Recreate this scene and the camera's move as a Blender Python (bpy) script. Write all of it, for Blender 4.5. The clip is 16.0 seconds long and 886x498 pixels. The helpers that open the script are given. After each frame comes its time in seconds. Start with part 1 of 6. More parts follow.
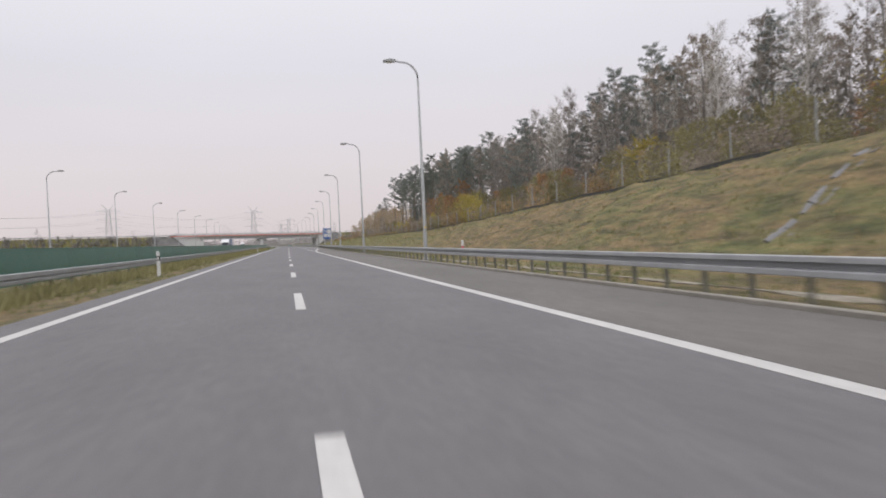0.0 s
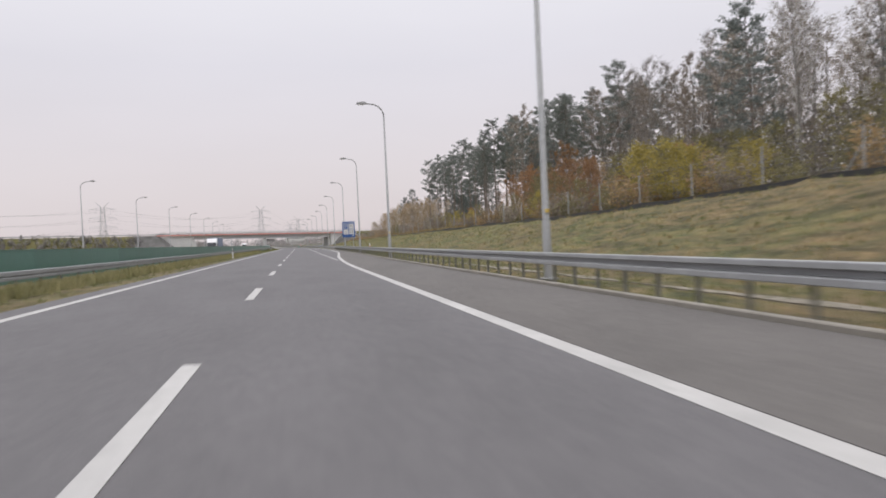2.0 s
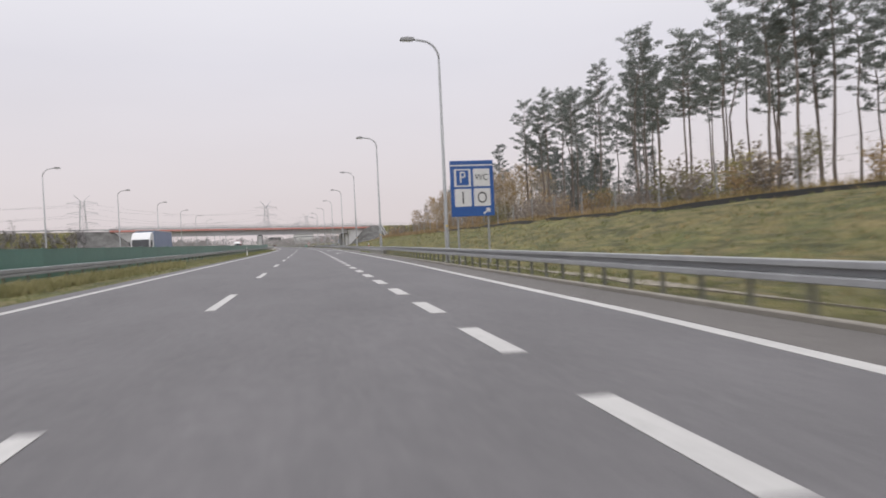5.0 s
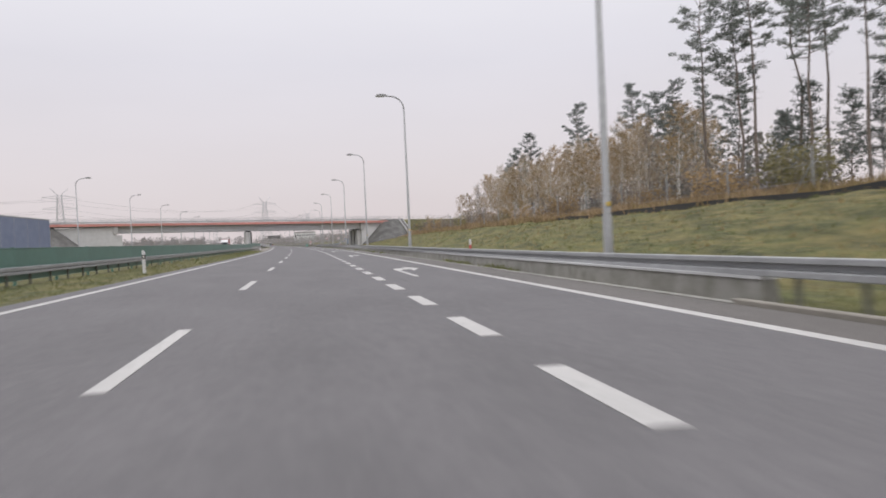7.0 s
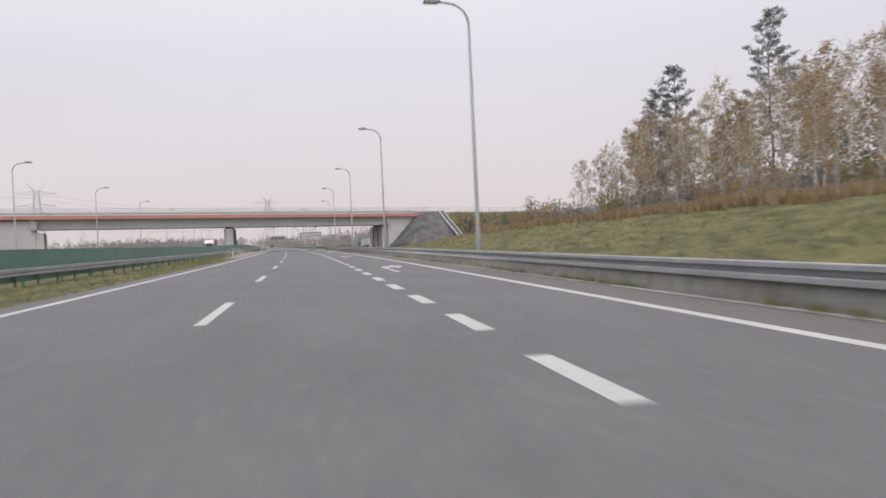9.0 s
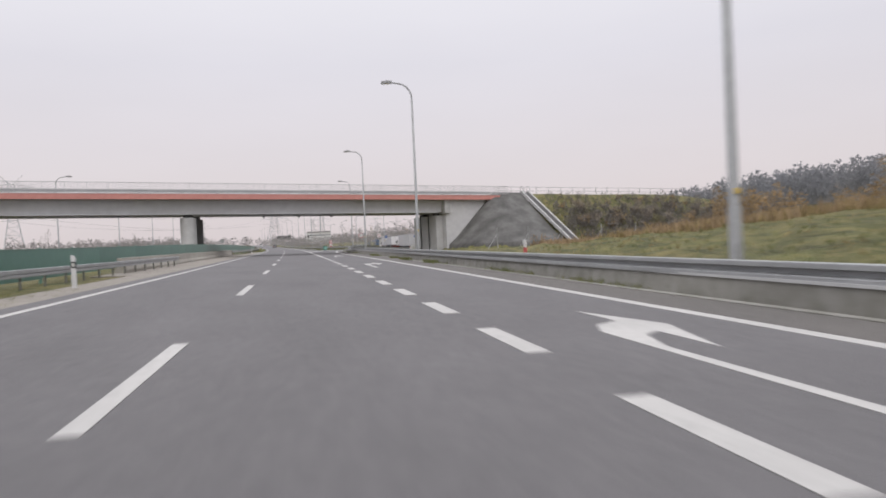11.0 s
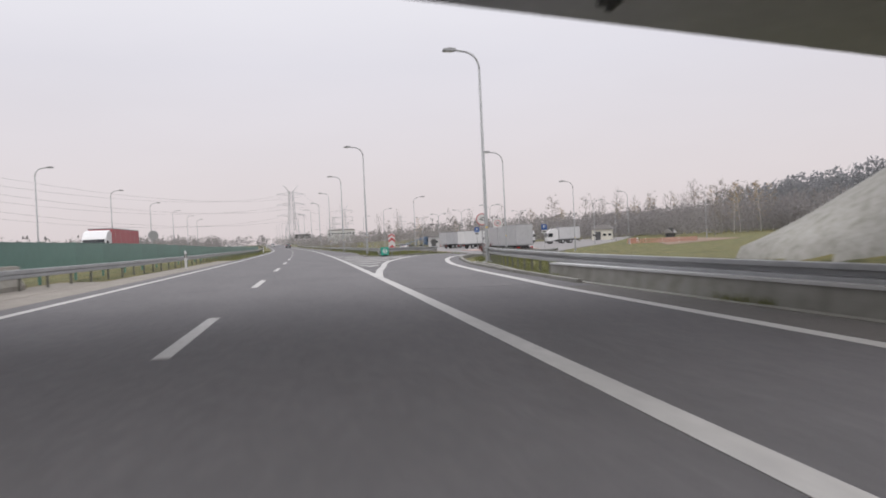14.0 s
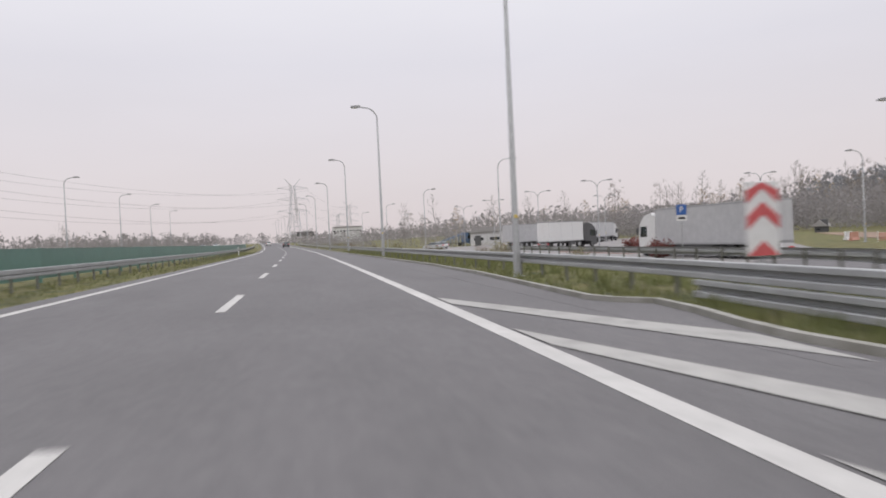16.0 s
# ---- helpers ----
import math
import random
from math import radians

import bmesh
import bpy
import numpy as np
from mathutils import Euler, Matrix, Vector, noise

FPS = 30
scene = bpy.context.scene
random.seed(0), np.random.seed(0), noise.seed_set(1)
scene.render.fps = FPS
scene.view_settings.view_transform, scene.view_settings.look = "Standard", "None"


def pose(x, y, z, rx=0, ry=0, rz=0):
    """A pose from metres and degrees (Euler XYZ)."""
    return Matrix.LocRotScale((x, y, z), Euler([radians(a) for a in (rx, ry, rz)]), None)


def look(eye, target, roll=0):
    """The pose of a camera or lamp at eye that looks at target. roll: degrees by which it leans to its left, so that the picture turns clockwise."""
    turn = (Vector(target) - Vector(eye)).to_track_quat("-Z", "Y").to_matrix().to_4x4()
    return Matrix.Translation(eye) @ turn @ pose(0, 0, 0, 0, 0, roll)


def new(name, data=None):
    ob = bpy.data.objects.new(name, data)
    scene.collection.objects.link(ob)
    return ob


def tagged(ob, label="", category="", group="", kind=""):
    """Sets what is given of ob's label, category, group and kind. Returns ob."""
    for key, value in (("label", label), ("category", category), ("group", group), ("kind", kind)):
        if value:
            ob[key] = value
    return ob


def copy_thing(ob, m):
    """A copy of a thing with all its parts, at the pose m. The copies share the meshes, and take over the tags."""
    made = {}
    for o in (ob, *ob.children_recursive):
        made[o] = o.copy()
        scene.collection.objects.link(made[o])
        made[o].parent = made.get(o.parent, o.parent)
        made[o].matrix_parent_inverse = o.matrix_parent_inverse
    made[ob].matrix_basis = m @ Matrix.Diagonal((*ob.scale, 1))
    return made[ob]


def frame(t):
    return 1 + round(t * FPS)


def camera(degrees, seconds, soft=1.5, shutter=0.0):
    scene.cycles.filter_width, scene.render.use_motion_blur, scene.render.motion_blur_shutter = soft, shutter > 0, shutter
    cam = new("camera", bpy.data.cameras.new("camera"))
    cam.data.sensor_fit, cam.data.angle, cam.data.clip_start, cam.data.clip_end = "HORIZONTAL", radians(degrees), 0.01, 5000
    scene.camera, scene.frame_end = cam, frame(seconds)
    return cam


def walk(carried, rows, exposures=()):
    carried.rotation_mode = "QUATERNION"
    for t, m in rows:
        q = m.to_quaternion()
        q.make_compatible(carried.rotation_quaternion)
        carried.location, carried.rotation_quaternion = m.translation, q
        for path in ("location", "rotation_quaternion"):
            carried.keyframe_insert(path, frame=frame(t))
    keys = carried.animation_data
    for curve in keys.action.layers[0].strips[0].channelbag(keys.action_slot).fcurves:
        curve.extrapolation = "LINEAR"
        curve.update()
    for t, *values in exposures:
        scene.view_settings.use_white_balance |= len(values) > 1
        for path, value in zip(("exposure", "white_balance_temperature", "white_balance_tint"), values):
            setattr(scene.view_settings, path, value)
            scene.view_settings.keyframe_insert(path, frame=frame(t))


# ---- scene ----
cam = camera(64.13, 16.0, soft=1.8, shutter=0.25)
PATH = [
    (0.0, (-0.185, -0.153, 1.102), (1.971, 9.611, 0.936), -2.66),
    (0.5, (0.176, 13.550, 1.095), (2.322, 23.315, 0.919), -2.66),
    (1.0, (0.526, 28.121, 1.087), (2.628, 37.896, 0.928), -2.66),
    (1.5, (0.797, 42.494, 1.082), (2.859, 52.278, 0.940), -2.66),
    (2.0, (1.043, 56.956, 1.077), (3.069, 66.748, 0.927), -2.66),
    (2.5, (1.239, 71.456, 1.073), (3.244, 81.251, 0.909), -2.66),
    (3.0, (1.441, 86.038, 1.069), (3.468, 95.829, 0.900), -2.66),
    (3.5, (1.612, 99.561, 1.066), (3.607, 109.359, 0.911), -2.66),
    (4.0, (1.725, 114.011, 1.065), (3.669, 123.819, 0.909), -2.66),
    (6.5, (2.059, 185.043, 1.062), (3.951, 194.861, 0.906), -2.66),
    (7.0, (2.049, 198.187, 1.063), (3.936, 208.005, 0.890), -2.66),
    (7.5, (2.090, 211.905, 1.063), (3.978, 221.724, 0.910), -2.66),
    (8.0, (2.094, 225.952, 1.064), (3.979, 235.771, 0.891), -2.66),
    (8.5, (2.076, 239.747, 1.064), (3.921, 249.574, 0.902), -2.66),
    (9.0, (2.000, 253.574, 1.065), (3.813, 263.407, 0.914), -2.66),
    (11.5, (0.933, 320.888, 1.067), (2.595, 330.748, 0.917), -2.66),
    (12.0, (0.597, 334.570, 1.065), (2.208, 344.438, 0.913), -2.66),
    (12.5, (0.131, 348.548, 1.065), (1.691, 358.424, 0.915), -2.66),
    (13.0, (-0.334, 362.174, 1.064), (1.135, 372.064, 0.902), -2.66),
    (13.5, (-0.898, 374.927, 1.066), (0.587, 384.815, 0.916), -2.66),
    (14.0, (-1.458, 388.477, 1.066), (-0.020, 398.372, 0.925), -2.66),
    (14.5, (-2.080, 402.241, 1.067), (-0.637, 412.135, 0.901), -2.66),
    (15.0, (-2.675, 415.940, 1.068), (-1.232, 425.834, 0.909), -2.66),
    (15.5, (-3.316, 429.946, 1.068), (-1.873, 439.840, 0.917), -2.66),
    (16.0, (-3.959, 443.696, 1.068), (-2.563, 453.597, 0.906), -2.66),
]
walk(cam, [(t, look(eye, target, roll)) for t, eye, target, roll in PATH])

CURVE = [0.0, -0.034, 0.014, 0.432, 0.017, 0.399, 0.125, 0.584, 0.166, 0.166]
FALL = 0.0212

# ---- world and sun: a bright overcast sky ----
world = bpy.data.worlds.new("sky")
scene.world = world
world.use_nodes = True
wn, wl = world.node_tree.nodes, world.node_tree.links
wn.clear()
w_out = wn.new("ShaderNodeOutputWorld")
w_bg = wn.new("ShaderNodeBackground")
w_sky = wn.new("ShaderNodeTexSky")
w_sky.sky_type = "NISHITA"
w_sky.sun_disc = False
w_sky.sun_elevation, w_sky.sun_rotation = radians(38), radians(200)
w_sky.air_density, w_sky.dust_density = 1.0, 4.0
w_dim = wn.new("ShaderNodeVectorMath")
w_dim.operation = "SCALE"
w_dim.inputs["Scale"].default_value = 0.12
w_co = wn.new("ShaderNodeTexCoord")
w_sep = wn.new("ShaderNodeSeparateXYZ")
w_ramp = wn.new("ShaderNodeValToRGB")
w_ramp.color_ramp.elements[0].position = 0.0
w_ramp.color_ramp.elements[0].color = (0.755, 0.675, 0.685, 1)
w_ramp.color_ramp.elements[1].position = 1.0
w_ramp.color_ramp.elements[1].color = (2.25, 2.25, 2.38, 1)
for at, col in ((0.1, (0.775, 0.715, 0.74, 1)), (0.24, (0.79, 0.765, 0.82, 1)), (0.4, (0.93, 0.92, 0.97, 1))):
    w_ramp.color_ramp.elements.new(at).color = col
w_noise = wn.new("ShaderNodeTexNoise")
w_noise.inputs["Scale"].default_value = 2.2
w_noise.inputs["Detail"].default_value = 4
w_stretch = wn.new("ShaderNodeMapping")
w_stretch.inputs["Scale"].default_value = (1, 1, 4)
w_cloud = wn.new("ShaderNodeMapRange")
w_cloud.inputs["To Min"].default_value = 0.94
w_cloud.inputs["To Max"].default_value = 1.05
w_mul = wn.new("ShaderNodeVectorMath")
w_mul.operation = "SCALE"
w_mix = wn.new("ShaderNodeMixRGB")
w_mix.inputs["Fac"].default_value = 0.93
wl.new(w_co.outputs["Generated"], w_sep.inputs[0])
wl.new(w_sep.outputs["Z"], w_ramp.inputs["Fac"])
wl.new(w_co.outputs["Generated"], w_stretch.inputs["Vector"])
wl.new(w_stretch.outputs[0], w_noise.inputs["Vector"])
wl.new(w_noise.outputs["Fac"], w_cloud.inputs["Value"])
wl.new(w_ramp.outputs["Color"], w_mul.inputs[0])
wl.new(w_cloud.outputs[0], w_mul.inputs["Scale"])
wl.new(w_sky.outputs[0], w_dim.inputs[0])
wl.new(w_dim.outputs[0], w_mix.inputs["Color1"])
wl.new(w_mul.outputs[0], w_mix.inputs["Color2"])
wl.new(w_mix.outputs[0], w_bg.inputs["Color"])
wl.new(w_bg.outputs[0], w_out.inputs["Surface"])

sun = new("sun", bpy.data.lights.new("sun", "SUN"))
sun.data.energy, sun.data.angle, sun.data.color = 1.0, radians(40), (1.0, 0.96, 0.92)
sun.matrix_world = look((0, 0, 100), (20, 60, 0))


# ---- materials ----
def material(name, colours, scale=1.0, rough=0.85, metal=0.0, bump=0.0, bump_scale=40.0, detail=6, stretch=(1, 1, 1), large=0.0,
             per_object=0.0, per_island=0.0, coat=0.0):
    """Noise between two or more colours, a second larger noise for stains, bump, and a brightness shift by object or island."""
    m = bpy.data.materials.new(name)
    m.use_nodes = True
    n, l = m.node_tree.nodes, m.node_tree.links
    b = n["Principled BSDF"]
    b.inputs["Roughness"].default_value, b.inputs["Metallic"].default_value = rough, metal
    b.inputs["Coat Weight"].default_value = coat
    co = n.new("ShaderNodeTexCoord")
    mp = n.new("ShaderNodeMapping")
    mp.inputs["Scale"].default_value = stretch
    l.new(co.outputs["Object"], mp.inputs["Vector"])
    tex = n.new("ShaderNodeTexNoise")
    tex.inputs["Scale"].default_value, tex.inputs["Detail"].default_value = scale, detail
    tex.inputs["Roughness"].default_value = 0.65
    l.new(mp.outputs[0], tex.inputs["Vector"])
    ramp = n.new("ShaderNodeValToRGB")
    ramp.color_ramp.elements[0].position, ramp.color_ramp.elements[1].position = 0.3, 0.7
    k = len(colours)
    ramp.color_ramp.elements[0].color, ramp.color_ramp.elements[1].color = (*colours[0], 1), (*colours[-1], 1)
    for i in range(1, k - 1):
        ramp.color_ramp.elements.new(0.3 + 0.4 * i / (k - 1)).color = (*colours[i], 1)
    l.new(tex.outputs["Fac"], ramp.inputs["Fac"])
    colour = ramp.outputs["Color"]
    value = None
    if large:
        tex2 = n.new("ShaderNodeTexNoise")
        tex2.inputs["Scale"].default_value, tex2.inputs["Detail"].default_value = scale * 0.07, 4
        l.new(mp.outputs[0], tex2.inputs["Vector"])
        rng = n.new("ShaderNodeMapRange")
        rng.inputs["From Min"].default_value, rng.inputs["From Max"].default_value = 0.3, 0.7
        rng.inputs["To Min"].default_value, rng.inputs["To Max"].default_value = 1 - large, 1 + large
        l.new(tex2.outputs["Fac"], rng.inputs["Value"])
        value = rng.outputs[0]
    for amount, node, socket in ((per_object, "ShaderNodeObjectInfo", "Random"), (per_island, "ShaderNodeNewGeometry", "Random Per Island")):
        if amount:
            info = n.new(node)
            rng = n.new("ShaderNodeMapRange")
            rng.inputs["To Min"].default_value, rng.inputs["To Max"].default_value = 1 - amount, 1 + amount
            l.new(info.outputs[socket], rng.inputs["Value"])
            if value is None:
                value = rng.outputs[0]
            else:
                mul = n.new("ShaderNodeMath")
                mul.operation = "MULTIPLY"
                l.new(value, mul.inputs[0])
                l.new(rng.outputs[0], mul.inputs[1])
                value = mul.outputs[0]
    if value is not None:
        hsv = n.new("ShaderNodeHueSaturation")
        l.new(colour, hsv.inputs["Color"])
        l.new(value, hsv.inputs["Value"])
        colour = hsv.outputs["Color"]
    l.new(colour, b.inputs["Base Color"])
    if bump:
        tex3 = n.new("ShaderNodeTexNoise")
        tex3.inputs["Scale"].default_value, tex3.inputs["Detail"].default_value = bump_scale, 5
        l.new(co.outputs["Object"], tex3.inputs["Vector"])
        bp = n.new("ShaderNodeBump")
        bp.inputs["Strength"].default_value, bp.inputs["Distance"].default_value = bump, 0.02
        l.new(tex3.outputs["Fac"], bp.inputs["Height"])
        l.new(bp.outputs[0], b.inputs["Normal"])
    return m


ASPHALT = material("asphalt", [(0.094, 0.090, 0.093), (0.106, 0.101, 0.104), (0.120, 0.114, 0.117)], 9, 0.9, 0, 0.35, 260, large=0.10, stretch=(1, 0.35, 1))
ASPHALT_OLD = material("worn_asphalt", [(0.17, 0.16, 0.158), (0.21, 0.2, 0.197)], 4, 0.9, 0, 0.3, 200, large=0.12)
PAINT = material("road_paint", [(0.31, 0.30, 0.29), (0.42, 0.41, 0.395)], 7, 0.6, large=0.10)
PAINT_WORN = material("worn_road_paint", [(0.20, 0.195, 0.185), (0.28, 0.273, 0.26), (0.32, 0.31, 0.295)], 3, 0.7, large=0.14)
SHOULDER = material("dusty_asphalt", [(0.088, 0.081, 0.076), (0.102, 0.094, 0.088), (0.116, 0.107, 0.10)], 7, 0.9, 0, 0.35, 260, large=0.12, stretch=(1, 0.3, 1))
POST_STEEL = material("weathered_post_steel", [(0.115, 0.115, 0.10), (0.165, 0.165, 0.145)], 6, 0.7, 0.1, large=0.12)
REED = material("orange_dry_reeds", [(0.25, 0.18, 0.105), (0.37, 0.275, 0.17)], 0.4, 0.85, per_island=0.25)
GRIT = material("sandy_grit", [(0.165, 0.148, 0.128), (0.24, 0.218, 0.192)], 5, 0.95, 0, 0.4, 60, large=0.1)
KERB = material("weathered_kerb_concrete", [(0.18, 0.165, 0.14), (0.265, 0.245, 0.215)], 2.5, 0.9, 0, 0.3, 30, large=0.15, per_object=0.08)
SILT = material("pale_dry_silt", [(0.12, 0.105, 0.078), (0.19, 0.168, 0.132), (0.28, 0.25, 0.205)], 3, 0.95, 0, 0.5, 30, large=0.15)
CONCRETE = material("concrete", [(0.36, 0.355, 0.35), (0.44, 0.435, 0.43)], 3, 0.85, 0, 0.2, 50, large=0.10)
RAIL_PALE = material("pale_galvanised_railing", [(0.36, 0.365, 0.37), (0.46, 0.465, 0.47)], 6, 0.5, 0.1)
CONCRETE_PALE = material("pale_concrete", [(0.43, 0.428, 0.43), (0.51, 0.508, 0.51)], 1.2, 0.85, 0, 0.12, 40, large=0.08)
CONCRETE_DARK = material("stained_concrete", [(0.05, 0.049, 0.045), (0.095, 0.092, 0.088), (0.15, 0.147, 0.142)], 0.45, 0.9, 0, 0.4, 14, large=0.2)
CONCRETE_MOSS = material("mossy_concrete", [(0.15, 0.145, 0.122), (0.215, 0.208, 0.188), (0.26, 0.253, 0.235)], 2.4, 0.9, 0, 0.3, 30, large=0.15)
# dark tone holds the far pier's shade; steps and chute stones share it
PIER_DARK = material("dark_concrete", [(0.12, 0.118, 0.12), (0.17, 0.168, 0.17)], 1.2, 0.85, 0, 0.15, 30, large=0.12)
BARRIER = material("sandy_concrete", [(0.25, 0.235, 0.205), (0.34, 0.32, 0.285)], 2.0, 0.9, 0, 0.3, 30, large=0.12, per_object=0.06)
GIRDER = material("grey_girder_paint", [(0.46, 0.46, 0.475), (0.53, 0.53, 0.545)], 1.4, 0.6, 0, 0.1, 20, large=0.08)
RED = material("red_fascia_paint", [(0.47, 0.20, 0.175), (0.55, 0.25, 0.22)], 2.0, 0.7, large=0.08)
STEEL = material("galvanised_steel", [(0.25, 0.255, 0.26), (0.33, 0.335, 0.34)], 6, 0.5, 0.2, large=0.12)
STEEL_DULL = material("dull_galvanised_steel", [(0.24, 0.245, 0.25), (0.32, 0.325, 0.33)], 8, 0.6, 0.1)
DARK = material("dark_steel", [(0.06, 0.06, 0.062), (0.09, 0.09, 0.092)], 5, 0.6)
GREEN = material("green_screen_plastic", [(0.075, 0.168, 0.138), (0.095, 0.198, 0.166)], 3, 0.4, large=0.12, per_object=0.06)
WHITE = material("white_plastic", [(0.52, 0.52, 0.52), (0.6, 0.6, 0.6)], 4, 0.45)
SIGN_BLUE = material("sign_blue", [(0.02, 0.075, 0.25), (0.025, 0.09, 0.29)], 5, 0.4)
SIGN_RED = material("sign_red", [(0.40, 0.075, 0.08), (0.48, 0.095, 0.10)], 5, 0.4)
SIGN_GREEN = material("sign_green", [(0.02, 0.26, 0.19), (0.03, 0.32, 0.23)], 5, 0.4)
BLACK = material("black_paint", [(0.015, 0.015, 0.017), (0.03, 0.03, 0.03)], 6, 0.5)
RUBBER = material("tyre_rubber", [(0.02, 0.02, 0.02), (0.045, 0.045, 0.045)], 14, 0.85)
GLASS = material("dark_window_glass", [(0.02, 0.024, 0.028), (0.035, 0.04, 0.045)], 2, 0.08, coat=0.6)
LENS = material("lamp_lens", [(0.55, 0.55, 0.52), (0.65, 0.65, 0.62)], 12, 0.25)
LAMP_RED = material("red_lens", [(0.4, 0.02, 0.02), (0.5, 0.03, 0.03)], 12, 0.3)
AMBER = material("amber_reflector", [(0.45, 0.32, 0.08), (0.52, 0.38, 0.10)], 12, 0.3)
TARP = material("grey_tarpaulin", [(0.34, 0.34, 0.35), (0.41, 0.41, 0.42)], 1.5, 0.55, 0, 0.15, 6, large=0.06)
TARP_PALE = material("pale_tarpaulin", [(0.42, 0.42, 0.43), (0.5, 0.5, 0.51)], 1.5, 0.55, 0, 0.15, 6, large=0.06)
TARP_BLUE = material("faded_blue_tarpaulin", [(0.15, 0.18, 0.27), (0.20, 0.235, 0.33)], 1.5, 0.55, 0, 0.15, 6, large=0.06)
TARP_RED = material("red_tarpaulin", [(0.29, 0.065, 0.075), (0.37, 0.095, 0.105)], 1.5, 0.55, 0, 0.15, 6, large=0.06)
TRUCK_BLUE = material("blue_truck_paint", [(0.09, 0.15, 0.25), (0.12, 0.19, 0.30)], 3, 0.4)
PAVER = material("pink_block_paving", [(0.32, 0.235, 0.21), (0.42, 0.31, 0.28)], 6, 0.9, 0, 0.3, 30, large=0.1)
SOIL = material("reddish_soil", [(0.15, 0.10, 0.072), (0.22, 0.155, 0.115)], 1.2, 0.95, 0, 0.5, 9, large=0.15)
ROOF = material("grey_roof", [(0.2, 0.19, 0.19), (0.28, 0.27, 0.26)], 3, 0.8)
BARK_PINE = material("pine_bark", [(0.14, 0.115, 0.102), (0.22, 0.18, 0.158)], 5, 0.95, 0, 0.5, 18, stretch=(1, 1, 0.25), per_object=0.15)
BARK = material("grey_bark", [(0.145, 0.134, 0.122), (0.23, 0.214, 0.195)], 6, 0.95, 0, 0.5, 22, stretch=(1, 1, 0.3), per_object=0.2)
BARK_BIRCH = material("birch_bark", [(0.16, 0.15, 0.14), (0.5, 0.48, 0.45), (0.60, 0.58, 0.55)], 7, 0.8, 0, 0.2, 20, stretch=(0.4, 0.4, 1.6))
NEEDLES = material("pine_needles", [(0.15, 0.166, 0.152), (0.22, 0.24, 0.216)], 3, 0.8, per_island=0.25, per_object=0.15)
SPRUCE = material("spruce_needles", [(0.14, 0.158, 0.15), (0.208, 0.228, 0.212)], 3, 0.8, per_island=0.25, per_object=0.15)
LEAF_GOLD = material("golden_leaves", [(0.275, 0.19, 0.098), (0.395, 0.288, 0.16)], 2, 0.7, per_island=0.22, per_object=0.2)
LEAF_YELLOW = material("yellow_leaves", [(0.30, 0.25, 0.06), (0.42, 0.34, 0.10)], 2, 0.7, per_island=0.22, per_object=0.15)
LEAF_ORANGE = material("rust_leaves", [(0.265, 0.148, 0.075), (0.36, 0.215, 0.115)], 2, 0.7, per_island=0.22, per_object=0.15)
LEAF_BROWN = material("brown_leaves", [(0.225, 0.188, 0.158), (0.32, 0.268, 0.215)], 2, 0.75, per_island=0.22, per_object=0.25)
LEAF_OLIVE = material("olive_leaves", [(0.175, 0.165, 0.08), (0.27, 0.24, 0.12)], 2, 0.7, per_island=0.22, per_object=0.25)
LEAF_WINE = material("dark_red_leaves", [(0.12, 0.035, 0.03), (0.19, 0.06, 0.05)], 2, 0.7, per_island=0.3)
# bluish grey tone: haze painted into the conifers on the hill
HAZED_HILL = material("hazed_hill_foliage", [(0.215, 0.222, 0.238), (0.26, 0.26, 0.268)], 0.02, 0.9, per_island=0.12)
TWIGS = material("grey_twigs", [(0.17, 0.158, 0.150), (0.25, 0.235, 0.222)], 3, 0.85, per_object=0.15, per_island=0.2)
GRASS_BLADE = material("grass_blades", [(0.115, 0.135, 0.05), (0.20, 0.198, 0.085)], 0.5, 0.8, per_island=0.25)
PALE_BLADE = material("pale_grass_blades", [(0.20, 0.19, 0.085), (0.30, 0.27, 0.14)], 0.5, 0.8, per_island=0.2)
DRY_BLADE = material("dry_grass_blades", [(0.22, 0.165, 0.07), (0.34, 0.265, 0.135)], 0.5, 0.85, per_island=0.35)
UNDERWOOD = material("underwood_twigs", [(0.145, 0.134, 0.122), (0.215, 0.198, 0.178)], 0.3, 0.9, per_island=0.25)
# pale grey base colour stands in for haze over woods and hedges
HAZED_WOOD = material("hazed_far_foliage", [(0.235, 0.222, 0.222), (0.30, 0.283, 0.28)], 0.05, 0.9, per_island=0.1)


def lets_light_through(m, share=0.5):
    """Thin leaves pass part of the light on to their far side."""
    n, l = m.node_tree.nodes, m.node_tree.links
    b = n["Principled BSDF"]
    out = n["Material Output"]
    t = n.new("ShaderNodeBsdfTranslucent")
    l.new(b.inputs["Base Color"].links[0].from_socket, t.inputs["Color"])
    mix = n.new("ShaderNodeMixShader")
    mix.inputs["Fac"].default_value = share
    l.new(b.outputs[0], mix.inputs[1])
    l.new(t.outputs[0], mix.inputs[2])
    l.new(mix.outputs[0], out.inputs["Surface"])


for foliage in (NEEDLES, SPRUCE, LEAF_GOLD, LEAF_ORANGE, LEAF_BROWN, LEAF_OLIVE, LEAF_WINE, GRASS_BLADE, PALE_BLADE, DRY_BLADE, HAZED_WOOD, HAZED_HILL, REED, LEAF_YELLOW, UNDERWOOD):
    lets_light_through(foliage)


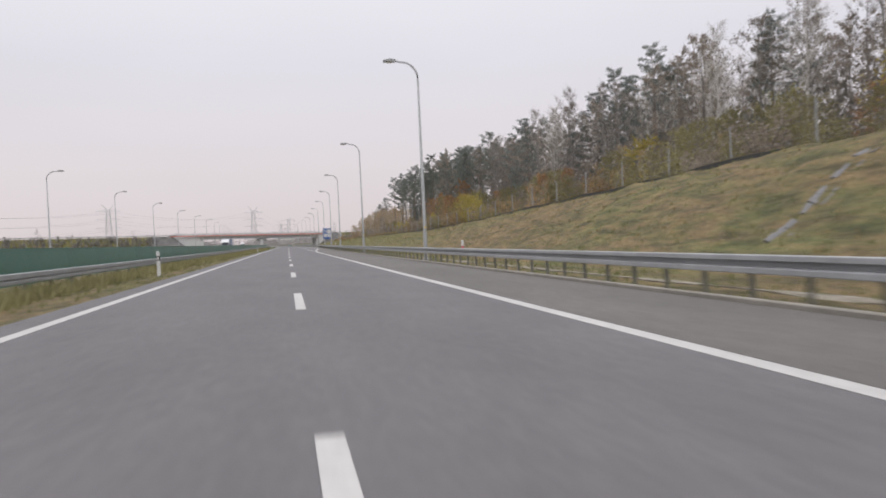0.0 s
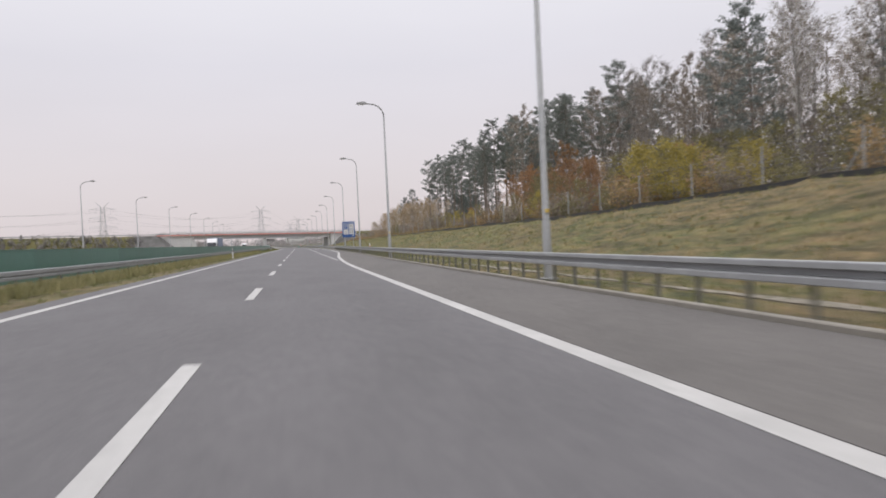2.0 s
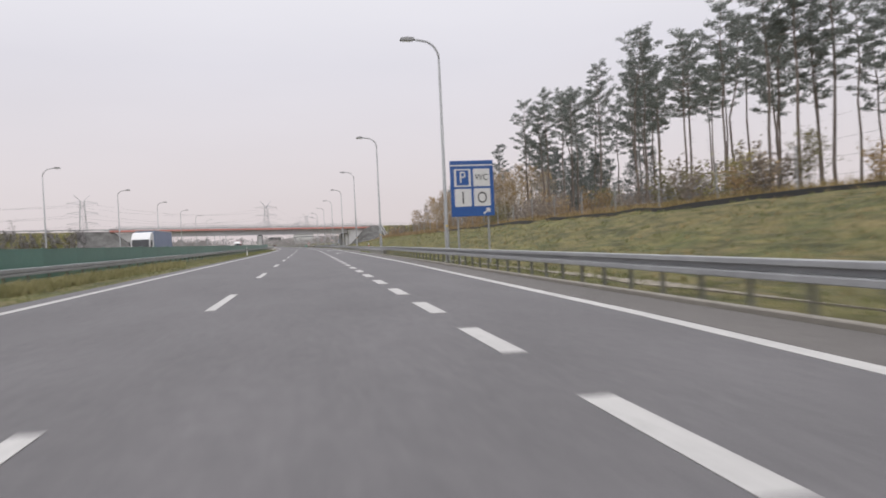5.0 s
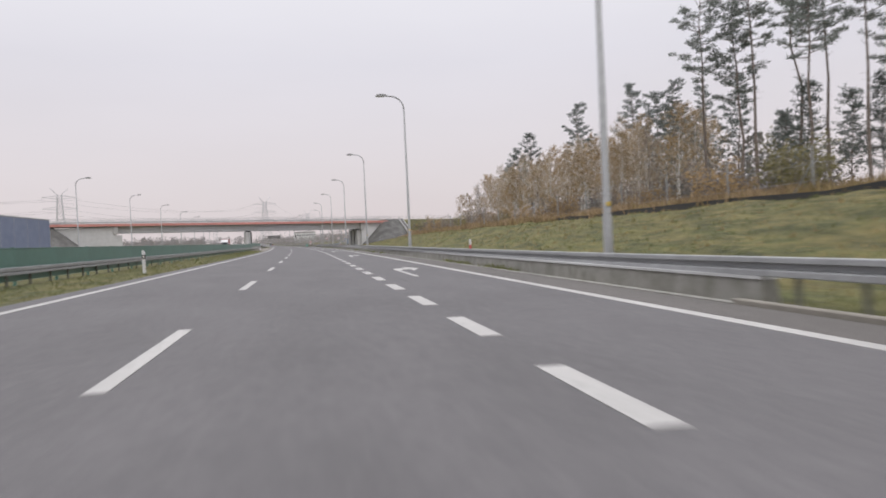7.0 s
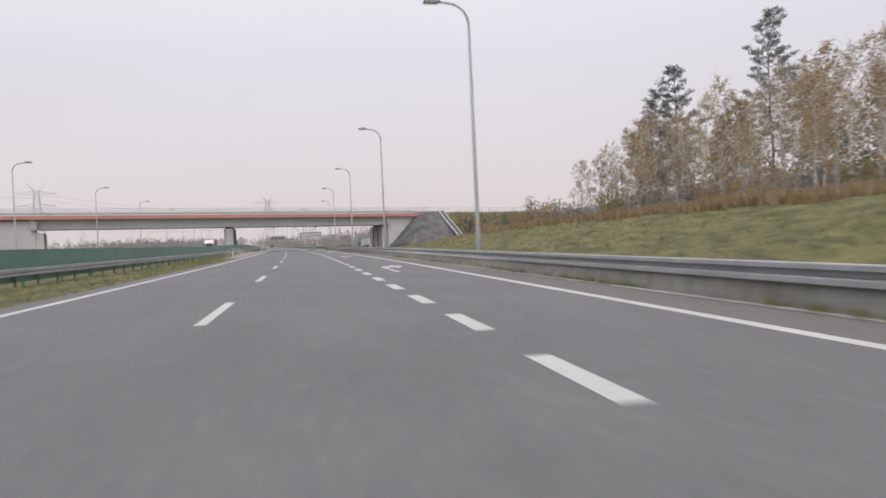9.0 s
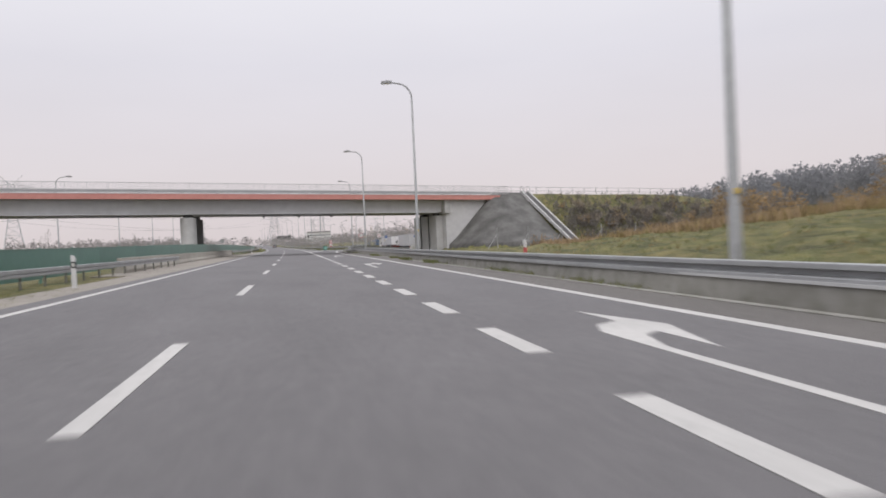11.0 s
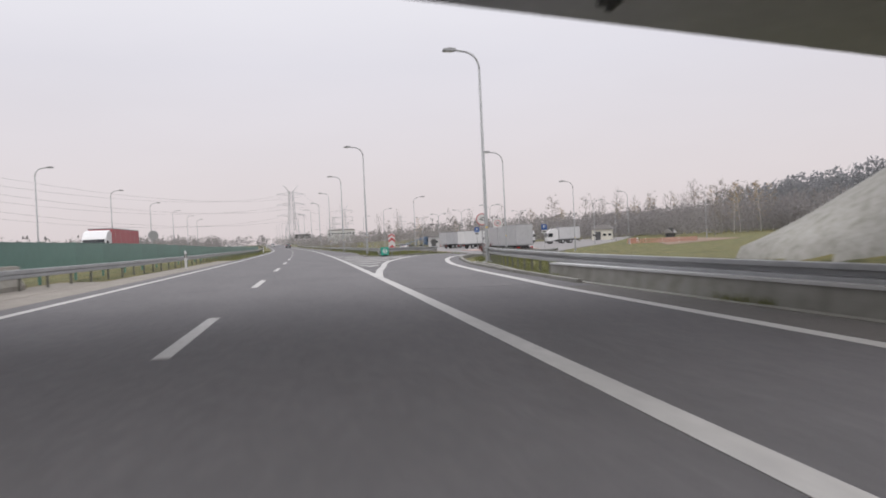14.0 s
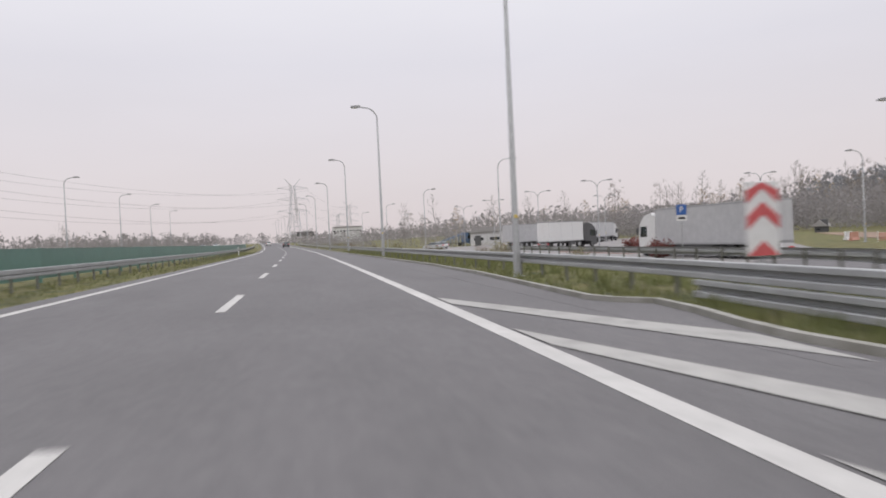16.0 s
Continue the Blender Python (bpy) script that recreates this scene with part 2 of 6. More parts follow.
def grass_ground():
    """Mown verge: green, tan and bare patches at three sizes."""
    m = bpy.data.materials.new("verge_grass")
    m.use_nodes = True
    n, l = m.node_tree.nodes, m.node_tree.links
    b = n["Principled BSDF"]
    b.inputs["Roughness"].default_value = 0.95
    co = n.new("ShaderNodeTexCoord")
    def tex(scale, detail, stretch=(1, 1, 1)):
        mp = n.new("ShaderNodeMapping")
        mp.inputs["Scale"].default_value = stretch
        l.new(co.outputs["Object"], mp.inputs["Vector"])
        t = n.new("ShaderNodeTexNoise")
        t.inputs["Scale"].default_value, t.inputs["Detail"].default_value, t.inputs["Roughness"].default_value = scale, detail, 0.7
        l.new(mp.outputs[0], t.inputs["Vector"])
        return t.outputs["Fac"]
    def ramp(fac, stops):
        r = n.new("ShaderNodeValToRGB")
        r.color_ramp.elements[0].position, r.color_ramp.elements[0].color = stops[0][0], (*stops[0][1], 1)
        r.color_ramp.elements[1].position, r.color_ramp.elements[1].color = stops[-1][0], (*stops[-1][1], 1)
        for at, c in stops[1:-1]:
            r.color_ramp.elements.new(at).color = (*c, 1)
        l.new(fac, r.inputs["Fac"])
        return r.outputs["Color"]
    green = ramp(tex(1.6, 8), [(0.3, (0.055, 0.066, 0.019)), (0.5, (0.096, 0.104, 0.032)), (0.7, (0.150, 0.136, 0.050))])
    tan = ramp(tex(2.4, 8), [(0.3, (0.098, 0.068, 0.032)), (0.55, (0.152, 0.108, 0.052)), (0.75, (0.225, 0.168, 0.092))])
    patch = ramp(tex(0.11, 7, (1, 0.6, 1.6)), [(0.40, (0, 0, 0)), (0.56, (1, 1, 1))])
    streak = ramp(tex(0.55, 6, (1.5, 0.45, 1.0)), [(0.38, (0, 0, 0)), (0.58, (1, 1, 1))])
    clump = ramp(tex(0.8, 5, (1.9, 0.55, 1.9)), [(0.37, (0.42, 0.48, 0.38)), (0.50, (0.92, 0.94, 0.90)), (0.64, (1.36, 1.28, 1.22))])
    both = n.new("ShaderNodeMath")
    both.operation = "MAXIMUM"
    l.new(patch, both.inputs[0])
    l.new(streak, both.inputs[1])
    # the verges grow greener towards the bridge and the rest area
    where = n.new("ShaderNodeSeparateXYZ")
    l.new(co.outputs["Object"], where.inputs[0])
    share = n.new("ShaderNodeMapRange")
    share.inputs["From Min"].default_value, share.inputs["From Max"].default_value = 50, 190
    share.inputs["To Min"].default_value, share.inputs["To Max"].default_value = 1.0, 0.38
    l.new(where.outputs["Y"], share.inputs["Value"])
    dry = n.new("ShaderNodeMath")
    dry.operation = "MULTIPLY"
    l.new(both.outputs[0], dry.inputs[0])
    l.new(share.outputs[0], dry.inputs[1])
    mix = n.new("ShaderNodeMixRGB")
    l.new(dry.outputs[0], mix.inputs["Fac"])
    l.new(green, mix.inputs["Color1"])
    l.new(tan, mix.inputs["Color2"])
    tussock = n.new("ShaderNodeMixRGB")
    tussock.blend_type = "MULTIPLY"
    tussock.inputs["Fac"].default_value = 1.0
    l.new(mix.outputs[0], tussock.inputs["Color1"])
    l.new(clump, tussock.inputs["Color2"])
    l.new(tussock.outputs[0], b.inputs["Base Color"])
    bp = n.new("ShaderNodeBump")
    bp.inputs["Strength"].default_value, bp.inputs["Distance"].default_value = 0.9, 0.3
    l.new(tex(1.3, 9), bp.inputs["Height"])
    l.new(bp.outputs[0], b.inputs["Normal"])
    return m


GRASS = grass_ground()


# ---- the road's line: distance along it, sideways from the lane line, height ----
KNOTS = [-50, 100, 200, 300, 400, 450, 500, 550, 600, 700]
S_ALL = np.arange(-1500, 4200, 1.0)
BEND = np.interp(S_ALL, KNOTS, CURVE) / 1000
BEND[S_ALL > 760] = 0
BEND[S_ALL < -60] = 0
HEAD = np.cumsum(BEND)
HEAD -= HEAD[1500]
LINE_X = np.cumsum(-np.sin(HEAD))
LINE_Y = np.cumsum(np.cos(HEAD))
LINE_X -= LINE_X[1500]
LINE_Y -= LINE_Y[1500]


def heading(s):
    return float(np.interp(s, S_ALL, HEAD))


def spot(s, lat, z=0.0):
    """World place at s metres along the road and lat metres to the right of its lane line."""
    a = heading(s)
    return Vector((float(np.interp(s, S_ALL, LINE_X)) + lat * math.cos(a), float(np.interp(s, S_ALL, LINE_Y)) + lat * math.sin(a), z))


def deck_z(lat):
    """The road's own height with its fall to the right."""
    return -FALL * lat


def rise(s):
    """The road climbs gently in the far bend."""
    d = max(0.0, s - 520.0)
    return 0.00003 * d * d if d < 250 else 1.875 + 0.6 * (1 - math.exp((250 - d) / 40))


def at(s, lat, h=0.0, turn=0.0, z=None):
    """A pose on the road: h above its surface (or at height z), turned by degrees."""
    zz = (deck_z(lat) + rise(s) + h) if z is None else z
    return Matrix.Translation(spot(s, lat, zz)) @ Matrix.Rotation(heading(s) + radians(turn), 4, "Z")


def smooth_step(a, b, x):
    t = min(1.0, max(0.0, (x - a) / (b - a)))
    return t * t * (3 - 2 * t)


# ---- the bridge's own axes ----
B_ANGLE = radians(15.46)
B_ORIGIN = Vector((0.0, 391.7, 0.0))
B_U = Vector((math.cos(B_ANGLE), math.sin(B_ANGLE), 0))
B_V = Vector((-math.sin(B_ANGLE), math.cos(B_ANGLE), 0))
B_SLOPE = -0.0196
B_SOFFIT = 4.70
B_WIDE = 8.1


def bridge_spot(u, v, z):
    return B_ORIGIN + B_U * u + B_V * v + Vector((0, 0, z))


def soffit(u):
    return B_SOFFIT + B_SLOPE * u


def bank(x, y):
    """Height of the crossing road's earth banks at both ends of the bridge."""
    d = Vector((x, y, 0)) - B_ORIGIN
    u, v = d.dot(B_U), d.dot(B_V)
    top = 6.55 + B_SLOPE * u
    if u < 0:
        du = max(0.0, u + 58.0) / 9.5
        top = 6.55 + B_SLOPE * max(u, -140)
    else:
        du = max(0.0, 25.0 - u) / 7.0
        top = 7.25 + B_SLOPE * min(u, 60)
        top -= float(np.interp(u, [57, 64, 70, 80], [0.0, 0.7, 3.2, 6.4]))
    dv = max(0.0, (0.4 - v) / (10.2 if u > 0 else 9.0), (v - B_WIDE + 0.4) / (14.0 if u > 0 else 9.0))
    return -0.4 + (top + 0.4) * max(0.0, 1.0 - math.hypot(du, dv))


CREST_S = [-400, 21, 42, 65, 77, 106, 155, 219, 260, 304, 328, 346, 365]
CREST_Z = [5.2, 4.25, 3.6, 3.05, 2.62, 2.15, 2.07, 1.95, 1.85, 1.7, 1.3, 0.6, -0.1]


def ground_z(s, lat):
    """Height of the earth."""
    p = spot(s, lat)
    if lat < -27.5:
        z = deck_z(-8) - 0.3 - 0.25 * smooth_step(-27, -34, lat) + 1.2 * smooth_step(-60, -300, lat)
    elif lat < -7.8:
        z = deck_z(-8) - 0.12 - 0.1 * smooth_step(-9, -13.8, lat)
    elif lat < 8.6:
        z = deck_z(lat) - 0.07
        if 6.6 < lat:
            z -= 0.03
    else:
        low = -0.24
        crest = float(np.interp(s, CREST_S, CREST_Z))
        if s < 366:
            z = low + (crest - low) * smooth_step(9.6, 21.4, lat) if lat < 21.4 else crest + 0.35 * smooth_step(22.5, 36, lat) * smooth_step(365, 330, s)
            rough = smooth_step(10, 13, lat) * smooth_step(44, 24, lat)
            z += rough * (0.12 * noise.noise(Vector((s * 0.12, lat * 0.25, 0))) + 0.22 * noise.noise(Vector((s * 0.38, lat * 0.75, 5))) + 0.08 * noise.noise(Vector((s * 0.9, lat * 1.3, 9))))
        else:
            z = low - 0.1 * smooth_step(9, 14, lat)
        if s > 405:
            low -= 0.12 * smooth_step(405, 412, s) * smooth_step(9, 11, lat) * smooth_step(30, 22, lat)
            z = low + (-1.45 - low) * smooth_step(11, 31, lat) * smooth_step(405, 450, s) + 1.6 * smooth_step(70, 200, lat)
    z += rise(s)
    far = math.hypot((p.x - 455) / 120, (p.y - 850) / 210)
    if lat > 120:
        z += 14 * math.exp(-far * far) * smooth_step(120, 260, lat) + 9.5 * smooth_step(175, 225, lat) * smooth_step(440, 540, s) * smooth_step(740, 560, s)
    z += 0.8 * smooth_step(80, 400, abs(lat)) * noise.noise(Vector((s * 0.006, lat * 0.006, 3)))
    b = bank(p.x, p.y)
    return max(z, b) if b > -0.39 else z


# ---- building helpers ----
def mesh_of(name, verts, faces, mat=None, smooth=False):
    me = bpy.data.meshes.new(name)
    me.from_pydata([tuple(v) for v in verts], [], faces)
    me.update()
    if mat:
        me.materials.append(mat)
    if smooth:
        me.polygons.foreach_set("use_smooth", [True] * len(me.polygons))
    return me


def made(name, bm, mat, smooth=False):
    me = bpy.data.meshes.new(name)
    bmesh.ops.recalc_face_normals(bm, faces=bm.faces)
    bm.to_mesh(me)
    bm.free()
    me.materials.append(mat)
    if smooth:
        me.polygons.foreach_set("use_smooth", [True] * len(me.polygons))
    return me


def part(name, bm, mat, parent=None, label="", smooth=False, m=None):
    """One mesh object from a bmesh or a mesh, under a thing or a part."""
    me = made(name, bm, mat, smooth) if isinstance(bm, bmesh.types.BMesh) else bm
    ob = new(name, me)
    if parent:
        ob.parent = parent
    if m is not None:
        ob.matrix_basis = m
    if label:
        ob["label"] = label
    return ob


def thing(name, m=None, label="", category="", group="", kind=""):
    ob = new(name)
    ob.empty_display_size = 0.2
    if m is not None:
        ob.matrix_basis = m
    return tagged(ob, label, category, group, kind)


def box(bm, x0, x1, y0, y1, z0, z1, bevel=0.0, m=None):
    got = bmesh.ops.create_cube(bm, size=1, matrix=Matrix.Translation(((x0 + x1) / 2, (y0 + y1) / 2, (z0 + z1) / 2)) @ Matrix.Diagonal((x1 - x0, y1 - y0, z1 - z0, 1)))
    vs = got["verts"]
    if bevel:
        es = list({e for v in vs for e in v.link_edges})
        got = bmesh.ops.bevel(bm, geom=es, offset=bevel, segments=1, affect="EDGES")
        vs = list({v for f in got["faces"] for v in f.verts} | {v for v in vs if v.is_valid})
    if m is not None:
        bmesh.ops.transform(bm, matrix=m, verts=vs)
    return vs


def boxed(*args, **kw):
    bm = bmesh.new()
    box(bm, *args, **kw)
    return bm


def tube(bm, points, radii, sides=8, cap=True):
    """A round tube through points."""
    rings = []
    pts = [Vector(p) for p in points]
    for i, p in enumerate(pts):
        d = (pts[min(i + 1, len(pts) - 1)] - pts[max(i - 1, 0)]).normalized()
        a = d.orthogonal().normalized() if abs(d.z) < 0.99 else Vector((1, 0, 0))
        if abs(d.z) < 0.99:
            a = Vector((0, 0, 1)).cross(d).normalized()
        b = d.cross(a).normalized()
        r = radii[i] if isinstance(radii, (list, tuple)) else radii
        rings.append([bm.verts.new(p + (a * math.cos(2 * math.pi * k / sides) + b * math.sin(2 * math.pi * k / sides)) * r) for k in range(sides)])
    for r0, r1 in zip(rings, rings[1:]):
        for k in range(sides):
            bm.faces.new((r0[k], r0[(k + 1) % sides], r1[(k + 1) % sides], r1[k]))
    if cap:
        bm.faces.new(rings[0][::-1])
        bm.faces.new(rings[-1])
    return rings


def tubed(points, radii, sides=8):
    bm = bmesh.new()
    tube(bm, points, radii, sides)
    return bm


def prism(bm, outline, y0, y1, axis="y"):
    """A closed outline (pairs) pushed along one axis."""
    def put(a, b, c):
        return {"y": (a, c, b), "x": (c, a, b), "z": (a, b, c)}[axis]
    v0 = [bm.verts.new(put(a, b, y0)) for a, b in outline]
    v1 = [bm.verts.new(put(a, b, y1)) for a, b in outline]
    k = len(outline)
    bm.faces.new(v0)
    bm.faces.new(v1[::-1])
    for i in range(k):
        bm.faces.new((v0[i], v0[(i + 1) % k], v1[(i + 1) % k], v1[i]))


def prismed(outline, y0, y1, axis="y"):
    bm = bmesh.new()
    prism(bm, outline, y0, y1, axis)
    return bm


def ribbon(name, s0, s1, ds, profile, mat, lat_of=None, follow=True, smooth=False):
    """A cross-section (lat, h) carried along the road. lat_of(s) shifts it sideways."""
    count = max(1, int(round((s1 - s0) / ds)))
    verts, faces, k = [], [], len(profile)
    for i in range(count + 1):
        s = s0 + (s1 - s0) * i / count
        off = lat_of(s) if lat_of else 0.0
        for lat, h in profile:
            verts.append(spot(s, lat + off, (deck_z(lat + off) if follow else 0) + rise(s) + h))
    for i in range(count):
        for j in range(k):
            a, b = i * k + j, i * k + (j + 1) % k
            faces.append((a, b, b + k, a + k))
    faces.append(tuple(range(k)))
    faces.append(tuple(range(count * k + k - 1, count * k - 1, -1)))
    return mesh_of(name, verts, faces, mat, smooth)


def text_mesh(name, words, size, mat, depth=0.004):
    cu = bpy.data.curves.new(name, "FONT")
    cu.body, cu.size, cu.extrude, cu.align_x, cu.align_y = words, size, depth, "CENTER", "CENTER"
    ob = bpy.data.objects.new(name, cu)
    scene.collection.objects.link(ob)
    bpy.context.view_layer.update()
    me = bpy.data.meshes.new_from_object(ob.evaluated_get(bpy.context.evaluated_depsgraph_get()))
    bpy.data.objects.remove(ob)
    me.materials.clear()
    me.materials.append(mat)
    return me


def disc(bm, radius, y0, y1, sides=28, z=0.0, x=0.0):
    prism(bm, [(x + radius * math.cos(2 * math.pi * k / sides), z + radius * math.sin(2 * math.pi * k / sides)) for k in range(sides)], y0, y1)

# ---- ground: one sheet to the horizon ----
def steps(*spans):
    out = []
    for a, b, d in spans:
        out += list(np.arange(a, b, d))
    return out + [spans[-1][1]]


def build_ground():
    ss = steps((-600, -60, 60), (-60, -20, 10), (-20, 340, 1.5), (340, 420, 1.5), (420, 600, 4), (600, 800, 12), (800, 1600, 40), (1600, 4000, 200))
    ls = steps((-1400, -300, 100), (-300, -120, 30), (-120, -70, 8), (-70, -28, 3.5), (-28, -14, 7), (-14, -7.8, 3.1), (-7.8, -4, 1.2), (-4, 6.6, 5.3), (6.6, 9.6, 0.7),
               (9.6, 22.2, 0.7), (22.2, 40, 1.2), (40, 80, 5), (80, 200, 12), (200, 900, 50), (900, 1500, 200))
    verts = [spot(s, l, ground_z(s, l)) for s in ss for l in ls]
    k = len(ls)
    faces = [(i * k + j, i * k + j + 1, (i + 1) * k + j + 1, (i + 1) * k + j) for i in range(len(ss) - 1) for j in range(k - 1)]
    ob = new("ground", mesh_of("ground", verts, faces, GRASS, True))
    tagged(ob, "mown green and tan autumn grass verge and fields", "ground", kind="structure")


build_ground()


# ---- carriageways ----
def right_edge(s):
    return float(np.interp(s, [-600, 60, 90, 112, 125, 190, 235, 404, 440, 447, 700], [6.68, 6.68, 6.76, 6.95, 7.32, 7.85, 8.08, 8.05, 8.15, 6.3, 6.3]))


def build_road():
    ss = steps((-600, 440, 10), (440, 456, 1), (456, 1000, 10), (1000, 4000, 60))
    verts, faces = [], []
    ls = [-4.35, -3.0, 0, 3.6]
    for s in ss:
        row = ls + [right_edge(s)]
        for l in row:
            verts.append(spot(s, l, deck_z(l) + rise(s)))
        for l in (row[-1], row[0]):
            verts.append(spot(s, l, deck_z(l) + rise(s) - 0.25))
    k = 7
    for i in range(len(ss) - 1):
        for j in range(k):
            a, b = i * k + j, i * k + (j + 1) % k
            faces.append((a, b, b + k, a + k))
    road = new("road", mesh_of("road", verts, faces, ASPHALT))
    return tagged(road, "grey asphalt motorway carriageway with two lanes", "road", kind="structure")


road = build_road()

far_road = new("road_opposite", ribbon("road_opposite", -600, 3000, 20, [(-26.7, -0.02), (-14.2, -0.02), (-14.2, -0.25), (-26.7, -0.25)], ASPHALT, follow=False))
for v in far_road.data.vertices:
    v.co.z += deck_z(-8) - 0.05
tagged(far_road, "grey asphalt carriageway for the opposite traffic", "road", kind="structure")

# the exit ramp that bends right to the rest area: both painted edges, by (s, lat)
RAMP_LEFT = [(405, 3.66), (410, 3.74), (413.6, 3.9), (417, 4.22), (421.7, 4.76), (426, 5.25), (430.2, 5.9), (435.8, 7.17), (440, 8.2), (444.3, 9.45), (448, 10.8), (454.3, 13.9), (460, 17.0), (468, 22.0), (476, 26.2), (484, 30.0)]
RAMP_RIGHT = [(405, 6.95), (410, 7.22), (413.6, 7.42), (417, 7.7), (421.7, 8.12), (426, 8.74), (429.5, 9.36), (433.5, 10.16), (438, 11.46), (442, 12.9), (446.5, 15.0), (452, 18.6), (458.2, 22.7), (466, 27.1), (475, 31.2), (484, 37.0)]


def ramp_z(s, lat):
    return deck_z(min(lat, 9)) + (-1.35 - deck_z(9)) * smooth_step(11, 31, lat) * smooth_step(405, 450, s) + (-FALL * 0.5 * max(0.0, min(lat, 14) - 9))


def strip(name, left, right, z_of, lift, mat, thick=0.25):
    """A slab between two lines of (s, lat)."""
    verts, faces = [], []
    for (s0, l0), (s1, l1) in zip(left, right):
        for q in range(5):
            f = q / 4
            s, l = s0 + (s1 - s0) * f, l0 + (l1 - l0) * f
            verts.append(spot(s, l, z_of(s, l) + lift))
        verts.append(spot(s1, l1, z_of(s1, l1) + lift - thick))
        verts.append(spot(s0, l0, z_of(s0, l0) + lift - thick))
    k = 7
    for i in range(len(left) - 1):
        for j in range(k):
            a, b = i * k + j, i * k + (j + 1) % k
            faces.append((a, b, b + k, a + k))
    faces.append(tuple(range(k)))
    faces.append(tuple(range((len(left) - 1) * k + k - 1, (len(left) - 1) * k - 1, -1)))
    return mesh_of(name, verts, faces, mat)


def shifted(line, d):
    """A line of (s, lat) moved d metres to its right."""
    out = []
    for i, (s, l) in enumerate(line):
        a, b = line[max(0, i - 1)], line[min(len(line) - 1, i + 1)]
        ds, dl = b[0] - a[0], b[1] - a[1]
        n = math.hypot(ds, dl)
        out.append((s - d * dl / n, l + d * ds / n))
    return out


ramp = new("road_exit", strip("road_exit", [q if q[0] > 428 else (q[0], q[1] + 0.6) for q in shifted(RAMP_LEFT, -0.5)], shifted(RAMP_RIGHT, 0.9), ramp_z, 0.0025, ASPHALT))
tagged(ramp, "asphalt exit ramp that bends towards the rest area", "road", kind="structure")


def patch(name, corners, mat, lift=0.0, n=12):
    """A four-cornered slab of paving by (s, lat) corners, lying on the ground."""
    verts, faces = [], []
    (a, b, c, d) = corners
    for i in range(n + 1):
        for j in range(n + 1):
            f, g = i / n, j / n
            s = (a[0] * (1 - f) + b[0] * f) * (1 - g) + (d[0] * (1 - f) + c[0] * f) * g
            l = (a[1] * (1 - f) + b[1] * f) * (1 - g) + (d[1] * (1 - f) + c[1] * f) * g
            verts.append(spot(s, l, ground_z(s, l) + 0.05 + lift))
    k = n + 1
    for i in range(n):
        for j in range(n):
            faces.append((i * k + j, i * k + j + 1, (i + 1) * k + j + 1, (i + 1) * k + j))
    top = len(verts)
    rim = [i * k for i in range(k)] + [n * k + j for j in range(1, k)] + [i * k + n for i in range(n - 1, -1, -1)] + [j for j in range(n - 1, 0, -1)]
    for i in rim:
        verts.append(Vector(verts[i]) - Vector((0, 0, 0.3)))
    for q in range(len(rim)):
        r = (q + 1) % len(rim)
        faces.append((rim[q], rim[r], top + r, top + q))
    return mesh_of(name, verts, faces, mat)


lot = new("parking_lot", patch("parking_lot", [(476, 24.5), (600, 25), (600, 112), (485, 37.5)], ASPHALT_OLD, 0.0, 28))
tagged(lot, "pale worn asphalt of the rest area's lorry park", "pavement", kind="structure")
for corners in ([(508, 33), (526, 33), (526, 43), (508, 43)], [(506, 20.5), (560, 20.5), (560, 26.5), (506, 26.5)]):
    ob = new("pavement", patch("pavement", corners, PAVER, 0.10, 10))
    tagged(ob, "pinkish block paving of a parking island", "pavement", kind="structure")
bare = new("bare_soil", patch("bare_soil", [(489, 57), (522, 73), (556, 96), (512, 86)], SOIL, 0.0, 14))
tagged(bare, "bare reddish brown soil beside the lorry park", "ground", kind="structure")

sand = new("verge_sand", ribbon("verge_sand", 322, 450, 3, [(-5.9, -0.045), (-4.0, -0.008), (-4.0, -0.1), (-5.9, -0.1)], GRIT))
sand_wide = new("verge_sand", ribbon("verge_sand", 340, 416, 3, [(-7.4, -0.03), (-5.7, -0.035), (-5.7, -0.14), (-7.4, -0.14)], GRIT))
tagged(sand_wide, "pale sandy grit in front of the median barrier", "ground", kind="structure")
tagged(sand, "pale sandy grit strip beside the asphalt", "ground", kind="structure")

# ---- painted lines ----
LIFT = 0.006


def paint_line(name, s0, s1, ds, lat_of, width):
    ob = part(name, ribbon(name, s0, s1, ds, [(-width / 2, LIFT), (width / 2, LIFT), (width / 2, 0.0015), (-width / 2, 0.0015)], PAINT, lat_of), None, road)
    return ob


def right_line(s):
    return float(np.interp(s, [-600, 92, 102, 118, 132, 152, 180, 200, 390, 405.2], [3.62, 3.62, 3.8, 4.38, 5.2, 6.25, 6.72, 6.76, 6.76, 7.07]))


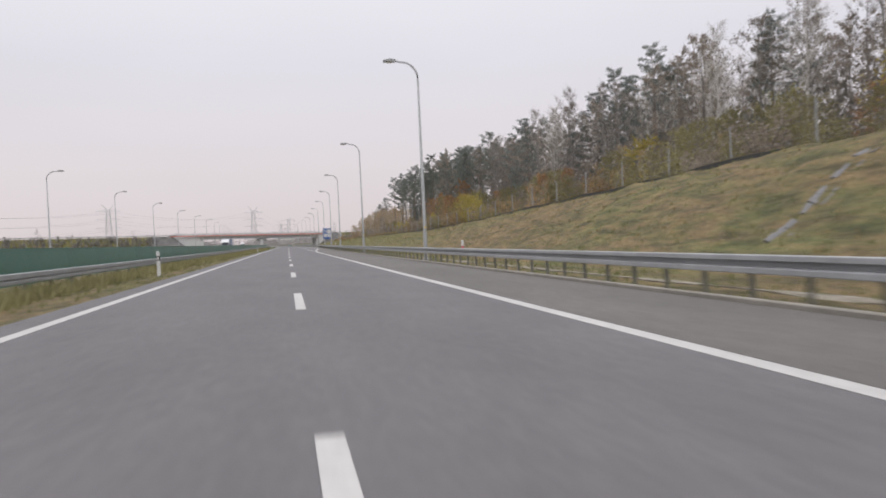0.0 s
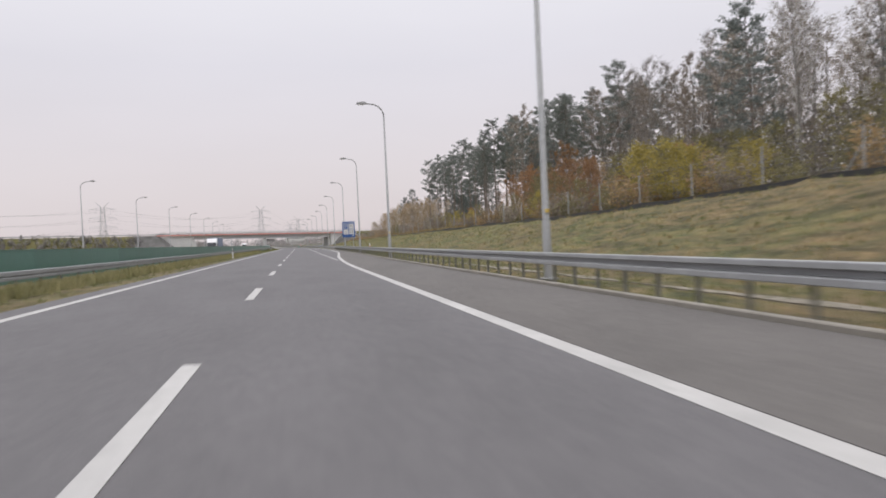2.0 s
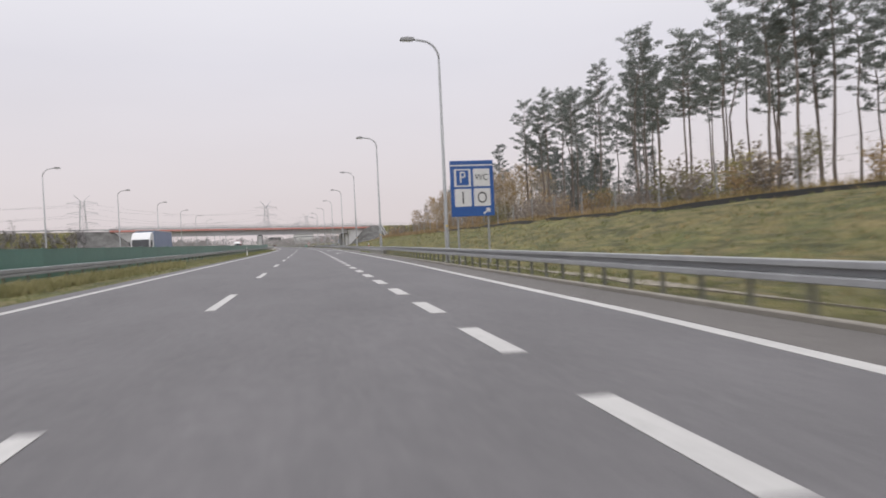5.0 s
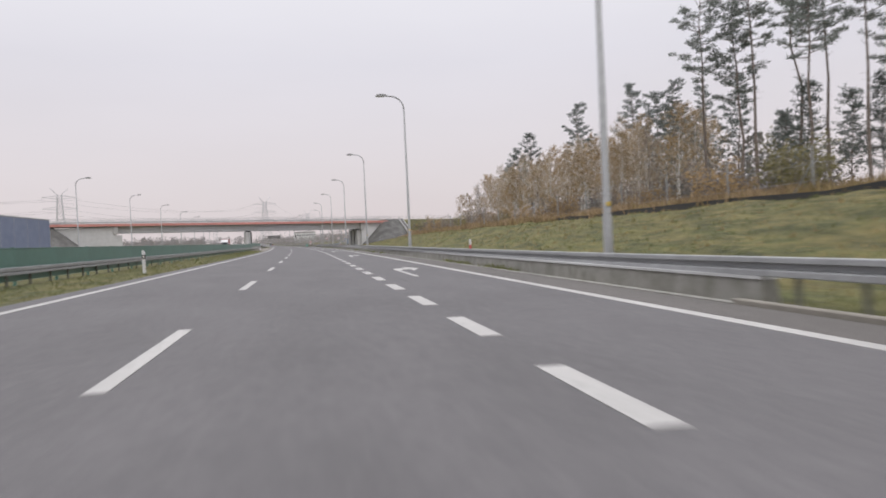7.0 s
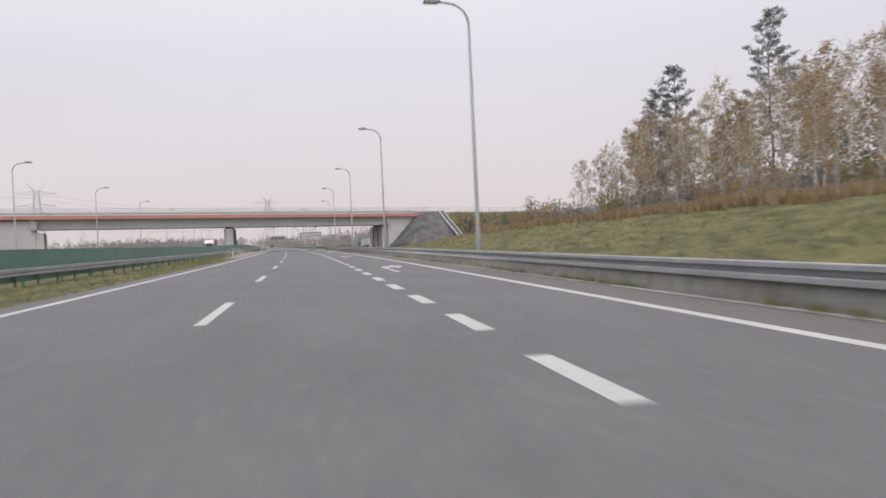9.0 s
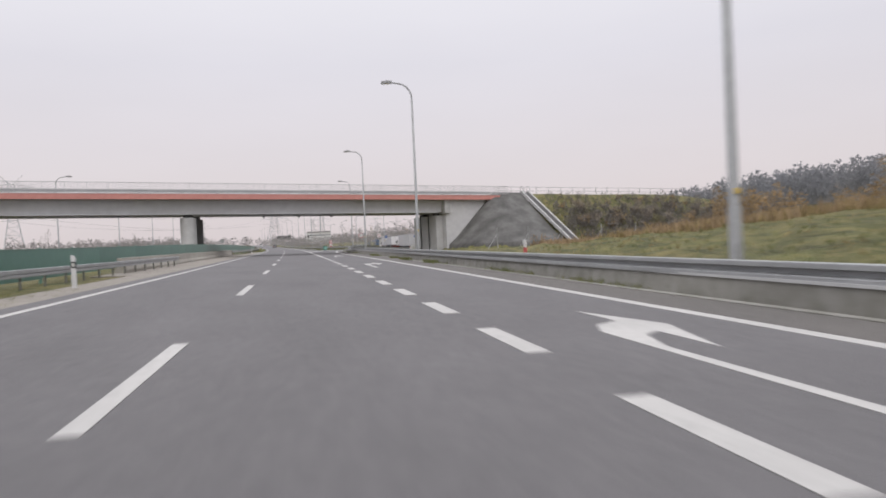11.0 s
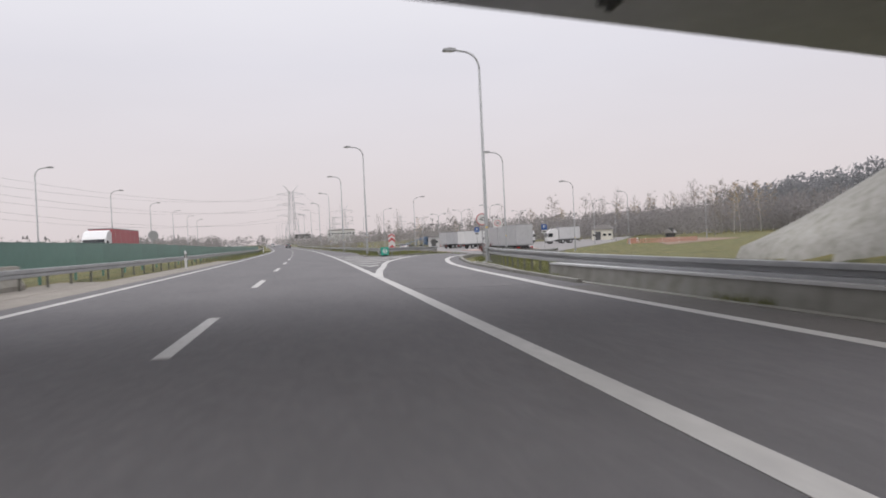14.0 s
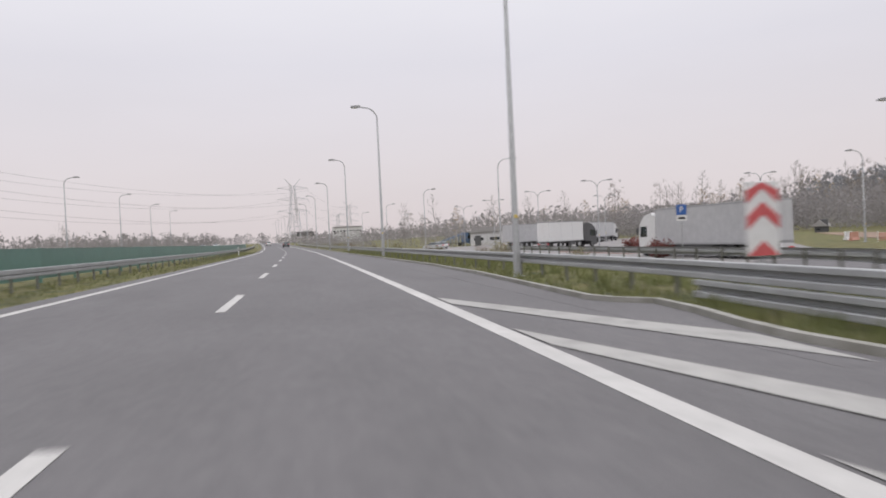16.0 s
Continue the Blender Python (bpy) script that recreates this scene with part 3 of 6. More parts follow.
SHOULDER_S = [-20 + 4 * k for k in range(107)]
verge_strip = new("shoulder", strip("shoulder", [(s, right_line(s) + 0.14) for s in SHOULDER_S], [(s, right_edge(s) - 0.01) for s in SHOULDER_S], lambda s, l: deck_z(l) + rise(s), 0.005, SHOULDER, 0.004))
tagged(verge_strip, "dusty brownish asphalt shoulder", "road", kind="structure")
paint_line("edge_line", -600, 1500, 5, lambda s: -3.68, 0.2)
paint_line("edge_line", -600, 405.1, 4, right_line, 0.24)
paint_line("edge_line", 369.7, 1500, 4, lambda s: 3.6 + 0.07 * smooth_step(380, 410, s), 0.25)
for lat in (-23.4, -15.0):
    ob = part("edge_line", ribbon("edge_line", -600, 1500, 20, [(lat - 0.1, 0), (lat + 0.1, 0), (lat + 0.1, -0.01), (lat - 0.1, -0.01)], PAINT, follow=False), None, far_road)
    ob.location.z = deck_z(-8) - 0.05 - 0.014

dash_mesh = mesh_of("lane_dash", *(lambda w, l, t: ([(-w, 0, 0), (w, 0, 0), (w, l, 0), (-w, l, 0), (-w, 0, t), (w, 0, t), (w, l, t), (-w, l, t)],
                    [(4, 5, 6, 7), (0, 1, 5, 4), (1, 2, 6, 5), (2, 3, 7, 6), (3, 0, 4, 7)]))(0.085, 4.0, 0.006), PAINT)
wide_mesh = mesh_of("exit_dash", *(lambda w, l, t: ([(-w, 0, 0), (w, 0, 0), (w, l, 0), (-w, l, 0), (-w, 0, t), (w, 0, t), (w, l, t), (-w, l, t)],
                    [(4, 5, 6, 7), (0, 1, 5, 4), (1, 2, 6, 5), (2, 3, 7, 6), (3, 0, 4, 7)]))(0.125, 2.0, 0.006), PAINT)
CANT = Matrix.Rotation(math.atan(FALL), 4, "Y")
for k in range(-6, 56):
    s = 11.9 + 12 * k
    pitch_up = math.atan2(rise(s + 4) - rise(s), 4)
    part("lane_dash", dash_mesh, None, road, m=at(s, 0, 0.001) @ CANT @ Matrix.Rotation(pitch_up, 4, "X"))
for k in range(66):
    part("exit_dash", wide_mesh, None, road, m=at(105.9 + 4 * k, 3.6, 0.001) @ CANT)

# right-turn arrows in the exit lane
head = [(0.0, -6.0), (0.14, -6.0), (0.14, -1.6), (0.36, -0.75), (0.62, -0.5), (0.60, -1.8), (1.06, 0.05), (0.62, 1.9), (0.62, 0.6), (0.22, 0.28), (0.0, -0.35)]
for s in (225.5, 255.5, 285.5, 315.4, 345.4, 375.2):
    part("turn_arrow", prismed(head, 0.0, 0.006, "z"), PAINT, road, m=at(s, 4.76, 0.001) @ CANT)

# the gore's ramp lines and chevrons
for line in ([(411.2, 3.52), (413.6, 3.74), (417, 4.1)] + RAMP_LEFT[4:], RAMP_RIGHT):
    part("edge_line", strip("edge_line", line, shifted(line, 0.28), ramp_z, 0.010, PAINT, 0.006), None, ramp)


def gore_edge(s):
    return float(np.interp(s, [p[0] for p in RAMP_LEFT], [p[1] for p in RAMP_LEFT]))


gore_slab = new("gore_paving", strip("gore_paving", [(420, 3.6), (430, 3.6), (440, 3.6), (445, 3.6), (446.6, 3.6)],
                                     [(420, 4.6), (430, 5.7), (440, 8.0), (447.5, 10.4), (449.5, 11.3)], ramp_z, 0.004, ASPHALT))
tagged(gore_slab, "asphalt wedge between carriageway and exit ramp", "road", kind="structure")
for s, apex_s, apex_l in ((425.5, 421.8, 4.25), (430.2, 425.9, 4.56), (435.4, 430.15, 4.84), (440.3, 434.3, 5.14), (445.3, 438.2, 5.38), (450.6, 442.9, 5.66), (455.6, 448.8, 6.0)):
    reach = apex_l
    while reach < gore_edge(apex_s + 2.1 * (reach - apex_l)) - 0.12 and apex_s + 2.1 * (reach - apex_l) < 446.4:
        reach += 0.04
    end_s = apex_s + 2.1 * (reach - apex_l)
    verts = [(s, 3.84), (apex_s, apex_l), (end_s, reach)]
    inner = [(s + 1.4, 3.84), (apex_s + 1.78, apex_l + 0.14), (end_s + 1.85, reach + 0.14)]
    pts = [spot(a, b, ramp_z(a, b) + 0.011) for a, b in verts + inner]
    part("chevron_stripe", mesh_of("chevron_stripe", pts, [(0, 1, 4, 3), (1, 2, 5, 4)] if apex_s < 446 else [(0, 1, 4, 3)], PAINT_WORN), None, road)

# ---- kerbs ----
kerb = thing("kerb", label="pale weathered concrete kerb stones along the shoulder", category="kerb", kind="structure")
kerb_mesh = made("kerb_stone", boxed(-0.075, 0.075, 0.006, 0.994, -0.16, 0.085, bevel=0.015), KERB)
for k in range(218):
    s = -10 + k
    l = right_edge(s) + 0.085
    part("kerb_stone", kerb_mesh, None, kerb, m=at(s, l, 0.0, -math.degrees(math.atan2(right_edge(s + 1) - right_edge(s), 1))))
low_kerb = new("kerb_low", ribbon("kerb_low", 208, 425, 2, [(-0.02, 0.02), (0.12, 0.03), (0.12, -0.2), (-0.02, -0.2)], CONCRETE_MOSS, lambda s: right_edge(s) + 0.02 + 1.9 * smooth_step(405, 425, s)))
tagged(low_kerb, "low concrete edging of the exit lane", "kerb", kind="structure")
ramp_kerb = new("kerb_ramp", strip("kerb_ramp", shifted(RAMP_RIGHT, 0.95), shifted(RAMP_RIGHT, 1.1), ramp_z, 0.09, CONCRETE_MOSS))
tagged(ramp_kerb, "concrete kerb along the bend of the ramp", "kerb", kind="structure")
nose = [(600, 7.15), (475, 7.1), (465.6, 6.92), (458.9, 6.52), (455.4, 6.34), (454.8, 6.5), (454.2, 7.0), (452.6, 6.8), (451.1, 6.46), (450.0, 6.32), (448.6, 6.36), (447.6, 6.75), (446.9, 7.3), (447.4, 8.2), (449.5, 9.9), (453, 12.0), (458, 14.7), (466, 19.2)]
nose_kerb = new("kerb_nose", strip("kerb_nose", nose, shifted(nose, 0.14), ramp_z, 0.09, CONCRETE_MOSS))
gore_edge_slab = new("gore_paving", strip("gore_paving", [(448.6, 5.6), (450, 5.6), (452.6, 5.6), (454.2, 5.6), (455.4, 5.6), (458.9, 5.6), (465.6, 5.6), (475, 5.6), (600, 5.6)],
                                         [(448.7, 6.38), (450.1, 6.36), (452.6, 6.84), (454.2, 7.04), (455.4, 6.38), (458.9, 6.56), (465.6, 6.96), (475, 7.14), (600, 7.19)], ramp_z, 0.003, ASPHALT))
tagged(gore_edge_slab, "asphalt shoulder beside the grass of the gore", "road", kind="structure")
tagged(nose_kerb, "concrete kerb round the grass nose of the gore", "kerb", kind="structure")


# ---- guard rails ----
def wave_beam(length):
    """A W-shaped rail whose face looks to -x."""
    prof = [(-0.03, -0.155), (-0.078, -0.15), (-0.086, -0.138), (-0.083, -0.06), (-0.072, -0.046), (0.015, -0.032), (0.015, 0.048), (-0.074, 0.058), (-0.086, 0.07), (-0.083, 0.14), (-0.074, 0.152), (-0.01, 0.157)]
    outline = prof + [(x + 0.012, z) for x, z in reversed(prof)]
    return made("rail_beam", prismed(outline, 0.0, length), STEEL)


def rail_post(h):
    bm = bmesh.new()
    box(bm, 0.034, 0.042, -0.032, 0.032, -0.5, h)
    box(bm, 0.042, 0.10, -0.032, -0.026, -0.5, h)
    box(bm, 0.042, 0.10, 0.026, 0.032, -0.5, h)
    return made("rail_post", bm, POST_STEEL)


BEAM = wave_beam(4.03)
LOW_PROF = [(-0.03, -0.10), (-0.068, -0.096), (-0.074, -0.085), (-0.072, -0.012), (-0.06, -0.004), (-0.03, 0.0), (-0.03, 0.022), (-0.06, 0.028), (-0.074, 0.036), (-0.072, 0.14), (-0.064, 0.152), (-0.01, 0.157)]
BEAM_LOW = made("rail_beam", prismed(LOW_PROF + [(x + 0.012, z) for x, z in reversed(LOW_PROF)], 0.0, 4.03), STEEL)
POST = rail_post(0.66)


def guard_rail(label, line, z_of, top, flip=False, gap=2.0, group="guard rails", beam=None):
    """line: (s, lat) points. Beams of four metres and posts between."""
    rail = thing("guard_rail", None, label, "guard rail", group)
    pts = [spot(s, l) for s, l in line]
    cum = [0.0]
    for a, b in zip(pts, pts[1:]):
        cum.append(cum[-1] + (b - a).length)
    def find(d):
        x = np.interp(d, cum, [p.x for p in pts])
        y = np.interp(d, cum, [p.y for p in pts])
        s = np.interp(d, cum, [p[0] for p in line])
        l = np.interp(d, cum, [p[1] for p in line])
        return Vector((x, y, z_of(s, l)))
    turn = Matrix.Rotation(math.pi, 4, "Z") if flip else Matrix.Identity(4)
    d = 0.0
    while d < cum[-1] - 2:
        a, b = find(d), find(min(d + 4.0, cum[-1]))
        if flip:
            a, b = b, a
        way = b - a
        yaw = math.atan2(-way.x, way.y)
        tilt = math.atan2(way.z, math.hypot(way.x, way.y))
        part("rail_beam", beam or BEAM, None, rail, m=Matrix.Translation(a + Vector((0, 0, top - 0.155))) @ Matrix.Rotation(yaw, 4, "Z") @ Matrix.Rotation(tilt, 4, "X") @ Matrix.Diagonal((1, way.length / 4.0, 1, 1)))
        n = int(round(4.0 / gap))
        for q in range(n):
            p = a + way * ((q + 0.5) / n)
            part("rail_post", POST, None, rail, m=Matrix.Translation(p + Vector((0, 0, top - 0.70))) @ Matrix.Rotation(yaw, 4, "Z"))
        d += 4.0
    return rail


def road_z(s, l):
    return (deck_z(l) if l < 9.5 else ramp_z(s, l)) + rise(s)


RIGHT_RAIL = [(-24, 7.02), (60, 7.22), (125, 7.72), (170, 8.15), (204, 8.46), (214, 8.72), (300, 8.76), (400, 8.78), (408, 9.02), (414, 9.5), (420, 10.2), (427, 11.4), (434, 13.0), (441, 14.8), (446, 16.9), (452, 20.5), (458, 24.6), (466, 29.2), (474, 33.2)]
guard_rail("galvanised steel guard rail on posts along the shoulder", RIGHT_RAIL, lambda s, l: road_z(s, l) - 0.075 * smooth_step(200, 216, s) + 0.03 * smooth_step(404, 416, s), 0.745, gap=4 / 3)
guard_rail("galvanised steel guard rail in the grassy median", [(-24, -6.25), (356, -6.25)], road_z, 0.58, flip=True, beam=BEAM_LOW)
guard_rail("galvanised steel guard rail in the grassy median past the bridge", [(408, -6.9), (420, -6.4), (440, -6.25), (520, -6.25), (640, -6.25), (800, -6.25)], road_z, 0.60, flip=True, beam=BEAM_LOW)
GORE_RAIL = [(446.9, 7.4), (450, 7.78), (456, 8.2), (462, 8.3), (475, 8.25), (500, 8.1), (540, 8.1), (600, 8.1), (700, 8.1)]
guard_rail("galvanised steel guard rail that starts at the gore", GORE_RAIL, road_z, 0.64)
guard_rail("galvanised steel guard rail round the back of the gore", [(446.9, 8.04), (448.6, 8.8), (452, 10.9), (457, 13.6), (464, 15.6), (476, 17.0), (500, 18.0)], lambda s, l: ground_z(s, l) + 0.1, 0.70, flip=True)
guard_rail("lower second guard rail beam at the gore", [(447.0, 7.38), (450, 7.76), (455, 8.12)], road_z, 0.31)
guard_rail("galvanised guard rail of the opposite carriageway", [(-24, -27.4), (338, -27.4)], lambda s, l: ground_z(s, l), 0.72, gap=4.0)

# ---- concrete walls ----
wall_r = new("barrier_wall", ribbon("barrier_wall", 208, 408.5, 4, [(-0.12, 0.35), (0.12, 0.35), (0.2, -0.25), (-0.2, -0.25)], CONCRETE_MOSS, lambda s: 8.62))
tagged(wall_r, "low weathered concrete wall in front of the guard rail", "barrier", kind="structure")
part("wall_coping", ribbon("wall_coping", 208, 408.5, 4, [(-0.15, 0.40), (0.15, 0.40), (0.15, 0.352), (-0.15, 0.352)], CONCRETE_PALE, lambda s: 8.62), None, wall_r)


def median_wall_lat(s):
    return float(np.interp(s, [344, 352, 396, 412], [-7.1, -7.2, -7.3, -7.3]))


wall_l = thing("barrier_wall_median", None, "weathered concrete safety barrier in the median", "barrier", kind="structure")
for k in range(17):
    s = 344 + 4 * k
    part("barrier_block", ribbon("barrier_block", s + 0.012, s + 3.988, 4, [(-0.12, 0.69), (0.12, 0.69), (0.16, 0.28), (0.26, 0.1), (0.26, -0.1), (-0.26, -0.1), (-0.26, 0.1), (-0.16, 0.28)], BARRIER, median_wall_lat), None, wall_l)

# ---- green screen panels between the carriageways ----
screen = thing("median_screen", None, "dark green panel screen between the two carriageways", "screen")
panel = made("screen_panel", prismed([(-0.016, 0.03), (0.016, 0.03), (0.016, 1.10), (0.026, 1.105), (0.026, 1.135), (-0.026, 1.135), (-0.026, 1.105), (-0.016, 1.10)], 0.03, 3.97), GREEN)
stake = made("screen_post", boxed(-0.07, 0.018, -0.04, 0.04, -0.6, 1.16, bevel=0.008), GREEN)
for k in range(-6, 155):
    s = 4.0 * k
    m = at(s, -8.0, 0.05 + 0.26 * smooth_step(325, 380, s) * smooth_step(470, 425, s))
    part("screen_panel", panel, None, screen, m=m)
    part("screen_post", stake, None, screen, m=m)

# ---- bridge ----
BRIDGE_M = Matrix.Translation(B_ORIGIN) @ Matrix.Rotation(B_ANGLE, 4, "Z")
bridge = thing("bridge", BRIDGE_M, "concrete road bridge with a red fascia over the motorway", "bridge")


def along(profile, u0, u1, n=1):
    """A cross-section (v, height over the soffit) carried along the bridge."""
    bm = bmesh.new()
    rows = []
    for i in range(n + 1):
        u = u0 + (u1 - u0) * i / n
        rows.append([bm.verts.new((u, v, soffit(u) + h)) for v, h in profile])
    k = len(profile)
    for a, b in zip(rows, rows[1:]):
        for j in range(k):
            bm.faces.new((a[j], a[(j + 1) % k], b[(j + 1) % k], b[j]))
    bm.faces.new(rows[0])
    bm.faces.new(rows[-1][::-1])
    return bm


UL, UR, W = -44.0, 17.6, B_WIDE
for v0 in (0.55, W - 3.2):
    part("girder", along([(v0 + 0.1, 0.12), (v0 + 2.1, 0.12), (v0 + 2.2, 1.6), (v0, 1.6)], UL, UR, 8), GIRDER, bridge)
    part("bottom_flange", along([(v0 - 0.12, 0.03), (v0 + 2.32, 0.03), (v0 + 2.32, 0.116), (v0 - 0.12, 0.116)], UL, UR - 0.6, 8), GIRDER, bridge)
part("deck_slab", along([(-0.42, 1.62), (W - 0.05, 1.62), (W - 0.05, 1.9), (-0.42, 1.9)], UL - 14.9, 25.5, 8), CONCRETE, bridge)
part("cross_beam", boxed(UR - 0.62, UR - 0.02, 2.8, W - 3.25, soffit(UR) + 0.25, soffit(UR) + 1.6), GIRDER, bridge)
for v0, v1 in ((-0.63, -0.29), (W - 0.16, W + 0.18)):
    part("fascia", along([(v0, 1.64), (v1, 1.64), (v1, 2.22), (v0, 2.22)], UL - 15, 25.6, 10), RED, bridge, "faded red painted fascia beam")
    part("parapet_kerb", along([(v0 - 0.03, 2.224), (v1 + 0.03, 2.224), (v1 + 0.03, 2.26), (v0 - 0.03, 2.26)], UL - 15, 25.6, 10), CONCRETE_PALE, bridge)
part("carriageway", along([(-0.3, 1.905), (W - 0.5, 1.905), (W - 0.5, 2.05), (-0.3, 2.05)], UL - 15, 26, 10), ASPHALT_OLD, bridge)

# parapet railings: posts and rails as parts, the thin bars joined
slope_m = Matrix.Rotation(-math.atan(B_SLOPE), 4, "Y")
RAIL_TOP = made("railing_tube", boxed(0, 2.0, -0.026, 0.026, -0.026, 0.026), RAIL_PALE)
RAIL_POST = made("railing_post", boxed(-0.022, 0.022, -0.03, 0.03, 0.0, 1.1), RAIL_PALE)
for v in (-0.46, W):
    bars_bm = bmesh.new()
    for k in range(42):
        u = -57.0 + 2 * k
        z = soffit(u) + 2.3
        part("railing_post", RAIL_POST, None, bridge, m=Matrix.Translation((u, v, z)))
        for h in (1.1, 0.12):
            part("railing_tube", RAIL_TOP, None, bridge, m=Matrix.Translation((u, v, z + h)) @ slope_m)
        for q in range(1, 15):
            x = u + 2.0 * q / 15
            zz = soffit(x) + 2.3
            box(bars_bm, x - 0.01, x + 0.01, v - 0.01, v + 0.01, zz + 0.12, zz + 1.08)
    tagged(part("railing_bar", bars_bm, RAIL_PALE, bridge), kind="stuff")
BRIDGE_BEAM = made("bridge_rail_beam", prismed([(-0.05, 0.0), (0.03, 0.0), (0.05, 0.15), (0.03, 0.3), (-0.05, 0.3)], 0, 4.0, "x"), STEEL)
for k in range(21):
    u = -59 + 4 * k
    part("bridge_rail_beam", BRIDGE_BEAM, None, bridge, m=Matrix.Translation((u, 0.85, soffit(u) + 2.45)) @ slope_m)
    part("bridge_rail_post", boxed(-0.05, 0.05, -0.05, 0.05, -0.42, 0.28), STEEL_DULL, bridge, m=Matrix.Translation((u + 1, 0.95, soffit(u) + 2.45)))

# right abutment: front wall with two drain pipes, bearing ledge, wing wall
SR = soffit(17)
part("abutment_wall", boxed(17.0, 19.2, 1.2, W + 0.4, -0.9, SR - 0.3, bevel=0.02), CONCRETE_PALE, bridge, "pale grey concrete abutment wall")
part("abutment_wall", boxed(17.9, 25.0, 0.05, 1.15, -0.9, soffit(18) + 1.62, bevel=0.02), CONCRETE_PALE, bridge, "pale grey wing wall")
part("abutment_wall", boxed(18.0, 25.0, W - 1.1, W + 0.05, -0.9, soffit(18) + 1.62, bevel=0.02), CONCRETE_PALE, bridge)
part("bearing_ledge", boxed(18.3, 20.0, 1.17, W - 1.12, -0.5, SR + 1.6), CONCRETE, bridge)
part("end_block", boxed(17.64, 18.4, -0.3, 1.6, SR - 0.1, SR + 1.63, bevel=0.02), CONCRETE, bridge)
for v in (3.35, 5.95):
    part("drain_pipe", tubed([(16.88, v, SR + 0.1), (16.88, v, -0.35), (16.6, v, -0.55)], 0.075, 8), DARK, bridge, "black drain pipe")
for v in (2.1, W - 2.1):
    part("bearing", boxed(17.15, 17.75, v - 0.35, v + 0.35, SR - 0.3, SR + 0.026), DARK, bridge)
# left abutment
SL = soffit(-43)
part("abutment_wall", boxed(-45.2, -43.0, 0.2, W - 0.1, -0.9, SL - 0.55, bevel=0.02), CONCRETE_PALE, bridge)
part("abutment_wall", boxed(-59.0, -44.2, 0.05, 1.15, -0.9, SL + 1.5, bevel=0.02), CONCRETE_PALE, bridge, "pale grey wing wall")
part("bearing_ledge", boxed(-46, -44.4, 1.17, W - 0.1, -0.5, SL + 1.5), CONCRETE, bridge)
part("end_block", boxed(-44.9, -43.9, -0.3, 1.4, SL - 0.1, SL + 1.6, bevel=0.02), CONCRETE, bridge)
# piers in the median
for v in (1.5, W - 1.5):
    pu = -13.15 if v < 4 else -11.85
    sp = soffit(pu)
    # the far pier has the under-deck shade put into its colour
    part("pier", tubed([(pu, v, -0.6), (pu, v, sp - 0.35), (pu, v, sp - 0.3)], [0.86, 0.86, 0.8], 28), CONCRETE_PALE if v < 4 else PIER_DARK, bridge, "round pale concrete pier" if v < 4 else "round pier darkened for the shade below the deck", smooth=False)
    part("bearing", boxed(pu - 0.5, pu + 0.5, v - 0.45, v + 0.45, sp - 0.3, sp + 0.026), DARK, bridge)
# small navigation lamps below the deck
for u in (-3.9, 0.4, 4.6):
    bm = bmesh.new()
    box(bm, u - 0.16, u + 0.16, 6.0, 6.25, soffit(u) - 0.10, soffit(u) + 0.028, bevel=0.02)
    box(bm, u - 0.05, u + 0.05, 6.08, 6.18, soffit(u) - 0.18, soffit(u) - 0.09)
    part("under_lamp", bm, DARK, bridge, "small dark lamp below the girder")


# ---- paved slopes beside the abutments ----
def bank_patch(name, u_span, v_span, n, mat, lift, label):
    verts, faces = [], []
    for i in range(n + 1):
        for j in range(n + 1):
            u = u_span[0] + (u_span[1] - u_span[0]) * i / n
            v = v_span[0] + (v_span[1] - v_span[0]) * j / n
            p = bridge_spot(u, v, 0)
            hb = bank(p.x, p.y)
            toe = max(0.0, 1.0 - (hb + 0.4) / 2.2)  # thicker kerb-like foot
            verts.append(Vector((p.x, p.y, hb + lift + 0.4 * toe * toe if hb > -0.39 else -0.75)))
    k = n + 1
    for i in range(n):
        for j in range(n):
            q = (i * k + j, i * k + j + 1, (i + 1) * k + j + 1, (i + 1) * k + j)
            if max(verts[a].z for a in q) > -0.7:
                faces.append(q)
    ob = new(name, mesh_of(name, verts, faces, mat, True))
    return tagged(ob, label, "slope paving", kind="structure")


bank_patch("slope_paving_right", (17.5, 29.3), (-11.6, 0.35), 48, CONCRETE_DARK, 0.16, "dark stained concrete paving of the bridge's slope cone")
bank_patch("slope_paving_far", (17.5, 40.0), (B_WIDE - 0.35, B_WIDE + 15), 40, CONCRETE_MOSS, 0.10, "pale sandy concrete paving of the bank beyond the bridge")
bank_patch("slope_paving_left", (-68, -47), (-9.5, 0.35), 40, CONCRETE_DARK, 0.10, "dark stained concrete paving of the slope cone")

# ---- stairs up the bank ----
stairs = thing("stairs", BRIDGE_M, "narrow concrete stairs with steel handrails up the grassy bank", "stairs")
step_mesh = made("step", boxed(0, 0.86, -0.33, 0.0, -0.2, 0.0, bevel=0.01), PIER_DARK)
for k in range(36):
    part("step", step_mesh, None, stairs, m=Matrix.Translation((29.55, 0.1 - 0.3 * k, 6.78 - 0.187 * k)))
for u in (29.45, 30.45):
    part("stringer", prismed([(0.5, 6.75), (0.3, 7.02), (0.1, 7.02), (-10.9, 0.16), (-10.9, -0.25)], u - 0.09, u + 0.09, "x"), CONCRETE, stairs, "weathered concrete stringer")
    part("handrail", tubed([(u, 0.5, 7.1), (u, 0.35, 7.6), (u, 0.1, 7.62), (u, -0.2, 7.35), (u, -0.3, 6.8)], 0.03, 6), STEEL, stairs, "bent steel hoop at the top step")
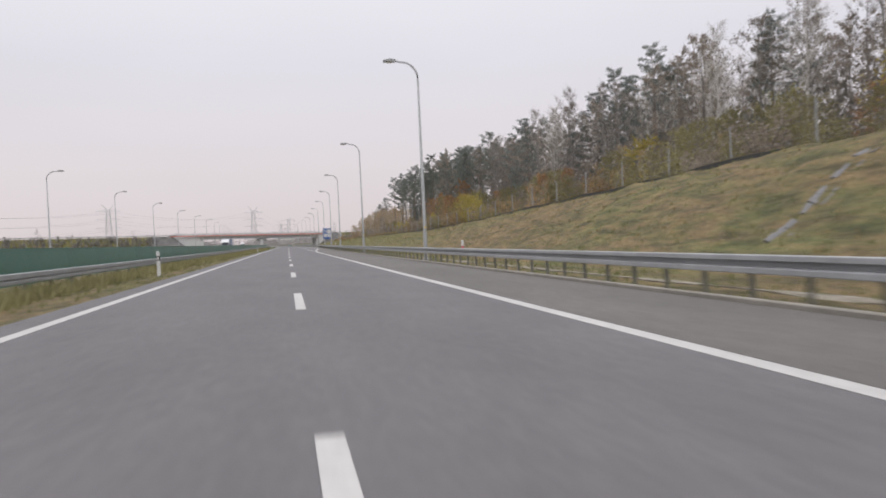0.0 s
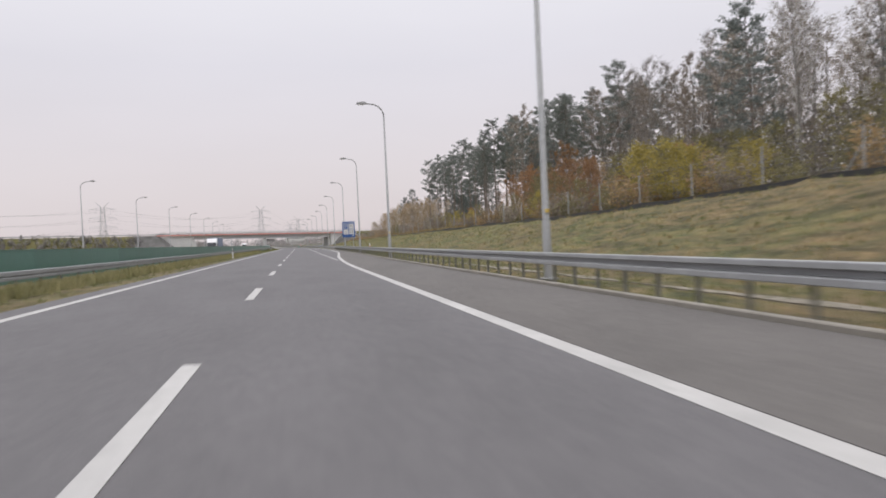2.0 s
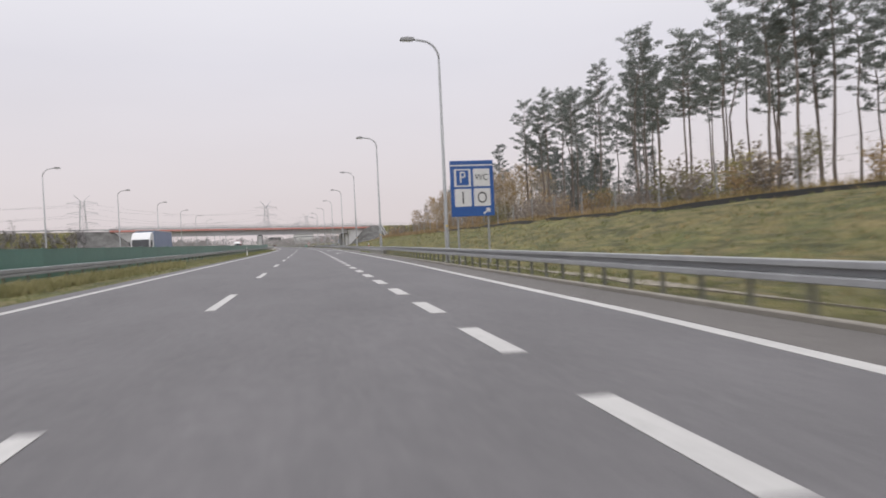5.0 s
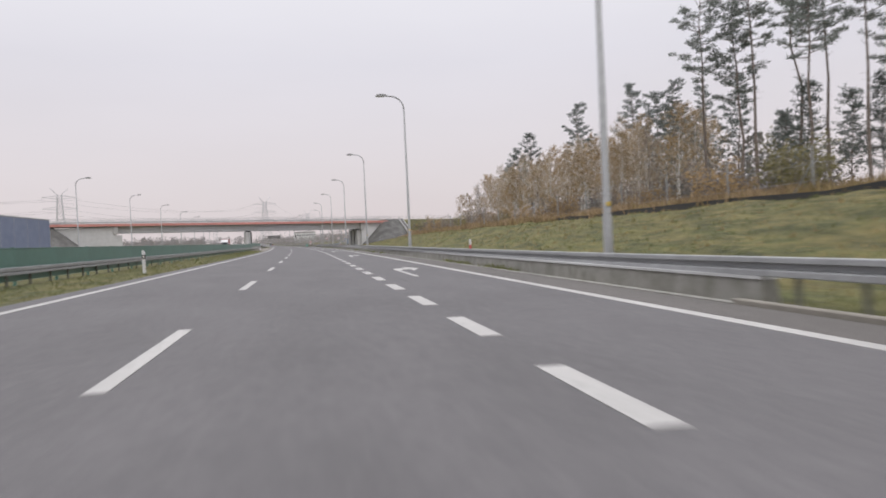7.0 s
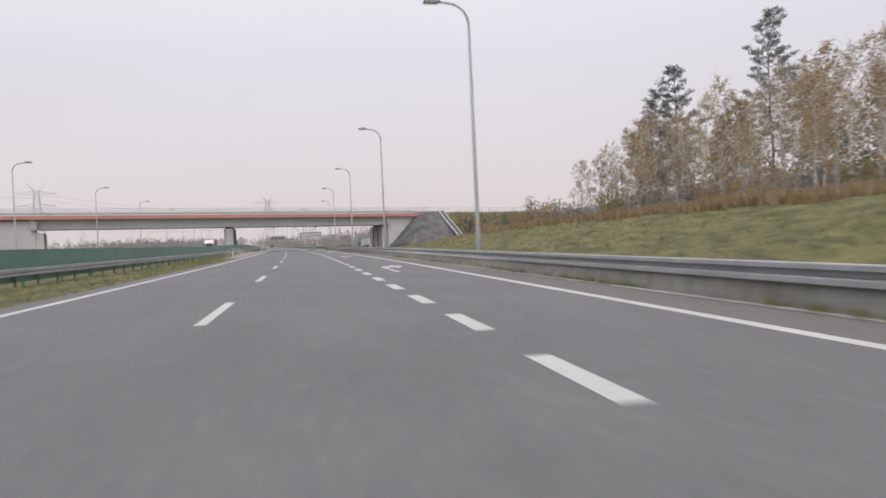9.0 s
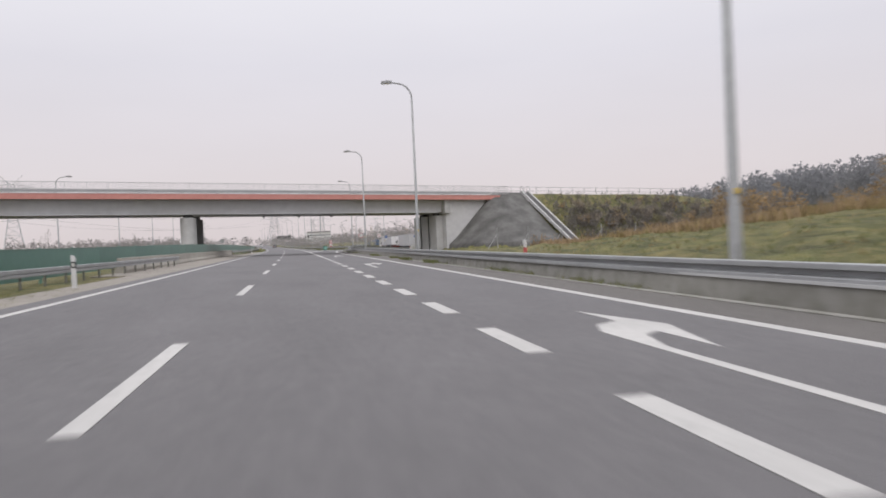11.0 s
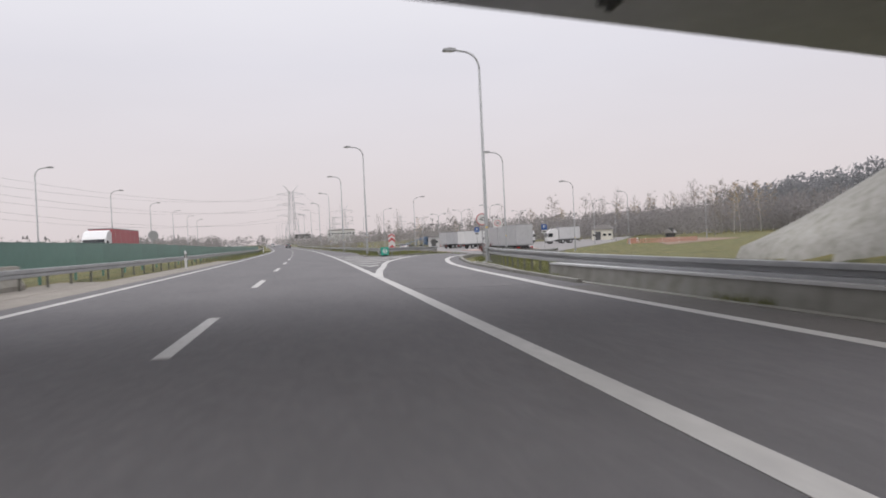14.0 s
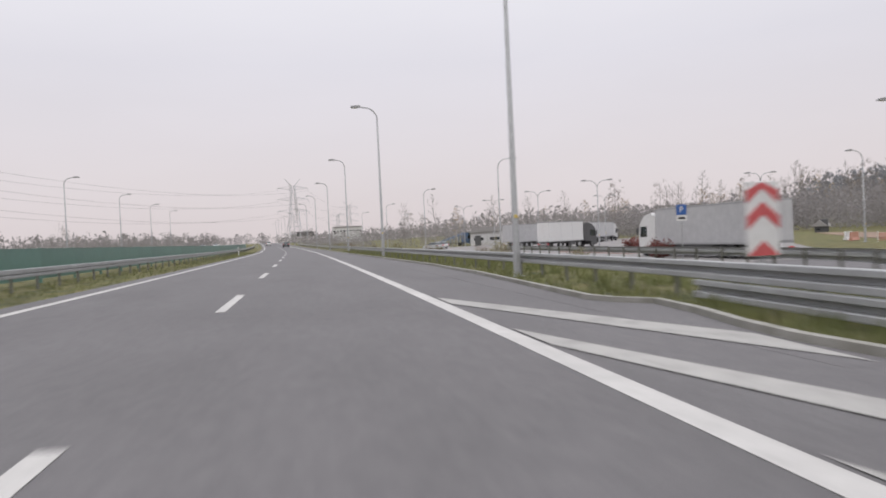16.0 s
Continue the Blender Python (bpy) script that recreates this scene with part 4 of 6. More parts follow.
bank_rail = thing("railing", BRIDGE_M, "galvanised steel railing on top of the embankment", "railing")
for k in range(16):
    u = 25.9 + 2.0 * k
    z = 7.05 + B_SLOPE * min(u, 60)
    part("rail_post", tubed([(u, 0.3, z - 0.5), (u, 0.3, z + 1.05)], 0.03, 6), STEEL, bank_rail)
    for h in (1.05, 0.55):
        part("rail_tube", tubed([(u, 0.3, z + h), (u + 2.0, 0.3, z + h + B_SLOPE * 2)], 0.025, 6), STEEL, bank_rail)
left_rail = thing("railing", BRIDGE_M, "steel guard rail on top of the far embankment", "railing")
for k in range(22):
    u = -60.0 - 4.0 * k
    z = 6.5 + B_SLOPE * max(u, -140)
    part("rail_post", boxed(u - 0.05, u + 0.05, 0.25, 0.35, z - 0.5, z + 0.7), STEEL_DULL, left_rail)
    part("rail_tube", boxed(u, u + 4.0, 0.18, 0.26, z + 0.38, z + 0.72), STEEL, left_rail)


# ---- street lamps ----
def street_lamp(height, reach, double=False, radius=0.10):
    """A tapered pole whose arm bends over towards -x."""
    lamp = thing("street_lamp", None, "tall galvanised street lamp with a curved arm", "street lamp", "street lamps")
    r = min(1.2, reach * 0.7)
    sides = (-1, 1) if double else (-1,)
    part("pole", tubed([(0, 0, -0.5), (0, 0, 0.05), (0, 0, 1.6), (0, 0, 1.65), (0, 0, height - r)], [radius * 1.25, radius * 1.25, radius * 1.2, radius, radius * 0.58], 10), STEEL_DULL, lamp, smooth=True)
    part("base_plate", boxed(-0.22, 0.22, -0.22, 0.22, -0.02, 0.03, bevel=0.008), STEEL_DULL, lamp)
    part("door", boxed(-0.05, 0.05, -radius * 1.25 - 0.006, -radius * 1.1, 0.5, 0.95), STEEL, lamp)
    part("label", boxed(-0.06, 0.06, -radius * 1.15 - 0.008, -radius * 0.9, 1.85, 1.95), AMBER, lamp)
    for sx in sides:
        pts = [(0, 0, height - r)]
        for k in range(1, 9):
            a = math.pi / 2 * k / 8
            pts.append((sx * r * (1 - math.cos(a)), 0, height - r + r * math.sin(a)))
        pts.append((sx * reach, 0, height + 0.06))
        part("arm", tubed(pts, [radius * 0.58] * 2 + [radius * 0.5] * 8, 8), STEEL_DULL, lamp, smooth=True)
        head = prismed([(sx * (reach - 0.1), 0.02), (sx * (reach - 0.06), 0.12), (sx * (reach + 0.25), 0.16), (sx * (reach + 0.62), 0.10), (sx * (reach + 0.66), 0.02), (sx * (reach + 0.6), -0.03), (sx * (reach + 0.02), -0.03)], -0.14, 0.14)
        ob = part("head", head, STEEL_DULL, lamp, "grey lamp head")
        ob.location.z = height + 0.02
        lens = part("lens", boxed(min(sx * (reach + 0.12), sx * (reach + 0.56)), max(sx * (reach + 0.12), sx * (reach + 0.56)), -0.1, 0.1, -0.055, -0.032), LENS, ob)
    return lamp


tall = street_lamp(11.65, 1.36)
tall.matrix_basis = at(41.0, 7.84, 0.0)
for k in range(-1, 11):
    s = 41 + 34.75 * k
    if k != 0:
        copy_thing(tall, at(s, float(np.interp(s, [41, 110, 145, 180, 250, 390], [7.84, 7.87, 8.58, 8.93, 9.02, 9.36])), -0.02))
copy_thing(tall, at(426.6, 11.22, z=-0.3))
for k in range(13):
    copy_thing(tall, at(465.2 if k == 0 else 463.6 + 35 * k, 8.02 if k == 0 else 7.75, -0.1))
for k in range(-2, 16):
    s = 129.9 + 34.8 * k
    copy_thing(tall, at(s, -28.6, turn=180, z=ground_z(s, -28.6) - 0.1))
mid = street_lamp(9.68, 1.35, radius=0.085)
mid["label"] = "galvanised street lamp with a curved arm beside the lorry park"
mid.matrix_basis = at(455.1, 20.65, z=ground_z(455.1, 20.65)) @ Matrix.Diagonal((1, 1, 1.045, 1))
for s, l, turn in ((480.8, 38.4, 0), (508, 60.3, 0), (512.4, 21.4, 180), (553, 21.6, 180), (596, 22.4, 180), (640, 23, 180), (520, 84, 0)):
    copy_thing(mid, at(s, l, turn=turn, z=ground_z(s, l)) @ Matrix.Diagonal((1, 1, 0.955, 1)))
twin = street_lamp(9.2, 1.5, True, 0.085)
tagged(twin, "galvanised twin-armed street lamp in the lorry park", "street lamp", "twin street lamps")
twin.matrix_basis = at(551.7, 40.1, turn=-10, z=ground_z(551.7, 40.1))
for s, l in ((532.2, 41.2), (527.5, 62.6), (575, 40), (600, 41), (572, 62), (548, 78)):
    copy_thing(twin, at(s, l, turn=-10, z=ground_z(s, l)))


# ---- marker posts ----
def marker_post(white_foot):
    p = thing("marker_post", None, "white plastic roadside marker post with a reflector", "marker post", "marker posts")
    outline = [(-0.06, -0.3), (0.06, -0.3), (0.06, 0.9), (0.03, 0.98), (-0.06, 1.02)]
    part("body", prismed(outline, -0.05, 0.05), WHITE, p)
    part("band", boxed(-0.065, 0.065, -0.055, 0.055, 0.62, 0.82), BLACK, p, "black slanted band")
    part("reflector", boxed(-0.03, 0.03, -0.062, -0.05, 0.66, 0.78), LENS, p)
    return p


post = marker_post(True)
post.matrix_basis = at(30.7, -5.35, -0.05)
for s in (131, 231, 331, 431, 531, 631):
    copy_thing(post, at(s, -5.45, -0.05))
rail_marker = thing("marker_post", at(31.6, 7.75, 0.7), "short white and red marker on the guard rail", "marker post", "rail markers")
part("body", boxed(-0.05, 0.05, -0.04, 0.04, 0.12, 0.38, bevel=0.01), WHITE, rail_marker)
part("band", boxed(-0.052, 0.052, -0.042, 0.042, -0.06, 0.118, bevel=0.01), SIGN_RED, rail_marker, "red reflecting foot")
for s, l in ((131.2, 8.4), (230.6, 9.1), (331, 9.1)):
    copy_thing(rail_marker, at(s, l, 0.7))


# ---- signs ----
def round_sign(words, m, height):
    s = thing("speed_sign", m, f"round white speed limit sign with a red rim reading {words}", "road sign")
    part("post", tubed([(0, 0.03, -0.6), (0, 0.03, height + 0.3)], 0.035, 8), STEEL_DULL, s)
    for r, y, mat, name in ((0.42, 0.0, SIGN_RED, "rim"), (0.36, -0.006, WHITE, "face"), (0.435, 0.014, STEEL_DULL, "back")):
        bm = bmesh.new()
        disc(bm, r, y - 0.006, y + 0.006, 32, height)
        part(name, bm, mat, s)
    part("number", text_mesh("number", words, 0.42, BLACK), None, s, m=Matrix.Translation((0, -0.016, height)) @ Matrix.Rotation(math.pi / 2, 4, "X"))
    return s


round_sign("40", at(437.5, 13.75, turn=-6, z=ground_z(437.5, 13.75)), 2.75)
sq = thing("zone_sign", at(452.8, 19.2, turn=-6, z=ground_z(452.8, 19.2)), "square white sign with a red ringed 20", "road sign")
part("post", tubed([(0, 0.05, -0.6), (0, 0.05, 3.5)], 0.035, 8), STEEL_DULL, sq)
part("board", boxed(-0.42, 0.42, -0.01, 0.01, 2.68, 3.52, bevel=0.006), WHITE, sq)
for r, y, mat in ((0.30, -0.016, SIGN_RED), (0.235, -0.022, WHITE)):
    bm = bmesh.new()
    disc(bm, r, y - 0.004, y + 0.004, 28, 3.1)
    part("ring", bm, mat, sq)
part("number", text_mesh("number", "20", 0.3, BLACK), None, sq, m=Matrix.Translation((0, -0.031, 3.1)) @ Matrix.Rotation(math.pi / 2, 4, "X"))

# big service board
board = thing("service_board", at(175.5, 9.35, z=ground_z(175.5, 9.35)) @ Matrix.Diagonal((0.86, 1, 1, 1)), "large blue rest area sign with four white symbol fields", "road sign")
for x in (-0.85, 0.85):
    part("post", tubed([(x, 0.08, -0.8), (x, 0.08, 4.7)], 0.055, 8), STEEL_DULL, board)
part("panel", boxed(-1.2, 1.2, -0.02, 0.02, 2.25, 4.85, bevel=0.008), SIGN_BLUE, board, "blue board")
part("rim", boxed(-1.17, 1.17, -0.026, -0.0205, 4.60, 4.66), WHITE, board)
for ix, iz in ((-1, 1), (1, 1), (-1, 0), (1, 0)):
    x, z = ix * 0.53, 3.1 + 0.92 * iz
    part("field", boxed(x - 0.46, x + 0.46, -0.03, -0.0215, z - 0.38, z + 0.44), WHITE, board, "white symbol field")
part("symbol_field", boxed(-0.87, -0.19, -0.036, -0.0305, 3.70, 4.40), SIGN_BLUE, board)
part("letter", text_mesh("letter", "P", 0.75, WHITE), None, board, m=Matrix.Translation((-0.53, -0.042, 4.05)) @ Matrix.Rotation(math.pi / 2, 4, "X"))
part("letter", text_mesh("letter", "WC", 0.42, BLACK), None, board, m=Matrix.Translation((0.53, -0.036, 4.05)) @ Matrix.Rotation(math.pi / 2, 4, "X"))
bm = bmesh.new()
box(bm, -0.57, -0.50, -0.036, -0.0305, 2.85, 3.4)
part("symbol", bm, BLACK, board, "dark upright symbol bar")
bm = bmesh.new()
disc(bm, 0.26, -0.036, -0.0305, 20, 3.12, 0.53)
part("symbol", bm, BLACK, board, "dark round symbol")
bm = bmesh.new()
disc(bm, 0.19, -0.041, -0.0365, 20, 3.12, 0.53)
part("symbol", bm, WHITE, board)
part("arrow", prismed([(0.55, 2.38), (0.62, 2.33), (0.85, 2.50), (0.85, 2.42), (0.95, 2.42), (0.95, 2.62), (0.72, 2.62), (0.72, 2.55), (0.80, 2.55)], -0.03, -0.0215), WHITE, board, "white arrow")

# gore: striped board and green rail head
chev = thing("chevron_board", at(454.9, 9.38, turn=-4, z=ground_z(454.9, 9.2)), "red and white arrow striped board behind the gore", "road sign")
part("post", tubed([(0, 0.05, -0.6), (0, 0.05, 2.0)], 0.04, 8), STEEL_DULL, chev)
part("board", boxed(-0.31, 0.31, -0.012, 0.012, 0.72, 2.04, bevel=0.008), WHITE, chev, "white board")
for k in range(3):
    z = 0.73 + 0.46 * k
    part("stripe", prismed([(-0.305, z), (0, z + 0.27), (0.305, z), (0.305, min(z + 0.23, 2.035)), (0, min(z + 0.5, 2.035)), (-0.305, min(z + 0.23, 2.035))] if k else
                           [(-0.305, z), (0.28, z), (0, z + 0.27)], -0.02, -0.0125), SIGN_RED, chev, "red arrow stripe")
nose_head = thing("rail_head", at(446.7, 7.72, 0.0), "green rounded guard rail head with white arrows", "rail head")
bm = bmesh.new()
ring = [(0.34 * math.cos(a), -0.34 * math.sin(a) + 0.0) for a in [math.pi * k / 14 for k in range(15)]]
v0 = [bm.verts.new((x, y, 0.14)) for x, y in ring] + [bm.verts.new((x * 0.93, y * 0.93, 0.14)) for x, y in reversed(ring)]
v1 = [bm.verts.new((v.co.x, v.co.y, 0.78)) for v in v0]
k = len(v0)
bm.faces.new(v0)
bm.faces.new(v1[::-1])
for i in range(k):
    bm.faces.new((v0[i], v0[(i + 1) % k], v1[(i + 1) % k], v1[i]))
part("shell", bm, SIGN_GREEN, nose_head)
part("foot", boxed(-0.2, 0.2, -0.1, 0.15, -0.3, 0.14), DARK, nose_head)
for sgn in (-1, 1):
    pts = []
    for a0, z in ((0.10, 0.46), (0.62, 0.70), (0.62, 0.22)):
        a = math.pi / 2 + sgn * (0.74 - a0)
        pts.append((0.345 * math.cos(a), -0.345 * math.sin(a), z))
    mid_pts = [((pts[i][0] + pts[(i + 1) % 3][0]) / 2 * 1.03, (pts[i][1] + pts[(i + 1) % 3][1]) / 2 * 1.03, (pts[i][2] + pts[(i + 1) % 3][2]) / 2) for i in range(3)]
    allp = pts + mid_pts
    part("arrow", mesh_of("arrow", allp, [(0, 3, 5), (3, 1, 4), (5, 4, 2), (3, 4, 5)], WHITE), None, nose_head, "white arrow")

# small signs of the rest area
def blue_sign(m, letter, h):
    s = thing("parking_sign", m, "small blue parking sign with a white plate below", "road sign", "parking signs")
    part("post", tubed([(0, 0.03, -0.5), (0, 0.03, h + 0.35)], 0.03, 8), STEEL_DULL, s)
    part("board", boxed(-0.33, 0.33, -0.01, 0.01, h - 0.33, h + 0.33, bevel=0.006), SIGN_BLUE, s)
    part("letter", text_mesh("letter", letter, 0.55, WHITE), None, s, m=Matrix.Translation((0, -0.016, h)) @ Matrix.Rotation(math.pi / 2, 4, "X"))
    part("plate", boxed(-0.33, 0.33, -0.01, 0.01, h - 0.72, h - 0.37, bevel=0.006), WHITE, s)
    part("symbol", boxed(-0.22, 0.22, -0.017, -0.0105, h - 0.62, h - 0.47), BLACK, s)
    return s


blue_sign(at(485.4, 25.6, turn=-14, z=ground_z(485.4, 25.6)), "P", 3.4)
blue_sign(at(470.8, 30.3, turn=-14, z=ground_z(470.8, 30.3)), "P", 3.4)
back = thing("round_sign", at(457.5, -12.3, z=ground_z(457.5, -12.3)), "grey back of a round road sign in the median", "road sign")
part("post", tubed([(0, -0.03, -0.6), (0, -0.03, 2.9)], 0.035, 8), STEEL_DULL, back)
bm = bmesh.new()
disc(bm, 0.45, -0.012, 0.012, 28, 2.65)
part("plate", bm, STEEL_DULL, back)

plate_post = thing("marker_plate", at(388.2, 9.15), "two small grey plates on a thin steel post", "road sign")
part("post", tubed([(0, 0, -0.3), (0, 0, 2.3)], 0.025, 8), STEEL, plate_post)
for z in (2.05, 2.22):
    part("plate", boxed(-0.17, 0.17, -0.04, -0.027, z, z + 0.13, bevel=0.004), STEEL_DULL, plate_post)

# ---- fence on the crest ----
fence = thing("fence", None, "dark plinth and thin wire fence posts along the wood", "fence")
part("plinth", ribbon("plinth", 27, 252, 3, [(-0.06, 0.28), (0.06, 0.28), (0.06, -0.3), (-0.06, -0.3)], BLACK, lambda s: 21.3, follow=False), None, fence, "dark low plinth")
def crest_z(s):
    return ground_z(s, 21.35)
pl = fence.children[0].data
for i, v in enumerate(pl.vertices):
    s = 27 + 225 * (i // 4) / 75
    v.co.z += crest_z(s) - rise(s)
FPOST = made("fence_post", tubed([(0, 0, -0.5), (0, 0, 2.15)], 0.045, 6), STEEL_DULL)
FBRACE = made("fence_brace", tubed([(0, 0, 1.5), (0, 1.5, -0.1)], 0.035, 6), STEEL_DULL)
for k in range(9, 58):
    s = -28 + 6 * k
    part("fence_post", FPOST, None, fence, m=at(s, 22.2, z=ground_z(s, 22.2)))
    if k % 6 == 0:
        part("fence_brace", FBRACE, None, fence, m=at(s, 22.2, z=ground_z(s, 22.2)))
for h in (0.7, 1.4, 2.1):
    pts = [spot(-28 + 6 * k, 22.2, ground_z(-28 + 6 * k, 22.2) + h) for k in range(9, 58)]
    part("fence_wire", tubed(pts, 0.006, 3), STEEL_DULL, fence)
for k, (u, v) in enumerate(((19, -11), (23, -11.3), (27.5, -11.6), (33, -12), (38, -12.4), (43, -12.8))):
    p = bridge_spot(u, v, 0)
    f2 = thing("fence_post", Matrix.Translation((p.x, p.y, -0.3)) @ Matrix.Rotation(B_ANGLE, 4, "Z"), "thin grey fence post with a slanted brace", "fence post", "fence posts")
    part("post", tubed([(0, 0, -0.3), (0, 0, 2.3)], 0.05, 6), STEEL_DULL, f2)
    part("brace", tubed([(0, 0, 1.6), (-1.2, 0.2, -0.1)], 0.035, 6), STEEL_DULL, f2)

GUTTER_S = [-24 + 0.8 * k for k in range(289)]
gutter_edges = []
for s in GUTTER_S:
    mid_l = float(np.interp(s, [-24, 60, 125, 208], [8.75, 8.95, 9.35, 9.9]))
    wide = 0.16 + 0.34 * noise.noise(Vector((s * 0.35, 0, 3))) + 0.3 * noise.noise(Vector((s * 0.09, 0, 8)))
    shift = 0.12 * noise.noise(Vector((s * 0.2, 4, 0)))
    gutter_edges.append(((s, mid_l + shift - max(wide, 0.02)), (s, mid_l + shift + max(wide, 0.02))))
gutter = new("gutter", strip("gutter", [e[0] for e in gutter_edges], [e[1] for e in gutter_edges], lambda s, l: ground_z(s, l), 0.03, SILT, 0.2))
tagged(gutter, "pale silted concrete gutter behind the guard rail", "gutter", kind="structure")


# broken drainage chute down the slope
chute = thing("drainage_chute", None, "broken pale concrete drainage chute down the grassy slope", "drainage chute")
trough = made("trough_stone", prismed([(-0.3, 0.02), (-0.22, 0.02), (-0.12, -0.06), (0.12, -0.06), (0.22, 0.02), (0.3, 0.02), (0.3, -0.14), (-0.3, -0.14)], -0.24, 0.24), PIER_DARK)
settle = random.Random(5)
for k in range(13):
    if k in (3, 7, 10):
        continue
    f = k / 12
    s, l = 16.8 + 1.9 * f, 13.0 + 5.0 * f
    tilt = math.atan2(ground_z(s, l + 0.3) - ground_z(s, l - 0.3), 0.6)
    m = Matrix.Translation(spot(s, l, ground_z(s, l) + 0.015)) @ Matrix.Rotation(heading(s) - radians(70) + settle.uniform(-0.12, 0.12), 4, "Z") @ Matrix.Rotation(tilt + settle.uniform(-0.08, 0.08), 4, "X") @ Matrix.Rotation(settle.uniform(-0.1, 0.1), 4, "Y")
    part("trough_stone", trough, None, chute, m=m)

# ---- vehicles ----
def wheel(parent, x, y, r, w, name="wheel"):
    """A wheel with its tyre and rim, axle along x."""
    wh = part(name, tubed([(x - w / 2 + 0.01, y, r), (x + w / 2 - 0.01, y, r)], r * 0.62, 16), STEEL_DULL, parent)
    bm = bmesh.new()
    n = 18
    rings = []
    for dx, rr in ((-w / 2, r * 0.64), (-w / 2, r * 0.93), (-w / 2 + 0.04, r), (w / 2 - 0.04, r), (w / 2, r * 0.93), (w / 2, r * 0.64)):
        rings.append([bm.verts.new((x + dx, y + rr * math.cos(2 * math.pi * k / n), r + rr * math.sin(2 * math.pi * k / n))) for k in range(n)])
    for a, b in zip(rings, rings[1:]):
        for k in range(n):
            bm.faces.new((a[k], a[(k + 1) % n], b[(k + 1) % n], b[k]))
    part("tyre", bm, RUBBER, wh)
    return wh


def lorry(m, label, cover, cab_mat, long=13.6):
    """A tractor with a box trailer; the rear stands at the origin, it looks to +y."""
    t = thing("lorry", m, label, "lorry", "lorries")
    L = long
    part("trailer_body", boxed(-1.27, 1.27, 0.0, L, 1.12, 3.98, bevel=0.04), cover, t)
    part("roof_rail", boxed(-1.285, 1.285, -0.01, L + 0.01, 3.90, 4.02, bevel=0.02), STEEL, t)
    part("side_rail", boxed(-1.285, 1.285, -0.01, L + 0.01, 1.02, 1.14), STEEL_DULL, t)
    for sx in (-1, 1):
        for k in range(1, int(L / 0.62)):
            y = 0.62 * k
            part("strap", boxed(sx * 1.272 - 0.004, sx * 1.272 + 0.004, y - 0.02, y + 0.02, 1.12, 3.9), TARP, t) if k % 4 == 0 else None
    for x in (-0.63, 0.63):
        part("rear_door", boxed(x - 0.6, x + 0.6, -0.035, -0.003, 1.2, 3.86, bevel=0.01), cover, t)
    part("bumper", boxed(-1.22, 1.22, -0.05, 0.08, 0.5, 0.66), DARK, t)
    for x in (-1.0, 1.0):
        part("tail_light", boxed(x - 0.2, x + 0.2, -0.07, -0.052, 0.68, 0.8), LAMP_RED, t)
    part("chassis", boxed(-0.45, 0.45, 0.3, L + 2.0, 0.75, 1.0), DARK, t)
    part("skirt", boxed(-1.2, -1.15, 5.6, L - 3.2, 0.45, 1.0), DARK, t)
    part("skirt", boxed(1.15, 1.2, 5.6, L - 3.2, 0.45, 1.0), DARK, t)
    for y in (2.0, 3.3, 4.6) if L > 10 else (2.4,):
        for x in (-1.08, 1.08):
            wheel(t, x, y, 0.5, 0.34)
    for x in (-1.02, 1.02):
        wheel(t, x, L - 0.9, 0.5, 0.4)
        wheel(t, x, L + 2.15, 0.5, 0.32)
    c0 = L + 0.75
    cab = part("cab", prismed([(c0, 0.95), (c0 + 2.28, 0.55), (c0 + 2.3, 1.6), (c0 + 2.12, 2.75), (c0 + 1.85, 3.05), (c0 + 1.2, 3.55), (c0 + 0.1, 3.75), (c0, 3.6)], -1.22, 1.22, "x"), cab_mat, t)
    part("windscreen", prismed([(c0 + 2.31, 1.62), (c0 + 2.14, 2.74), (c0 + 2.11, 2.74), (c0 + 2.27, 1.62)], -1.1, 1.1, "x"), GLASS, cab)
    for sx in (-1, 1):
        part("side_window", prismed([(c0 + 0.85, 1.7), (c0 + 2.05, 1.65), (c0 + 1.9, 2.6), (c0 + 0.85, 2.6)], sx * 1.226 - 0.006, sx * 1.226 + 0.006, "x"), GLASS, cab)
        part("mirror", boxed(sx * 1.42 - 0.1, sx * 1.42 + 0.1, c0 + 2.1, c0 + 2.2, 1.9, 2.5, bevel=0.02), DARK, cab)
        part("side_fairing", boxed(sx * 1.16 - 0.04, sx * 1.16 + 0.04, c0 - 0.55, c0 + 0.02, 1.0, 3.5), cab_mat, cab)
        part("headlight", boxed(sx * 0.9 - 0.2, sx * 0.9 + 0.2, c0 + 2.24, c0 + 2.31, 0.75, 0.95), LENS, cab)
    part("front_bumper", boxed(-1.23, 1.23, c0 + 1.2, c0 + 2.36, 0.3, 0.72, bevel=0.04), DARK, cab)
    return t


def on_lot(s, l, turn, lift=0.06):
    return at(s, l, turn=turn, z=ground_z(s, l) + lift)


lorry(on_lot(485.6, 32.7, 1.0), "parked white lorry with a long grey tarpaulin trailer", TARP, WHITE)
lorry(on_lot(557.6, 36.8, -60), "parked lorry with a grey box trailer", TARP, WHITE)
lorry(on_lot(543.8, 37.7, -66), "parked short white box lorry with a dark cab", WHITE, DARK, 7.4)
lorry(on_lot(552, 70, 82), "parked short lorry with a pale grey box", TARP_PALE, WHITE, 5.2)
lorry(on_lot(575, 60, -42), "parked grey lorry with a pale trailer", TARP_PALE, WHITE)
lorry(at(487, -20.8, turn=180, z=ground_z(487, -20.8) + 0.06), "red tarpaulin lorry with a white cab on the opposite carriageway", TARP_RED, WHITE)
